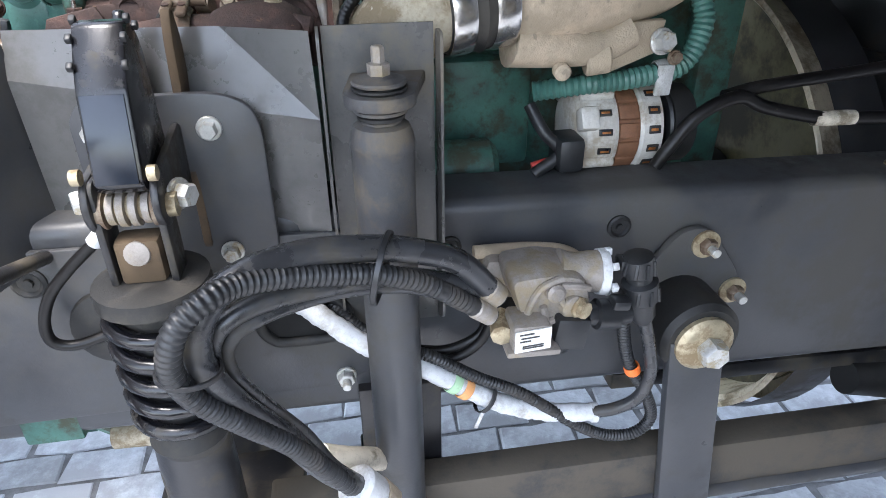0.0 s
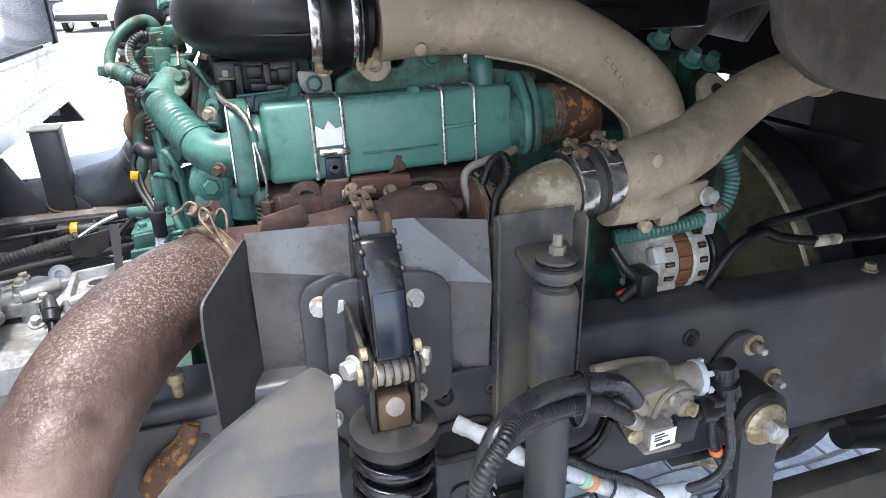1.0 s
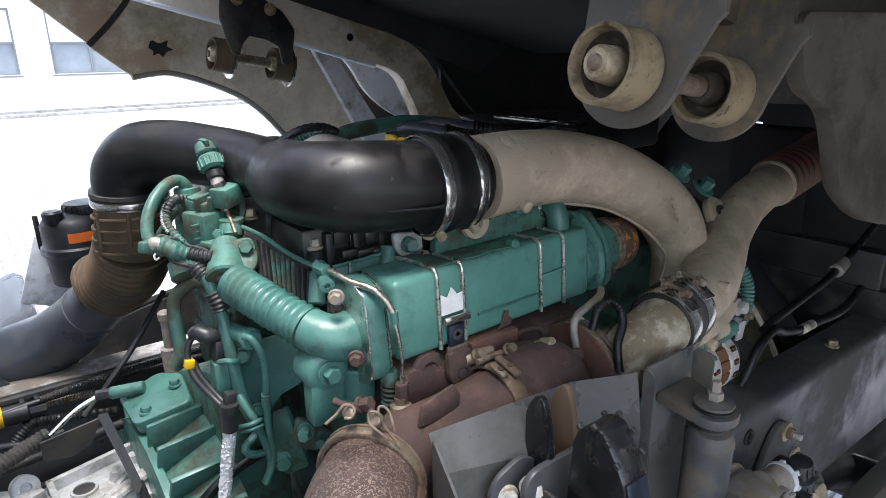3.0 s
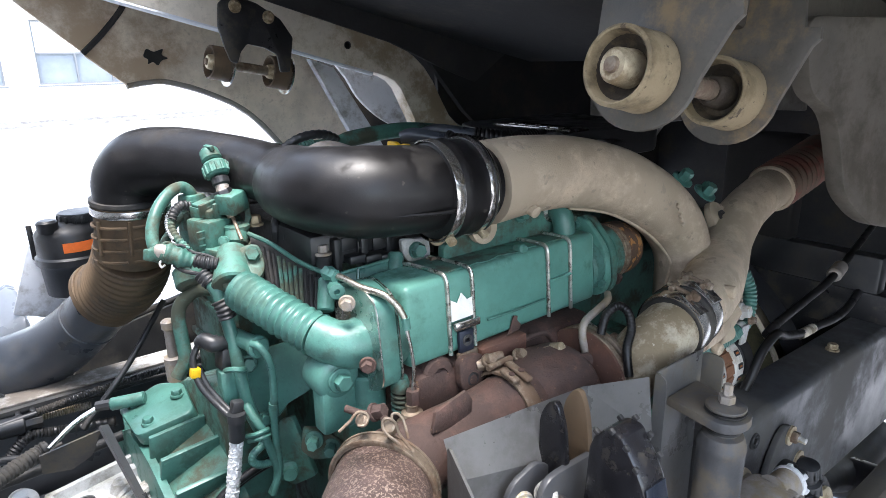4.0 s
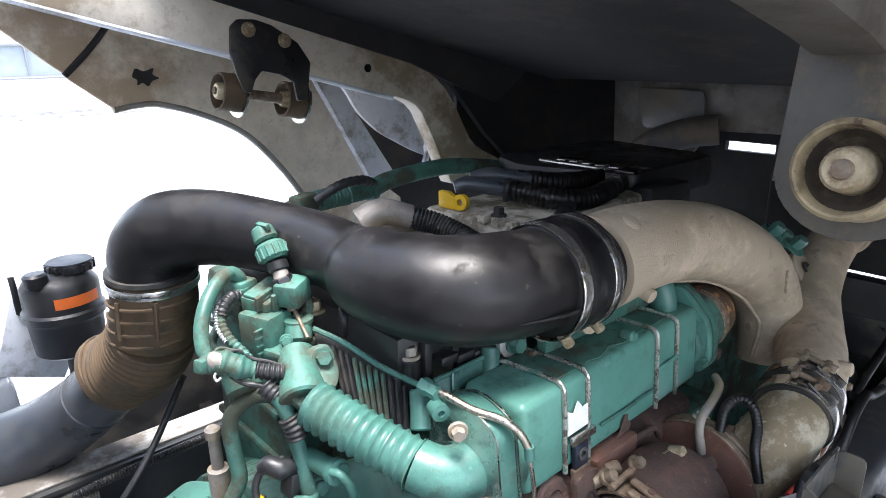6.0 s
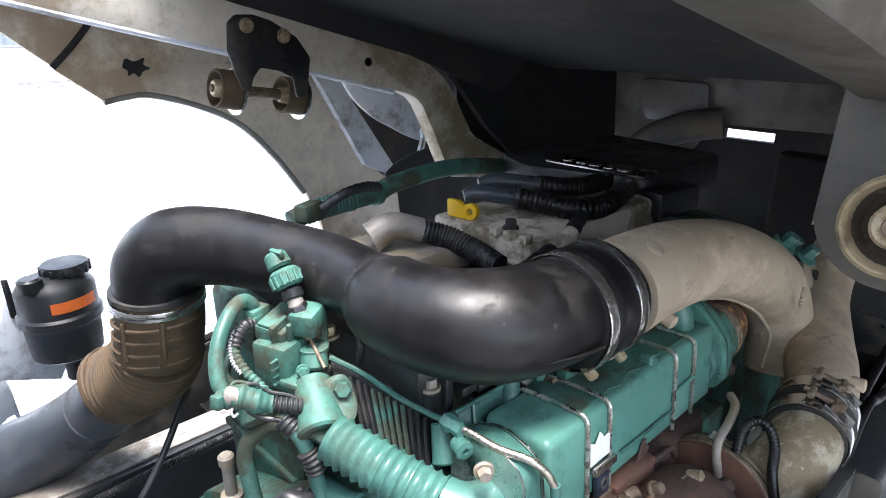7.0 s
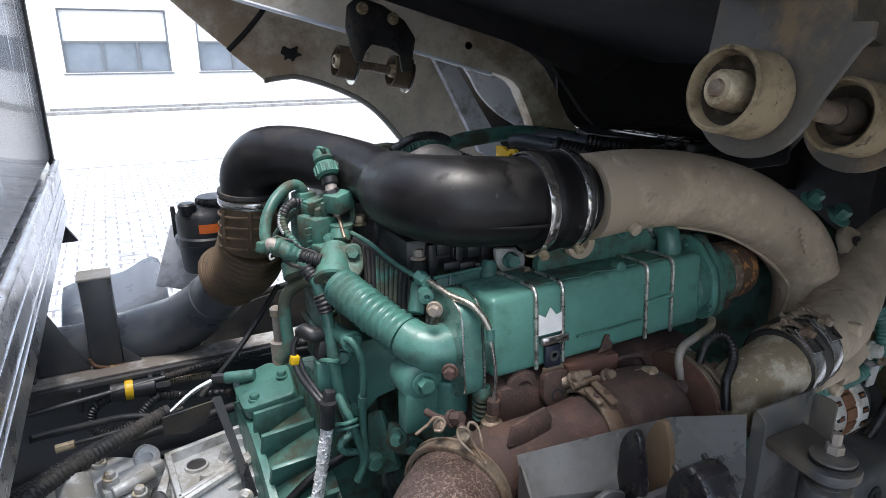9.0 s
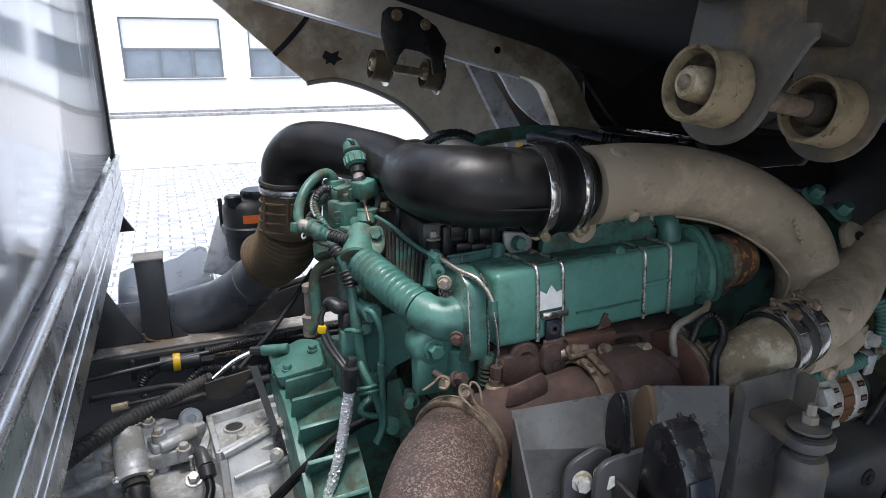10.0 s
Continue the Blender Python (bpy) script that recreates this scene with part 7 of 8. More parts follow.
part("thin_wire", tube([(-0.224, 0.274, 1.317), (-0.215, 0.276, 1.321), (-0.202, 0.27, 1.316), (-0.19, 0.258, 1.312)], 0.0022, 8, 8), GREEN_DIRTY, loom)
part("thin_wire", tube([(-0.214, 0.257, 1.294), (-0.205, 0.246, 1.286), (-0.191, 0.233, 1.282), (-0.183, 0.224, 1.276)], 0.003, 8, 8), PLASTIC, loom)
part("rear_hose", tube([(-0.163, 0.275, 1.242), (-0.179, 0.288, 1.24), (-0.199, 0.298, 1.225), (-0.208, 0.297, 1.205), (-0.21, 0.286, 1.173), (-0.212, 0.277, 1.145), (-0.226, 0.278, 1.121)], 0.0098, 14, 10), GREEN_DIRTY, loom)
part("breather", lathe((-0.212, 0.346, 1.185), (0.02, 0.02, -1), [(0, 0.007), (0.003, 0.010), (0.014, 0.010), (0.016, 0.0075), (0.06, 0.008), (0.062, 0.014), (0.10, 0.014)], 18), ALLOY_DARK, loom, "dusty grey breather post")
part("tail", tube([(-0.184, 0.232, 1.277), (-0.177, 0.218, 1.264), (-0.172, 0.21, 1.242), (-0.169, 0.205, 1.216), (-0.167, 0.199, 1.188), (-0.166, 0.193, 1.158), (-0.165, 0.19, 1.136), (-0.163, 0.187, 1.109), (-0.158, 0.187, 1.08), (-0.149, 0.187, 1.052)], 0.0092, 14, 12), GREEN, loom)
part("black_sleeve", tube([(-0.186, 0.234, 1.281), (-0.183, 0.228, 1.275), (-0.179, 0.222, 1.269)], 0.0112, 14, 14, wave=ribs(0.006, 0.07)), PLASTIC, loom)
part("black_sleeve", tube([(-0.175, 0.207, 1.248), (-0.172, 0.202, 1.236), (-0.17, 0.199, 1.223)], 0.0118, 14, 20, wave=ribs(0.006, 0.07)), PLASTIC, loom)
part("hose", tube([(-0.159, 0.15, 1.199), (-0.154, 0.138, 1.198), (-0.146, 0.134, 1.181), (-0.141, 0.136, 1.157), (-0.14, 0.14, 1.125), (-0.139, 0.15, 1.086), (-0.136, 0.16, 1.04), (-0.132, 0.165, 1.003), (-0.134, 0.168, 0.977), (-0.145, 0.17, 0.947)], 0.0052, 14, 10), GREEN, loom)
part("hose_hub", lathe((-0.15, 0.163, 1.19), (0.15, -1, 0.05), [(-0.05, 0.012), (0.0, 0.012), (0.002, 0.0155), (0.010, 0.0155), (0.012, 0.012), (0.016, 0.0115)], 18), GREEN, loom)
part("hose_sleeve", tube([(-0.14, 0.145, 1.107), (-0.14, 0.147, 1.098), (-0.139, 0.15, 1.086)], 0.0068, 14, 6), GREEN, loom)
part("lower_plug", lathe((-0.115, 0.175, 0.971), (-0.3, -1, 0.1), [(-0.02, 0.016), (0.004, 0.016), (0.006, 0.011), (0.014, 0.010)], 18), GREEN, loom)
part("curl", tube([(-0.15, 0.168, 1.05), (-0.156, 0.165, 1.036), (-0.168, 0.165, 1.028), (-0.171, 0.166, 1.017), (-0.16, 0.168, 1.005), (-0.142, 0.172, 0.999)], 0.0056, 12, 14, wave=ribs(0.004, 0.06)), GREEN, loom)
part("tie", tube([(-0.174, 0.168, 1.057), (-0.167, 0.15, 1.066), (-0.153, 0.15, 1.067), (-0.144, 0.165, 1.058)], 0.0034, 8, 5), GREEN, loom)
part("tie", tube([(-0.172, 0.168, 1.048), (-0.166, 0.15, 1.058), (-0.151, 0.15, 1.058), (-0.143, 0.165, 1.049)], 0.0034, 8, 5), GREEN, loom)
part("tie", tube([(-0.185, 0.2, 1.148), (-0.179, 0.178, 1.157), (-0.169, 0.176, 1.154), (-0.154, 0.195, 1.145)], 0.0042, 8, 5), GREEN, loom)
part("branch", tube([(-0.165, 0.182, 1.097), (-0.162, 0.168, 1.083), (-0.155, 0.16, 1.064), (-0.146, 0.162, 1.032), (-0.136, 0.168, 0.995), (-0.136, 0.172, 0.967), (-0.145, 0.175, 0.946)], 0.0060, 12, 8), GREEN, loom)

foil = thing("sensor_lead", "sensor lead wrapped in crinkled silver foil", "cable", (-0.2, 0.17, 0.85))
foil_bm = tube([(-0.189, 0.165, 1.060), (-0.199, 0.168, 1.0), (-0.214, 0.165, 0.935), (-0.240, 0.160, 0.862), (-0.27, 0.15, 0.79)], 0.0088, 24, 30)
crumple = random.Random(8)
for v_ in foil_bm.verts:
    v_.co += Vector((crumple.uniform(-1, 1), crumple.uniform(-1, 1), crumple.uniform(-1, 1))) * 0.0013
part("foil_sleeve", foil_bm, FOIL, foil, "crinkled silver foil sleeve", 20)
part("plug", cyl((-0.188, 0.160, 1.094), (-0.189, 0.165, 1.058), 0.0108, edge=0.003), PLASTIC, foil)
part("plug_collar", cyl((-0.187, 0.160, 1.102), (-0.188, 0.160, 1.090), 0.0125, seg=10), PLASTIC, foil)
part("plug_latch", box((-0.184, 0.166, 1.105), (0.016, 0.014, 0.024), (0, 12, 0), 0.003), PLASTIC, foil)
part("lead", tube([(-0.190, 0.160, 1.092), (-0.200, 0.185, 1.105), (-0.213, 0.205, 1.128), (-0.217, 0.218, 1.149), (-0.215, 0.222, 1.172), (-0.202, 0.222, 1.188), (-0.180, 0.22, 1.190)], 0.0046, 12), PLASTIC, foil)
part("lead", tube([(-0.184, 0.160, 1.092), (-0.194, 0.185, 1.106), (-0.206, 0.207, 1.130), (-0.210, 0.221, 1.152)], 0.0040, 12), PLASTIC, foil)
part("tag", box((-0.217, 0.217, 1.150), (0.012, 0.012, 0.013), (0, 12, 0), 0.001), YELLOW, foil, "yellow cable tag")
part("lead_plug", tube([(-0.207, 0.222, 1.188), (-0.2, 0.215, 1.193), (-0.192, 0.205, 1.189), (-0.18, 0.205, 1.187), (-0.167, 0.21, 1.183)], [0.008, 0.011, 0.012, 0.010, 0.012], 12, 6), PLASTIC, foil)
part("lead_block", box((-0.179, 0.205, 1.165), (0.020, 0.022, 0.030), (0, 10, 10), 0.004), PLASTIC, foil)
cable("battery_lead", "thick black cable running past the clutch housing", [(-0.36, 0.20, 0.835), (-0.305, 0.20, 0.879), (-0.256, 0.20, 0.920), (-0.202, 0.20, 0.960), (-0.150, 0.20, 0.980), (-0.09, 0.20, 0.985)], 0.0065, RUBBER)
cable("battery_lead", "second black cable running past the clutch housing", [(-0.36, 0.212, 0.82), (-0.305, 0.212, 0.862), (-0.256, 0.212, 0.905), (-0.202, 0.212, 0.945), (-0.150, 0.212, 0.966), (-0.09, 0.212, 0.972)], 0.006, RUBBER)

mnt = thing("pipe_mount", "green painted mounting bracket with a large bolt", "bracket", (-0.09, 0.06, 1.10))
part("eye", lathe((-0.094, 0.080, 1.170), (0, -1, 0), [(0, 0.030), (0.038, 0.030), (0.042, 0.027), (0.044, 0.020)], 26), GREEN, mnt)
part("bolt", hexbolt((-0.094, 0.037, 1.170), (0, -1, 0), 0.020, 0.012, 0.017), GREEN, mnt)
part("leg", box((-0.095, 0.052, 1.132), (0.05, 0.03, 0.07), edge=0.006), GREEN, mnt)
part("web", plate([(-0.172, 0.214, 1.149), (-0.152, 0.21, 1.154), (-0.122, 0.2, 1.164), (-0.093, 0.17, 1.178), (-0.08, 0.14, 1.154), (-0.079, 0.115, 1.132), (-0.095, 0.14, 1.108), (-0.11, 0.165, 1.087), (-0.119, 0.185, 1.057), (-0.138, 0.2, 1.064), (-0.149, 0.208, 1.093), (-0.177, 0.214, 1.101)], 0.008, 0.0015, rounded=0.005), GREEN, mnt)
part("lug", plate([(-0.192, 0.2, 1.15), (-0.178, 0.2, 1.15), (-0.168, 0.2, 1.136), (-0.167, 0.2, 1.101), (-0.183, 0.2, 1.095), (-0.192, 0.2, 1.105)], 0.022, 0.003), GREEN, mnt)
part("web_bolt", hexbolt((-0.151, 0.195, 1.151), (-0.2, -1, 0.1), 0.017, 0.007, 0.01275), GREEN, mnt)
part("web_bolt", hexbolt((-0.137, 0.19, 1.061), (-0.2, -1, 0.1), 0.015, 0.007, 0.01125), GREEN, mnt)
part("web_bolt", hexbolt((-0.103, 0.105, 1.054), (-0.6, -0.8, 0.1), 0.015, 0.018, 0.013), GREEN, mnt)
part("web_bolt", hexbolt((-0.078, 0.105, 1.033), (-0.6, -0.8, 0.1), 0.015, 0.018, 0.013), GREEN, mnt)
part("foot_plate", plate([(-0.109, 0.125, 1.067), (-0.083, 0.11, 1.06), (-0.062, 0.1, 1.036), (-0.072, 0.1, 1.016), (-0.1, 0.12, 1.014), (-0.113, 0.13, 1.03)], 0.008, 0.0015, rounded=0.006), GREEN_DIRTY, mnt)
part("gusset", plate([(-0.113, 0.195, 1.046), (-0.102, 0.17, 1.062), (-0.099, 0.15, 1.03), (-0.081, 0.15, 0.963), (-0.111, 0.17, 0.948), (-0.12, 0.19, 0.967)], 0.010, 0.002, rounded=0.006), GREEN_DIRTY, mnt)
part("stub", cyl((-0.050, 0.045, 1.115), (-0.050, 0.045, 1.165), 0.024, edge=0.003), GREEN, mnt)
for p, m in (((-0.079, 0.033, 1.271), ALLOY_DARK), ((-0.077, -0.005, 1.202), RUST)):
    part("flange_bolt", hexbolt(p, (-0.6, -0.8, 0), 0.013, 0.009, 0.0105), m, mnt)

oil = thing("oil_feed_line", "braided steel oil feed line to the turbocharger", "pipe", (-0.03, 0.0, 1.15))
part("union", hexbolt((-0.070, 0.086, 1.293), (0.1, -1, 0), 0.013, 0.012), GREEN, oil)
part("braid", tube([(-0.07, 0.082, 1.293), (-0.066, 0.062, 1.292), (-0.06, 0.032, 1.287), (-0.046, 0.002, 1.282), (-0.035, -0.011, 1.268), (-0.029, -0.018, 1.251)], 0.0044, 12, 10), BRAID, oil)
part("tube", tube([(-0.029, -0.017, 1.252), (-0.028, -0.019, 1.237), (-0.023, -0.02, 1.21), (-0.02, -0.02, 1.18), (-0.022, -0.019, 1.154)], 0.0024, 10), STEEL, oil)
part("ferrule", cyl((-0.029, -0.018, 1.254), (-0.028, -0.019, 1.239), 0.0055, seg=12), GREEN, oil)
part("fitting", lathe((-0.07, 0.097, 1.292), (-0.05, -1, -0.02), [(0, 0.010), (0.010, 0.010), (0.013, 0.0075), (0.026, 0.0075)], 6), GREEN, oil)
part("bracket_eye", lathe((-0.076, 0.064, 1.277), (-0.3, -1, 0), [(-0.012, 0.010), (0.004, 0.010), (0.005, 0.004), (0, 0.003)], 14), GREEN, oil)
part("nut", hexbolt((-0.022, -0.019, 1.154), (0, 0, -1), 0.016, 0.024), RUST, oil)
part("adapter", lathe((-0.025, -0.02, 1.135), (-0.02, -0.05, -1), [(0, 0.0085), (0.008, 0.0085), (0.010, 0.014), (0.018, 0.015), (0.024, 0.021), (0.03, 0.021)], 18), TARNISH, oil)
part("flange", plate([(-0.052, -0.02, 1.115), (-0.031, -0.022, 1.117), (-0.013, -0.04, 1.11), (-0.012, -0.052, 1.107), (-0.042, -0.044, 1.109)], 0.008, 0.002, rounded=0.008), TARNISH, oil)
part("spring_coil", tube([(Vector((-0.028, 0.002, 1.152)) + Vector((0.0095 * math.cos(a), 0.0095 * math.sin(a), -0.0011 * a))) for a in (0.6 * i for i in range(50))], 0.0024, 8, 2), GREEN_DIRTY, oil)
part("spring_head", lathe((-0.028, 0.002, 1.15), (0.1, -0.2, 1), [(0, 0.012), (0.010, 0.012), (0.018, 0.008)], 14), GREEN_DIRTY, oil)
cable("drain_pipe", "dusty bent steel pipe beside the turbocharger", [(0.345, -0.035, 1.197), (0.325, -0.05, 1.196), (0.29, -0.058, 1.191), (0.262, -0.060, 1.182), (0.254, -0.062, 1.165), (0.258, -0.066, 1.135), (0.268, -0.07, 1.09)], 0.0058, ALLOY_DARK, "pipe")
cable("sensor_lead", "black corrugated lead curled above the heat shield", [(0.276, -0.078, 1.163), (0.288, -0.077, 1.19), (0.3, -0.087, 1.204), (0.303, -0.103, 1.199), (0.297, -0.115, 1.178), (0.278, -0.123, 1.154), (0.269, -0.136, 1.12)], 0.0064, RUBBER, "cable", 0.05)
for lx, ln_ in ((0.090, 0.030), (0.107, 0.044)):
    cl_a = 0.22
    lc = Vector((lx, -0.064, 1.096)) + Vector((0, -math.sin(cl_a), math.cos(cl_a))) * 0.0655
    lug = part("clamp_lug", box(lc, (0.0115, ln_, 0.007), (math.degrees(cl_a), 0, 0), 0.003, steps=3), TARNISH, turbo)
    part("lug_eye", lathe(lc + Vector((0, -0.004, 0.0032)), (0, -math.sin(cl_a), math.cos(cl_a)), [(0, 0.0042), (0.0012, 0.0042), (0.0012, 0.002)], 14), RUST, lug)
part("clamp_bolt", cyl((0.082, -0.046, 1.160), (0.126, -0.044, 1.160), 0.0045, seg=10), TARNISH, turbo)
for nx in (0.094, 0.122):
    part("manifold_nut", lathe((nx, -0.022, 1.153), (0.9, -0.4, 0.1), [(-0.010, 0.0085), (0.004, 0.0095), (0.008, 0.0085), (0.008, 0.003)], 16), TARNISH, turbo)
part("manifold_rod", cyl((0.070, -0.004, 1.158), (0.128, -0.020, 1.151), 0.0062, seg=12), RUST, turbo)
part("barrel_stub", cyl((0.212, -0.082, 1.142), (0.243, -0.086, 1.136), 0.0105, seg=16, edge=0.003), RUST, turbo)
for rx_ in (0.279, 0.290):
    part("clamp_rod", cyl((rx_, -0.040, 1.168), (rx_ + 0.014, -0.084, 1.146), 0.0026, seg=8), STEEL, turbo)
part("clamp_trunnion", cyl((0.286, -0.082, 1.150), (0.312, -0.078, 1.150), 0.006, seg=14, edge=0.001), TARNISH, turbo)
part("clamp_trunnion", cyl((0.290, -0.104, 1.136), (0.314, -0.100, 1.136), 0.006, seg=14, edge=0.001), TARNISH, turbo)
part("clamp_nut", hexbolt((0.300, -0.104, 1.138), (0, -0.75, -0.6), 0.012, 0.012, 0.009), STEEL, turbo)
part("outlet_flange", lathe((0.258, -0.058, 1.085), (1, 0, 0), [(0, 0.05), (0.003, 0.080), (0.010, 0.080), (0.013, 0.06)], 40), RUST_RED, turbo)
for k in range(2):
    part("v_clamp", band((0.270 + 0.014 * k, -0.058, 1.085), (1, 0, 0), 0.0765, 0.009, 0.003, 40), TARNISH, turbo)
part("clamp_bolt", cyl((0.274, -0.077, 1.161), (0.271, -0.103, 1.14), 0.0045, seg=10), TARNISH, turbo)
part("housing_boss", lathe((0.201, -0.066, 1.158), (0.2, -0.9, 0.4), [(-0.012, 0.011), (0.004, 0.010), (0.006, 0.006)], 14), ALLOY_CRUST, turbo)

# alternator details and lines at the front
part("belt", lathe(A0 + aa * 0.132, aa, [(0, 0.053), (0.028, 0.053)], 26), RUBBER_MATT, alt)
part("bracket_boss", cyl((0.555, -0.108, 1.090), (0.585, -0.112, 1.094), 0.020, edge=0.003), ALLOY, lower)
part("bracket_boss", cyl((0.52, -0.125, 1.085), (0.52, -0.140, 1.083), 0.010, edge=0.002), ALLOY, lower)
part("bracket_web", plate([(0.585, -0.10, 1.07), (0.65, -0.09, 1.09), (0.66, -0.09, 1.13), (0.60, -0.10, 1.13)], 0.012, 0.003), ALLOY, lower)
part("clip_bolt", hexbolt((0.668, -0.112, 1.088), (0.1, -1, 0.2), 0.012, 0.008, 0.009), TARNISH, lower)
part("clip_band", band((0.662, -0.097, 1.068), (1, 0, 0.15), 0.0128, 0.016, 0.0012, 18), ALLOY_CLEAN, lower)
part("terminal_block", box((0.545, -0.105, 0.975), (0.035, 0.05, 0.045), (0, 0, 0), 0.008), PLASTIC, alt)
cable("alternator_conduit", "green overpainted corrugated conduit above the alternator", [(0.505, -0.075, 1.045), (0.56, -0.092, 1.055), (0.63, -0.098, 1.062), (0.69, -0.095, 1.075), (0.715, -0.085, 1.12), (0.71, -0.07, 1.16)], 0.0125, GREEN, "conduit", 0.08)
cable("alternator_lead", "black leads at the back of the alternator", [(0.50, -0.08, 1.03), (0.515, -0.10, 1.0), (0.535, -0.11, 0.975), (0.50, -0.115, 0.95)], 0.008, PLASTIC)
cable("alternator_lead", "red cable end under the alternator", [(0.50, -0.105, 0.957), (0.52, -0.105, 0.962), (0.545, -0.10, 0.965)], 0.005, mat("red_cable", (0.40, 0.04, 0.03), 0.5, 0, 0.1, 40, None))
cable("coolant_line", "black rubber line crossing before the fan shroud", [(1.5, -0.05, 0.995), (1.10, -0.125, 0.998), (0.95, -0.125, 1.000), (0.883, -0.125, 1.004), (0.80, -0.125, 1.022), (0.757, -0.125, 1.038), (0.708, -0.125, 1.018), (0.674, -0.125, 0.975), (0.662, -0.122, 0.952)], 0.0088, RUBBER, "hose")
cable("coolant_line", "second black line beside the fan shroud", [(0.745, -0.112, 1.036), (0.80, -0.108, 1.045), (0.95, -0.10, 1.056), (1.10, -0.09, 1.070), (1.5, -0.03, 1.11)], 0.0085, RUBBER, "hose")
solid("line_fitting", cyl((1.10, -0.090, 1.070), (1.16, -0.081, 1.076), 0.016, edge=0.003), ALLOY_DARK, "dusty metal fitting on the black line", "fitting")
solid("line_label", band((0.90, -0.125, 1.0025), (1, 0, -0.03), 0.0090, 0.06, 0.0006, 18), CREAM, "cream paper label round a black line", "label")
part("block_bracket", box((0.46, 0.07, 0.98), (0.16, 0.06, 0.16), edge=0.01), GREEN_DIRTY, engine)
part("starter", lathe((0.36, -0.03, 0.93), (1, 0, 0), [(0, 0.03), (0.004, 0.04), (0.10, 0.04), (0.11, 0.03)], 22), GREEN_DIRTY, engine)
part("front_cover", plate([(0.83, 0.05, 0.75), (0.83, 0.05, 1.20), (0.83, 0.20, 1.29), (0.83, 0.55, 1.29), (0.83, 0.60, 0.75)], 0.06, 0.01, rounded=0.05), GREEN_DIRTY, engine)
for p in ((0.62, 0.02, 1.335), (0.67, 0.0, 1.305), (0.75, 0.05, 1.29)):
    part("front_bolt", hexbolt(p, (0, -0.6, 0.8), 0.020, 0.02, 0.02), GREEN, engine)
part("fan_hub", lathe((0.98, 0.37, 0.66), (1, 0, 0), [(0, 0.06), (0.05, 0.06), (0.055, 0.10), (0.10, 0.10), (0.11, 0.05)], 30), FRAME_DARK, shroud)

# ---------------------------------------------------------------- air valve, hoses and stays on the near rail
av = thing("air_valve", "dusty alloy brake air valve bolted to the frame rail", "valve", (0.48, -0.22, 0.85))
part("back_block", box((0.470, -0.205, 0.862), (0.115, 0.040, 0.055), (0, 5, 0), 0.010), ALLOY_DARK, av)
part("arch_flange", tube([(0.405, -0.200, 0.893), (0.443, -0.200, 0.893), (0.477, -0.200, 0.891), (0.512, -0.200, 0.885), (0.533, -0.200, 0.873), (0.540, -0.200, 0.856), (0.528, -0.200, 0.838)], 0.0085, 10, 6), ALLOY, av, "dusty arched flange")
part("body", plate([(0.424, -0.262, 0.910), (0.467, -0.262, 0.914), (0.507, -0.262, 0.906), (0.516, -0.262, 0.878), (0.520, -0.262, 0.852), (0.488, -0.262, 0.838), (0.456, -0.262, 0.838), (0.436, -0.262, 0.865)], 0.072, 0.008, rounded=0.012), ALLOY_DARK, av)
part("nose", lathe((0.488, -0.262, 0.896), (1, -0.1, -0.06), [(0, 0.026), (0.012, 0.022), (0.020, 0.0215), (0.034, 0.0235), (0.044, 0.0240), (0.046, 0.020)], 24), ALLOY_DARK, av)
part("nose_cap", lathe((0.532, -0.266, 0.893), (1, -0.1, -0.06), [(0, 0.0265), (0.006, 0.0275), (0.010, 0.0265), (0.012, 0.018)], 12), WHITE_TAPE, av, "white plastic collar")
for k in range(6):
    a = 2 * math.pi * k / 6 + 0.3
    part("collar_tooth", box((0.545, -0.267 + 0.024 * math.cos(a), 0.892 + 0.024 * math.sin(a)), (0.007, 0.008, 0.008), (math.degrees(a), 0, 0), 0.001), WHITE_TAPE, av)
part("knob", lathe((0.472, -0.292, 0.893), (0.05, -1, 0.15), [(0, 0.012), (0.008, 0.0105), (0.014, 0.0105), (0.017, 0.007)], 16), ALLOY_DARK, av)
for pts_ in ([(0.444, -0.299, 0.868), (0.448, -0.301, 0.885), (0.456, -0.301, 0.900), (0.466, -0.301, 0.907), (0.480, -0.299, 0.910)], [(0.466, -0.300, 0.845), (0.464, -0.301, 0.862), (0.460, -0.301, 0.878)], [(0.480, -0.300, 0.885), (0.488, -0.301, 0.868), (0.492, -0.300, 0.850)], [(0.478, -0.300, 0.902), (0.498, -0.299, 0.898), (0.512, -0.297, 0.893)], [(0.450, -0.300, 0.860), (0.460, -0.301, 0.856), (0.474, -0.300, 0.858)]):
    part("casting_rib", tube(pts_, 0.0042, 8, 5), ALLOY_DARK, av)
part("boss", lathe((0.492, -0.292, 0.872), (0.3, -1, 0), [(0, 0.015), (0.010, 0.014), (0.013, 0.010)], 16), ALLOY_DARK, av)
part("union", lathe((0.500, -0.300, 0.872), (0.5, -1, 0.05), [(-0.010, 0.0125), (0.004, 0.0125), (0.006, 0.010), (0.012, 0.010), (0.013, 0.006)], 8), ZINC_YELLOW, av)
part("union", lathe((0.415, -0.302, 0.850), (-0.2, -1, 0), [(-0.03, 0.0125), (0.006, 0.0125), (0.008, 0.009)], 8), ZINC_YELLOW, av)
part("front_block", box((0.443, -0.302, 0.853), (0.042, 0.043, 0.033), (0, 2, 0), 0.005), ALLOY_DARK, av)
part("base_lip", box((0.446, -0.304, 0.834), (0.060, 0.044, 0.008), (0, 2, 0), 0.003), ALLOY_DARK, av)
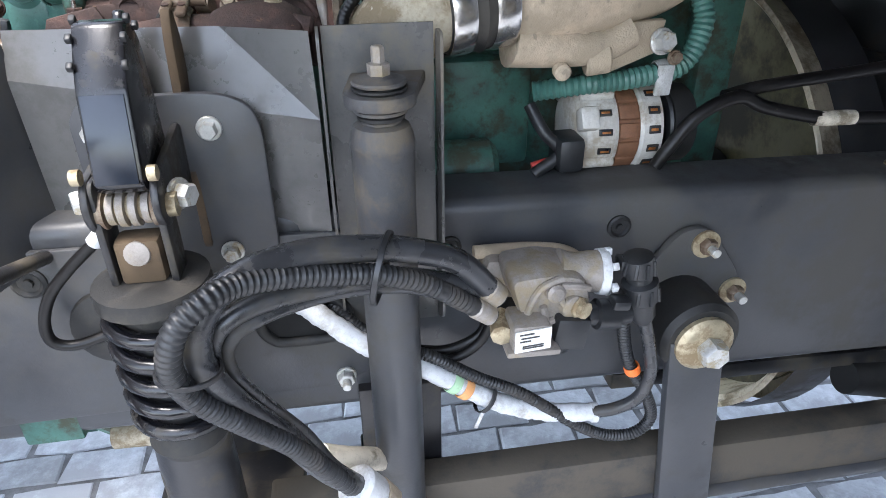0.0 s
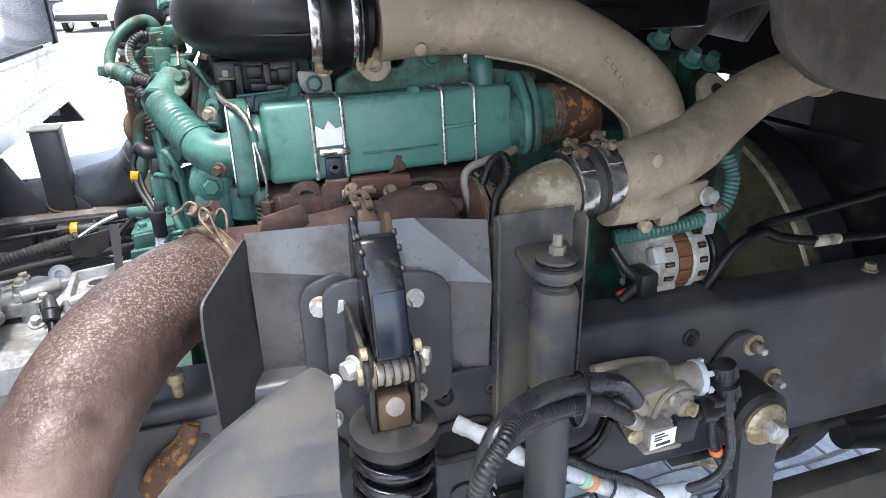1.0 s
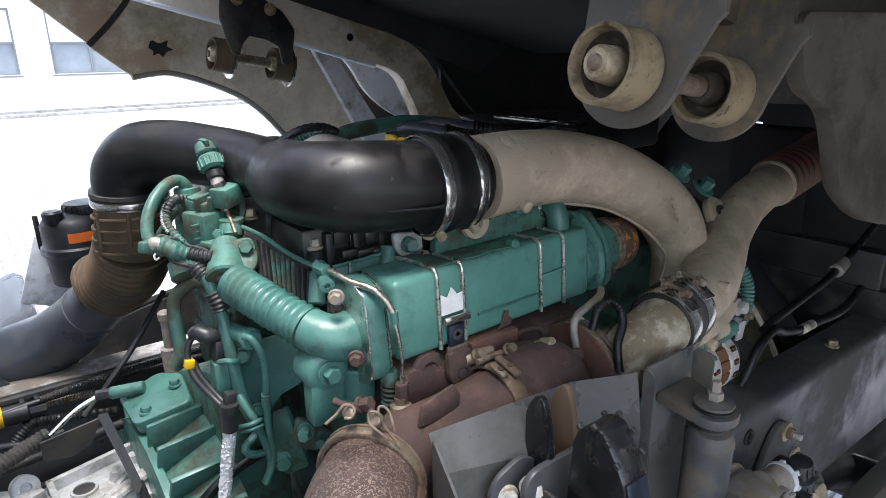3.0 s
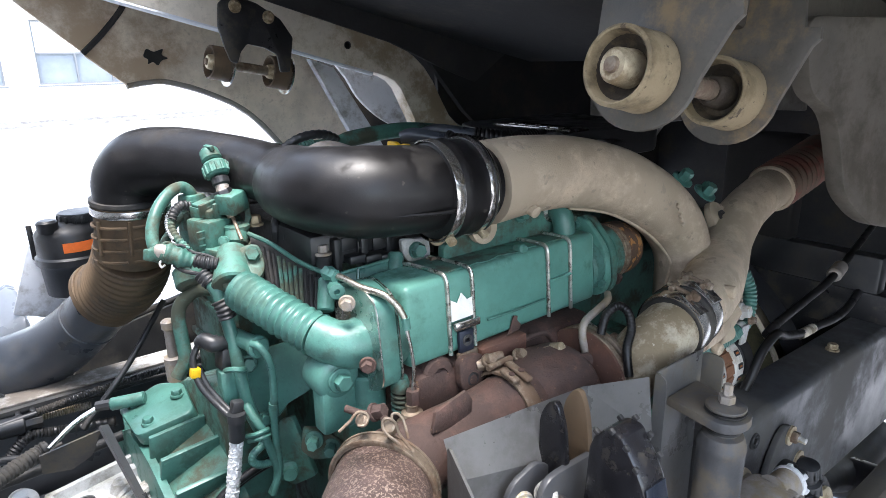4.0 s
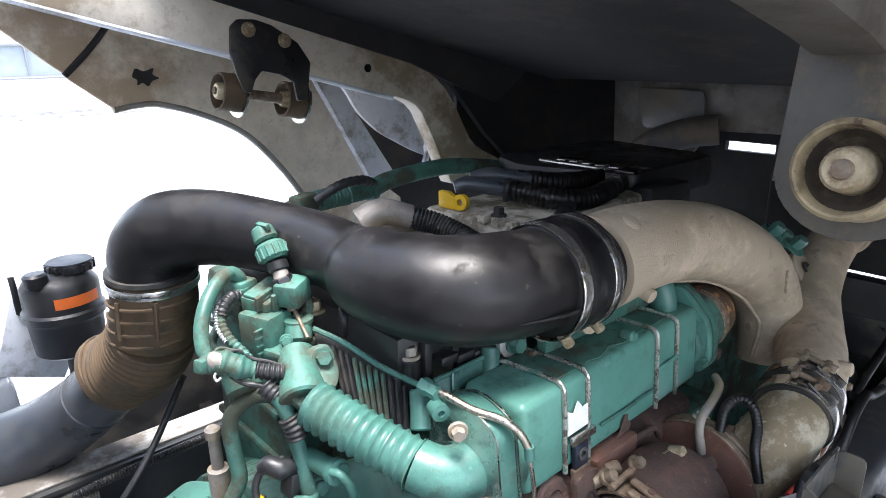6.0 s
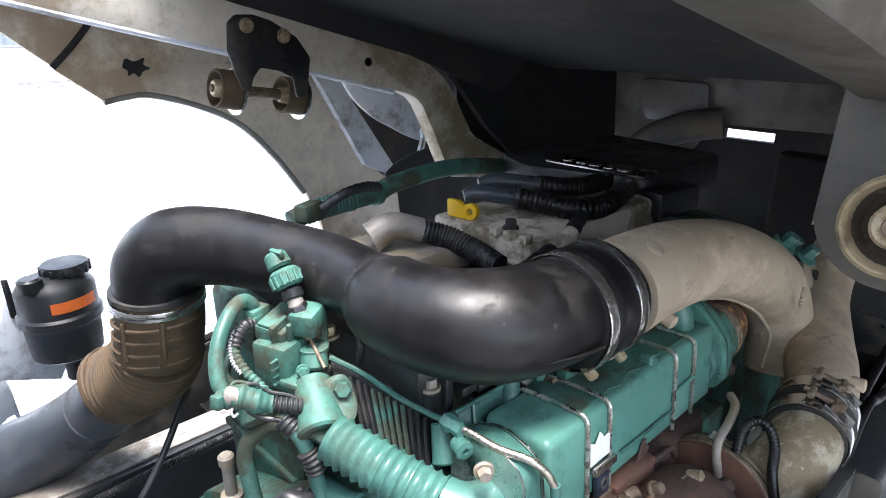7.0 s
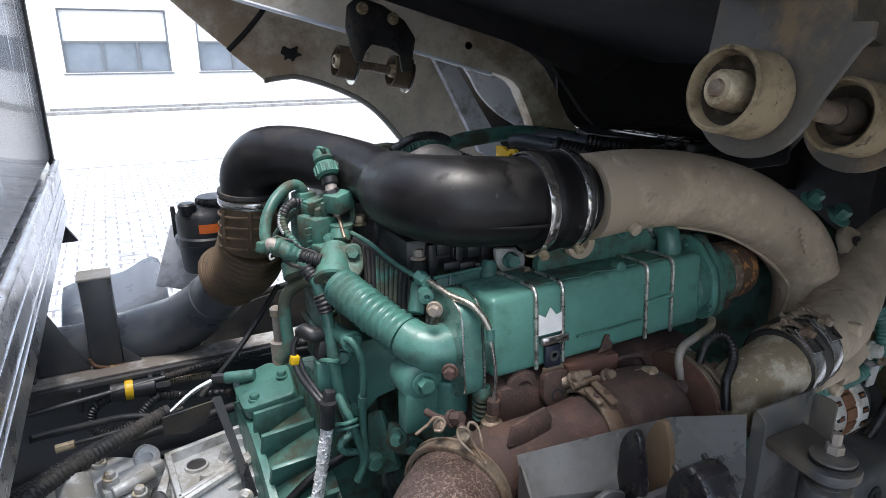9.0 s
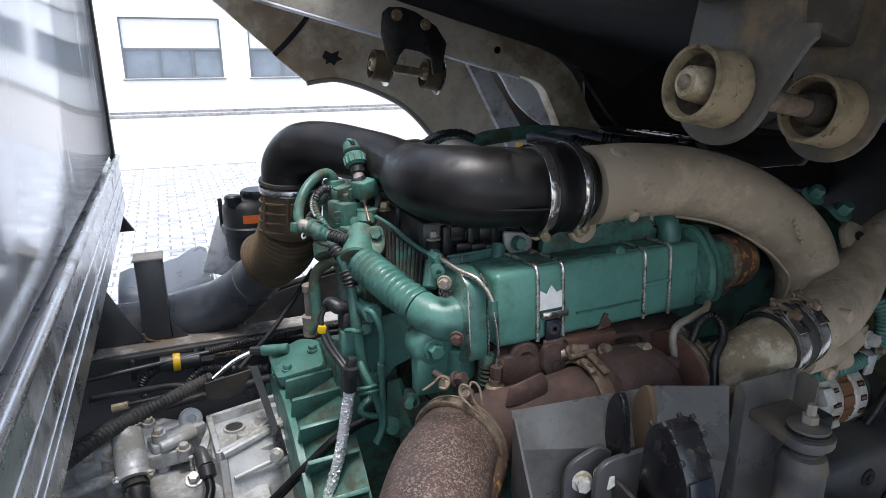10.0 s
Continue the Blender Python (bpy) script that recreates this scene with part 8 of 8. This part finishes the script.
part("solenoid", box((0.492, -0.295, 0.843), (0.038, 0.036, 0.040), (0, 8, 0), 0.003), PLASTIC, av)
lbl = part("label", plate([(0.424, -0.325, 0.838), (0.463, -0.325, 0.841), (0.463, -0.325, 0.868), (0.424, -0.325, 0.865)], 0.0015), WHITE, av, "white label with small print")
for z_, a, b_ in ((0.8620, 0.428, 0.444), (0.8575, 0.430, 0.450), (0.8530, 0.429, 0.441), (0.8470, 0.432, 0.455), (0.8445, 0.432, 0.455)):
    part("print", box(((a + b_) / 2, -0.3262, z_), (b_ - a, 0.001, 0.0014), (0, -4, 0)), INK, lbl)
part("lower_body", tube([(0.455, -0.24, 0.84), (0.47, -0.24, 0.81), (0.50, -0.24, 0.79), (0.52, -0.23, 0.80)], [0.035, 0.032, 0.026, 0.02], 18), PLASTIC, av)
part("pipe_union", lathe((0.408, -0.25, 0.868), (-1, -0.2, 0.1), [(0, 0.016), (0.02, 0.016), (0.022, 0.012)], 8), ZINC_YELLOW, av)

cn = thing("cable_plug", "black cable plugs on the air valve", "plug", (0.575, -0.28, 0.85))
part("plug", lathe((0.572, -0.278, 0.918), (0.22, 0, -1), [(0, 0.010), (0.003, 0.017), (0.024, 0.018), (0.028, 0.014), (0.034, 0.0145), (0.037, 0.0205), (0.060, 0.0205), (0.064, 0.016), (0.085, 0.015), (0.095, 0.010)], 18), PLASTIC, cn)
for k in range(9):
    a = 2 * math.pi * k / 9
    for d_, r_ in ((0.014, 0.018), (0.048, 0.0205)):
        part("grip", box((0.572 + 0.22 * d_ + r_ * math.cos(a), -0.278 + r_ * math.sin(a), 0.918 - d_), (0.004, 0.004, 0.018), (0, -12, math.degrees(a)), 0.001), PLASTIC, cn)
part("plug", lathe((0.512, -0.296, 0.858), (1, 0, -0.12), [(0, 0.013), (0.010, 0.013), (0.012, 0.0175), (0.036, 0.0175), (0.038, 0.012), (0.052, 0.011)], 16), PLASTIC, cn)
part("clip", box((0.548, -0.300, 0.872), (0.020, 0.020, 0.012), (0, 7, 0), 0.003), PLASTIC, cn)
part("plug_lock", box((0.560, -0.272, 0.905), (0.014, 0.020, 0.014), (0, 0, 0), 0.003), PLASTIC, cn)
cable("valve_lead", "black cable hanging in a bow from the air valve", [(0.592, -0.280, 0.832), (0.605, -0.280, 0.790), (0.614, -0.280, 0.745), (0.605, -0.278, 0.705), (0.582, -0.270, 0.682), (0.555, -0.262, 0.672)], 0.0080, HOSE_GREY)
cable("valve_lead", "black corrugated lead with an orange band below the air valve", [(0.566, -0.278, 0.845), (0.574, -0.275, 0.800), (0.590, -0.272, 0.752), (0.620, -0.270, 0.700), (0.634, -0.268, 0.655), (0.615, -0.265, 0.627), (0.575, -0.262, 0.628), (0.53, -0.26, 0.655), (0.46, -0.255, 0.712), (0.40, -0.25, 0.745), (0.345, -0.25, 0.785), (0.30, -0.24, 0.80), (0.26, -0.22, 0.82), (0.225, -0.185, 0.84)], 0.0075, PLASTIC, "cable", 0.08)
solid("cable_band", band((0.593, -0.272, 0.748), (0.4, 0, -1), 0.0085, 0.012, 0.001, 14), ORANGE, "orange tape band round a black lead", "tape")
wh = thing("wrapped_harness", "cable harness wrapped in white tape", "wiring loom", (0.4, -0.25, 0.66))
part("sleeve", tube([(0.19, -0.195, 0.850), (0.225, -0.225, 0.838), (0.27, -0.240, 0.805), (0.345, -0.248, 0.760), (0.406, -0.250, 0.715), (0.450, -0.250, 0.688), (0.50, -0.252, 0.672), (0.556, -0.258, 0.668)], 0.0122, 16, 14, wave=lambda s: 1 + 0.05 * math.sin(s * 190) + 0.04 * math.sin(s * 517)), WHITE_TAPE, wh)
part("end_cap", lathe((0.553, -0.258, 0.668), (1, -0.1, -0.03), [(0, 0.0132), (0.008, 0.0132), (0.009, 0.009)], 16), WHITE_TAPE, wh)
part("green_band", band((0.372, -0.249, 0.740), (0.78, 0, -0.6), 0.0128, 0.012, 0.001, 16), mat("pale_green_tape", (0.40, 0.60, 0.38), 0.6, 0, 0.1, 30, None), wh, "pale green tape")
part("orange_band", band((0.386, -0.2495, 0.729), (0.78, 0, -0.6), 0.0129, 0.012, 0.001, 16), mat("pale_orange_tape", (0.75, 0.36, 0.14), 0.6, 0, 0.1, 30, None), wh, "pale orange tape")
part("cable_tie", band((0.412, -0.250, 0.711), (0.75, 0, -0.55), 0.020, 0.006, 0.001, 16), PLASTIC, wh)
part("tie_tail", box((0.402, -0.266, 0.690), (0.005, 0.003, 0.03), (0, 20, 0), 0.001), WHITE_TAPE, wh)
gr = thing("grommet", "black oval rubber grommet in the frame rail", "grommet", (0.2, -0.19, 0.81))
oval = [(0.200 + 0.040 * (1 if math.cos(a) > 0 else -1) * (abs(math.cos(a)) > 1e-9) * 0.55 + 0.030 * math.cos(a), -0.196, 0.818 + 0.030 * math.sin(a)) for a in (2 * math.pi * k / 20 for k in range(20))]
part("rim", tube(oval + [oval[0]], 0.007, 10, 4), RUBBER_MATT, gr)
# Black sheet in place of the unlit hole inside the rim.
part("dark_opening", plate([(x, -0.1935, z) for x, _, z in oval], 0.003), mat("dark_hole", (0.006, 0.006, 0.006), 0.9, 0, 0.1, 10, None), gr)
for k, (y_, z_) in enumerate(((-0.212, 0.0), (-0.220, -0.012), (-0.206, -0.022))):
    cable("air_pipe", "thin black air pipe passing through the frame", [(0.205, -0.185, 0.836 + z_ * 0.3), (0.235, y_, 0.826 + z_), (0.30, y_ - 0.01, 0.790 + z_), (0.36, y_ - 0.012, 0.772 + z_), (0.405, y_ - 0.01, 0.785 + z_ * 0.5), (0.425, y_ - 0.01, 0.82)], 0.006, RUBBER)
# the big bow of hoses in front of the damper
bows = (
    ("air_hose", "thick black rubber air hose bowed round the damper", "hose", 0.0122, HOSE_GREY, 0.0, [(0.404, -0.32, 0.91), (0.36, -0.335, 0.965), (0.311, -0.35, 0.991), (0.272, -0.36, 1.002), (0.226, -0.38, 1.013), (0.187, -0.40, 1.014), (0.16, -0.415, 1.005), (0.144, -0.425, 0.985), (0.138, -0.425, 0.956), (0.143, -0.42, 0.926), (0.158, -0.405, 0.88), (0.186, -0.39, 0.826), (0.216, -0.375, 0.759), (0.247, -0.352, 0.700)]),
    ("corrugated_conduit", "grey-black corrugated conduit bowed round the damper", "conduit", 0.0095, PLASTIC, 0.075, [(0.396, -0.33, 0.894), (0.331, -0.35, 0.951), (0.289, -0.365, 0.976), (0.251, -0.38, 0.99), (0.208, -0.40, 1.005), (0.177, -0.42, 1.014), (0.156, -0.44, 1.015), (0.137, -0.45, 1.002), (0.126, -0.45, 0.978), (0.124, -0.445, 0.953), (0.133, -0.435, 0.919), (0.159, -0.42, 0.876), (0.189, -0.40, 0.826), (0.215, -0.385, 0.775), (0.240, -0.362, 0.712)]),
    ("air_hose", "black air hose inside the bow", "hose", 0.0088, HOSE_GREY, 0.0, [(0.402, -0.315, 0.90), (0.356, -0.33, 0.939), (0.30, -0.345, 0.961), (0.259, -0.36, 0.969), (0.212, -0.38, 0.976), (0.177, -0.395, 0.976), (0.154, -0.405, 0.967), (0.143, -0.405, 0.946), (0.142, -0.40, 0.915), (0.156, -0.39, 0.873), (0.188, -0.38, 0.821), (0.219, -0.365, 0.752), (0.25, -0.350, 0.70)]),
    ("air_hose", "slim black hose inside the bow", "hose", 0.0075, HOSE_GREY, 0.0, [(0.402, -0.31, 0.886), (0.351, -0.325, 0.923), (0.30, -0.34, 0.948), (0.249, -0.355, 0.958), (0.20, -0.375, 0.959), (0.168, -0.39, 0.954), (0.152, -0.395, 0.936), (0.153, -0.39, 0.904), (0.172, -0.38, 0.859), (0.202, -0.37, 0.804), (0.224, -0.36, 0.745), (0.252, -0.348, 0.698)]),
)
for nm_, lab_, cat_, r_, m_, rib_, pts_ in bows:
    bow_hose = cable(nm_, lab_, pts_, r_, m_, cat_, rib_)
    part("ferrule", cyl(pts_[0], V(pts_[0]).lerp(V(pts_[1]), 0.3), r_ * 1.12, seg=14, edge=0.002), ALLOY_DARK, bow_hose)
tie = solid("cable_tie", band((0.288, -0.357, 0.979), (1, -0.3, -0.2), 0.032, 0.006, 0.0012, 20), PLASTIC, "black cable tie round the hoses", "cable tie")
solid("cable_tie", band((0.130, -0.428, 0.945), (0.1, 0.1, 1), 0.024, 0.005, 0.0012, 20), PLASTIC, "second black cable tie round the hoses", "cable tie")
uni = thing("hose_union", "muddy hose union with a white plastic sleeve", "fitting", (0.27, -0.33, 0.66))
part("sleeve", cyl((0.243, -0.352, 0.705), (0.262, -0.345, 0.672), 0.024, edge=0.004), WHITE_TAPE, uni)
part("body", lathe((0.260, -0.345, 0.676), (0.55, 0.1, -0.8), [(0, 0.018), (0.006, 0.024), (0.03, 0.022), (0.04, 0.015)], 12), ALLOY, uni)
part("bracket", tube([(0.21, -0.32, 0.72), (0.235, -0.31, 0.70), (0.27, -0.28, 0.66), (0.29, -0.25, 0.62)], 0.014, 10), CREAM, uni)

sl = thing("sensor_cable", "black level sensor cable with a pale plug", "cable", (-0.04, -0.22, 0.84))
part("lead", tube([(0.005, -0.222, 0.958), (-0.022, -0.225, 0.935), (-0.050, -0.225, 0.905), (-0.066, -0.225, 0.872), (-0.066, -0.225, 0.845), (-0.045, -0.222, 0.835), (-0.005, -0.215, 0.842)], 0.0062, 12), RUBBER, sl)
part("plug", cyl((0.028, -0.222, 0.982), (0.004, -0.222, 0.957), 0.0085, edge=0.002), WHITE_TAPE, sl)
part("seal", lathe((-0.010, -0.192, 0.835), (0, -1, 0), [(0, 0.050), (0.006, 0.048), (0.010, 0.032), (0.013, 0.018), (0.022, 0.010)], 24), RUBBER_MATT, sl)

stay = thing("torque_stay", "grey steel stay bolted to the frame by a rubber eye", "stay", (0.68, -0.28, 0.4))
part("eye", lathe((0.684, -0.186, 0.774), (0, -1, 0), [(0, 0.050), (0.004, 0.053), (0.075, 0.053), (0.082, 0.046)], 32), RUBBER_MATT, stay)
part("washer", lathe((0.684, -0.268, 0.774), (0, -1, 0), [(0, 0.038), (0.006, 0.038), (0.010, 0.034), (0.014, 0.026)], 28), ZINC_YELLOW, stay)
part("bolt", hexbolt((0.686, -0.280, 0.773), (0, -1, 0), 0.032, 0.022), ZINC, stay, "large zinc hexagon bolt")
part("spacer", cyl((0.684, -0.172, 0.774), (0.684, -0.195, 0.774), 0.03), FRAME_DARK, stay)
part("bar", plate([(0.640, -0.262, 0.778), (0.715, -0.262, 0.770), (0.772, -0.262, 0.35), (0.688, -0.262, 0.35)], 0.016, 0.003), FRAME, stay)
part("arm", plate([(0.618, -0.189, 0.785), (0.640, -0.189, 0.850), (0.672, -0.189, 0.893), (0.712, -0.189, 0.896), (0.772, -0.189, 0.813), (0.765, -0.189, 0.783), (0.715, -0.189, 0.760)], 0.012, 0.003, rounded=0.025), FRAME, stay)
for bx_, bz_ in ((0.708, 0.872), (0.762, 0.796)):
    part("arm_washer", lathe((bx_, -0.194, bz_), (0, -1, 0), [(0, 0.019), (0.005, 0.019), (0.006, 0.012)], 20), ZINC_YELLOW, stay)
    part("arm_nut", hexbolt((bx_, -0.199, bz_), (0, -1, 0), 0.020, 0.012), TARNISH, stay)
    part("arm_stud", cyl((bx_, -0.210, bz_), (bx_, -0.224, bz_), 0.0062, seg=12, edge=0.001), ZINC, stay)
part("grease_nipple", lathe((0.712, -0.20, 0.80), (0.7, -0.7, 0), [(0, 0.008), (0.012, 0.008), (0.014, 0.005), (0.022, 0.005)], 10), ZINC, stay)
part("cross_bar", box((0.95, -0.225, 0.512), (1.65, 0.05, 0.090), (0, 0.4, 0), 0.006), BAR_MUD, stay, "muddy brown side of the bar")
part("bar_edge", tube([(0.13, -0.246, 0.468), (0.95, -0.246, 0.462), (1.77, -0.246, 0.456)], 0.013, 14, 4), FRAME, stay)
part("side_tab", box((0.72, -0.225, 0.60), (0.05, 0.03, 0.06), (0, 0, 0), 0.004), FRAME, stay)
fin = thing("mudguard", "grey plastic mudguard edge beside the exhaust", "mudguard", (-0.06, -0.42, 0.95))
part("stay", cyl((-0.06, -0.380, 0.995), (-0.06, -0.19, 0.93), 0.008, seg=10), FRAME_DARK, fin)
gb = bmesh.new()
rows_ = [((-0.026, -0.380, 1.088), (-0.002, -0.380, 1.088)), ((-0.062, -0.405, 1.090), (0.0, -0.415, 1.104)), ((-0.096, -0.44, 1.090), (-0.004, -0.46, 1.118)), ((-0.13, -0.48, 1.088), (-0.010, -0.52, 1.132)), ((-0.16, -0.53, 1.084), (-0.020, -0.60, 1.150))]
for (a_, b_), (c_, d_) in zip(rows_, rows_[1:]):
    for u0, u1 in ((0, 0.25), (0.25, 0.5), (0.5, 0.75), (0.75, 1)):
        q_ = [V(a_).lerp(V(b_), u0), V(a_).lerp(V(b_), u1), V(c_).lerp(V(d_), u1), V(c_).lerp(V(d_), u0)]
        for k_, u_ in enumerate((u0, u1, u1, u0)):
            q_[k_] = q_[k_] + Vector((0, 0, 0.010 * math.sin(math.pi * u_)))
        gb.faces.new([gb.verts.new(p_) for p_ in q_])
bmesh.ops.remove_doubles(gb, verts=gb.verts, dist=0.0005)
bmesh.ops.solidify(gb, geom=gb.faces[:], thickness=0.005)
part("shell", gb, FRAME, fin)
ax_ = thing("front_axle", "black front axle and steering parts under the frame", "axle", (1.3, 0.3, 0.4))
part("beam", tube([(1.32, -0.5, 0.50), (1.32, -0.2, 0.46), (1.32, 0.36, 0.42), (1.32, 0.95, 0.46)], 0.06, 16), FRAME_DARK, ax_)
part("steering_arm", tube([(1.08, -0.12, 0.53), (1.18, -0.12, 0.51), (1.35, -0.12, 0.46), (1.6, -0.10, 0.45)], [0.03, 0.035, 0.05, 0.06], 16), RUBBER_MATT, ax_)
part("spring_leaf", box((1.3, -0.08, 0.56), (1.3, 0.08, 0.03), (0, 2, 0), 0.004), FRAME_DARK, ax_)
part("spring_leaf", box((1.3, -0.08, 0.595), (1.1, 0.08, 0.03), (0, 2, 0), 0.004), FRAME_DARK, ax_)
# Made-up panel: stands for the shade and unknown dark parts below the duct.
dark_fill = thing("dark_filler", "made-up black panel filling an unidentified dark area behind the far rail", "mudguard", (0.2, 1.0, 0.6))
sg = [(-0.305, 0.60), (-0.295, 0.80), (-0.23, 0.895), (-0.15, 0.925), (-0.05, 0.945), (0.10, 0.968), (0.35, 0.972), (0.60, 0.95), (0.68, 0.60)]
part("panel", plate([(x_, 1.06, z_) for x_, z_ in sg], 0.012, 0.003, rounded=0.04), RUBBER_MATT, dark_fill)
part("lip", tube([(x_, 1.08, z_) for x_, z_ in sg[1:-1]], 0.010, 10, 6), RUBBER_MATT, dark_fill)
for x_ in (0.02, 0.42):
    part("stay", box((x_, 0.955, 0.80), (0.03, 0.200, 0.03), edge=0.003), FRAME_DARK, dark_fill)
lowb = thing("axle_link", "rusty brown link under the exhaust", "link", (-0.18, -0.2, 0.85))
part("link", tube([(-0.212, -0.21, 0.865), (-0.190, -0.205, 0.890), (-0.164, -0.20, 0.915), (-0.15, -0.195, 0.94)], [0.014, 0.018, 0.013, 0.010], 12), RUST_ORANGE, lowb)
for x_, z_ in ((-0.163, 0.994), (-0.205, 0.975)):
    part("stud", lathe((x_, -0.16, z_ - 0.05), (0, -0.1, 1), [(0, 0.007), (0.04, 0.007), (0.041, 0.011), (0.055, 0.010)], 10), ZINC_YELLOW, lowb)

# ---------------------------------------------------------------- block paving
BLOCK = mat("concrete_block", (0.38, 0.405, 0.44), 0.8, 0, 0.16, 25, (0.26, 0.27, 0.29), 0.38, 5, 0.6, 90)


def tone_by_piece(m, amount):
    """Each block a little lighter or darker than the next."""
    n, ln = m.node_tree.nodes, m.node_tree.links
    sock = n["Principled BSDF"].inputs["Base Color"]
    hsv = n.new("ShaderNodeHueSaturation")
    ln.new(sock.links[0].from_socket, hsv.inputs["Color"])
    add = n.new("ShaderNodeMath")
    ln.new(n.new("ShaderNodeObjectInfo").outputs["Random"], add.inputs[0])
    ln.new(n.new("ShaderNodeNewGeometry").outputs["Random Per Island"], add.inputs[1])
    fold = n.new("ShaderNodeMath")
    fold.operation = "FRACT"
    ln.new(add.outputs[0], fold.inputs[0])
    rng_ = n.new("ShaderNodeMapRange")
    rng_.inputs["To Min"].default_value, rng_.inputs["To Max"].default_value = 1 - amount, 1 + amount
    ln.new(fold.outputs[0], rng_.inputs["Value"])
    ln.new(rng_.outputs["Result"], hsv.inputs["Value"])
    ln.new(hsv.outputs["Color"], sock)


tone_by_piece(BLOCK, 0.22)
rng = random.Random(4)


def block_data(w, d, seed):
    """Top and bevelled sides of one slightly uneven paving block round its own centre."""
    r = random.Random(seed)
    j = lambda: r.uniform(-0.006, 0.006)
    o = [(-w / 2 + j(), -d / 2 + j()), (j(), -d / 2 + j() * 1.5), (w / 2 + j(), -d / 2 + j()), (w / 2 + j(), d / 2 + j()), (j(), d / 2 + j() * 1.5), (-w / 2 + j(), d / 2 + j())]
    top = [(x * 0.93, y * 0.90, 0.0 + r.uniform(-0.001, 0.001)) for x, y in o]
    rim = [(x, y, -0.008) for x, y in o]
    low = [(x, y, -0.03) for x, y in o]
    faces = [tuple(range(6))]
    for i in range(6):
        k = (i + 1) % 6
        faces += [(6 + i, 6 + k, k, i), (12 + i, 12 + k, 6 + k, 6 + i)]
    return top + rim + low, faces


BW, BD = 0.200, 0.105
shapes = []
for s_ in range(6):
    me = bpy.data.meshes.new("block")
    v_, f_ = block_data(BW - 0.0035, BD - 0.0035, s_)
    me.from_pydata(v_, [], f_)
    me.materials.append(BLOCK)
    shapes.append((me, v_, f_))
VV, FF, count = [], [], 0
for iy in range(-12, 92):
    for ix in range(-26, 42):
        x = (ix + 0.5 * (iy % 2)) * BW
        y = iy * BD
        near = -0.30 < x < 2.10 and -0.05 < y < 1.15
        tilt = (rng.uniform(-0.6, 0.6), rng.uniform(-0.6, 0.6), rng.uniform(-0.8, 0.8))
        m = pose(x + rng.uniform(-0.0015, 0.0015), y + rng.uniform(-0.0015, 0.0015), 0.012 + rng.uniform(-0.002, 0.002), *tilt)
        k = rng.randrange(6)
        if near and count < 300:
            ob = new("block", shapes[k][0])
            ob.parent = ground
            ob.matrix_world = m
            count += 1
        elif not (x > 4.0 and y < -0.5):
            b0 = len(VV)
            VV += [tuple(m @ V(p)) for p in shapes[k][1]]
            FF += [tuple(b0 + i for i in f) for f in shapes[k][2]]
JOINT = mat("dark_joint_sand", (0.14, 0.142, 0.148), 0.95, 0, 0.3, 30, None, bump=0.4, grain=120)
jb = bmesh.new()
box((1.5, 4.2, 0.0045), (13.8, 11.0, 0.006), bm=jb)
joint = new("joint_sand", finish(jb, "joint_sand", JOINT))
joint.parent = ground
tagged(joint, kind="stuff")
me = bpy.data.meshes.new("paving")
me.from_pydata(VV, [], FF)
me.materials.append(BLOCK)
pav = new("paving", me)
pav.parent = ground
tagged(pav, kind="stuff")
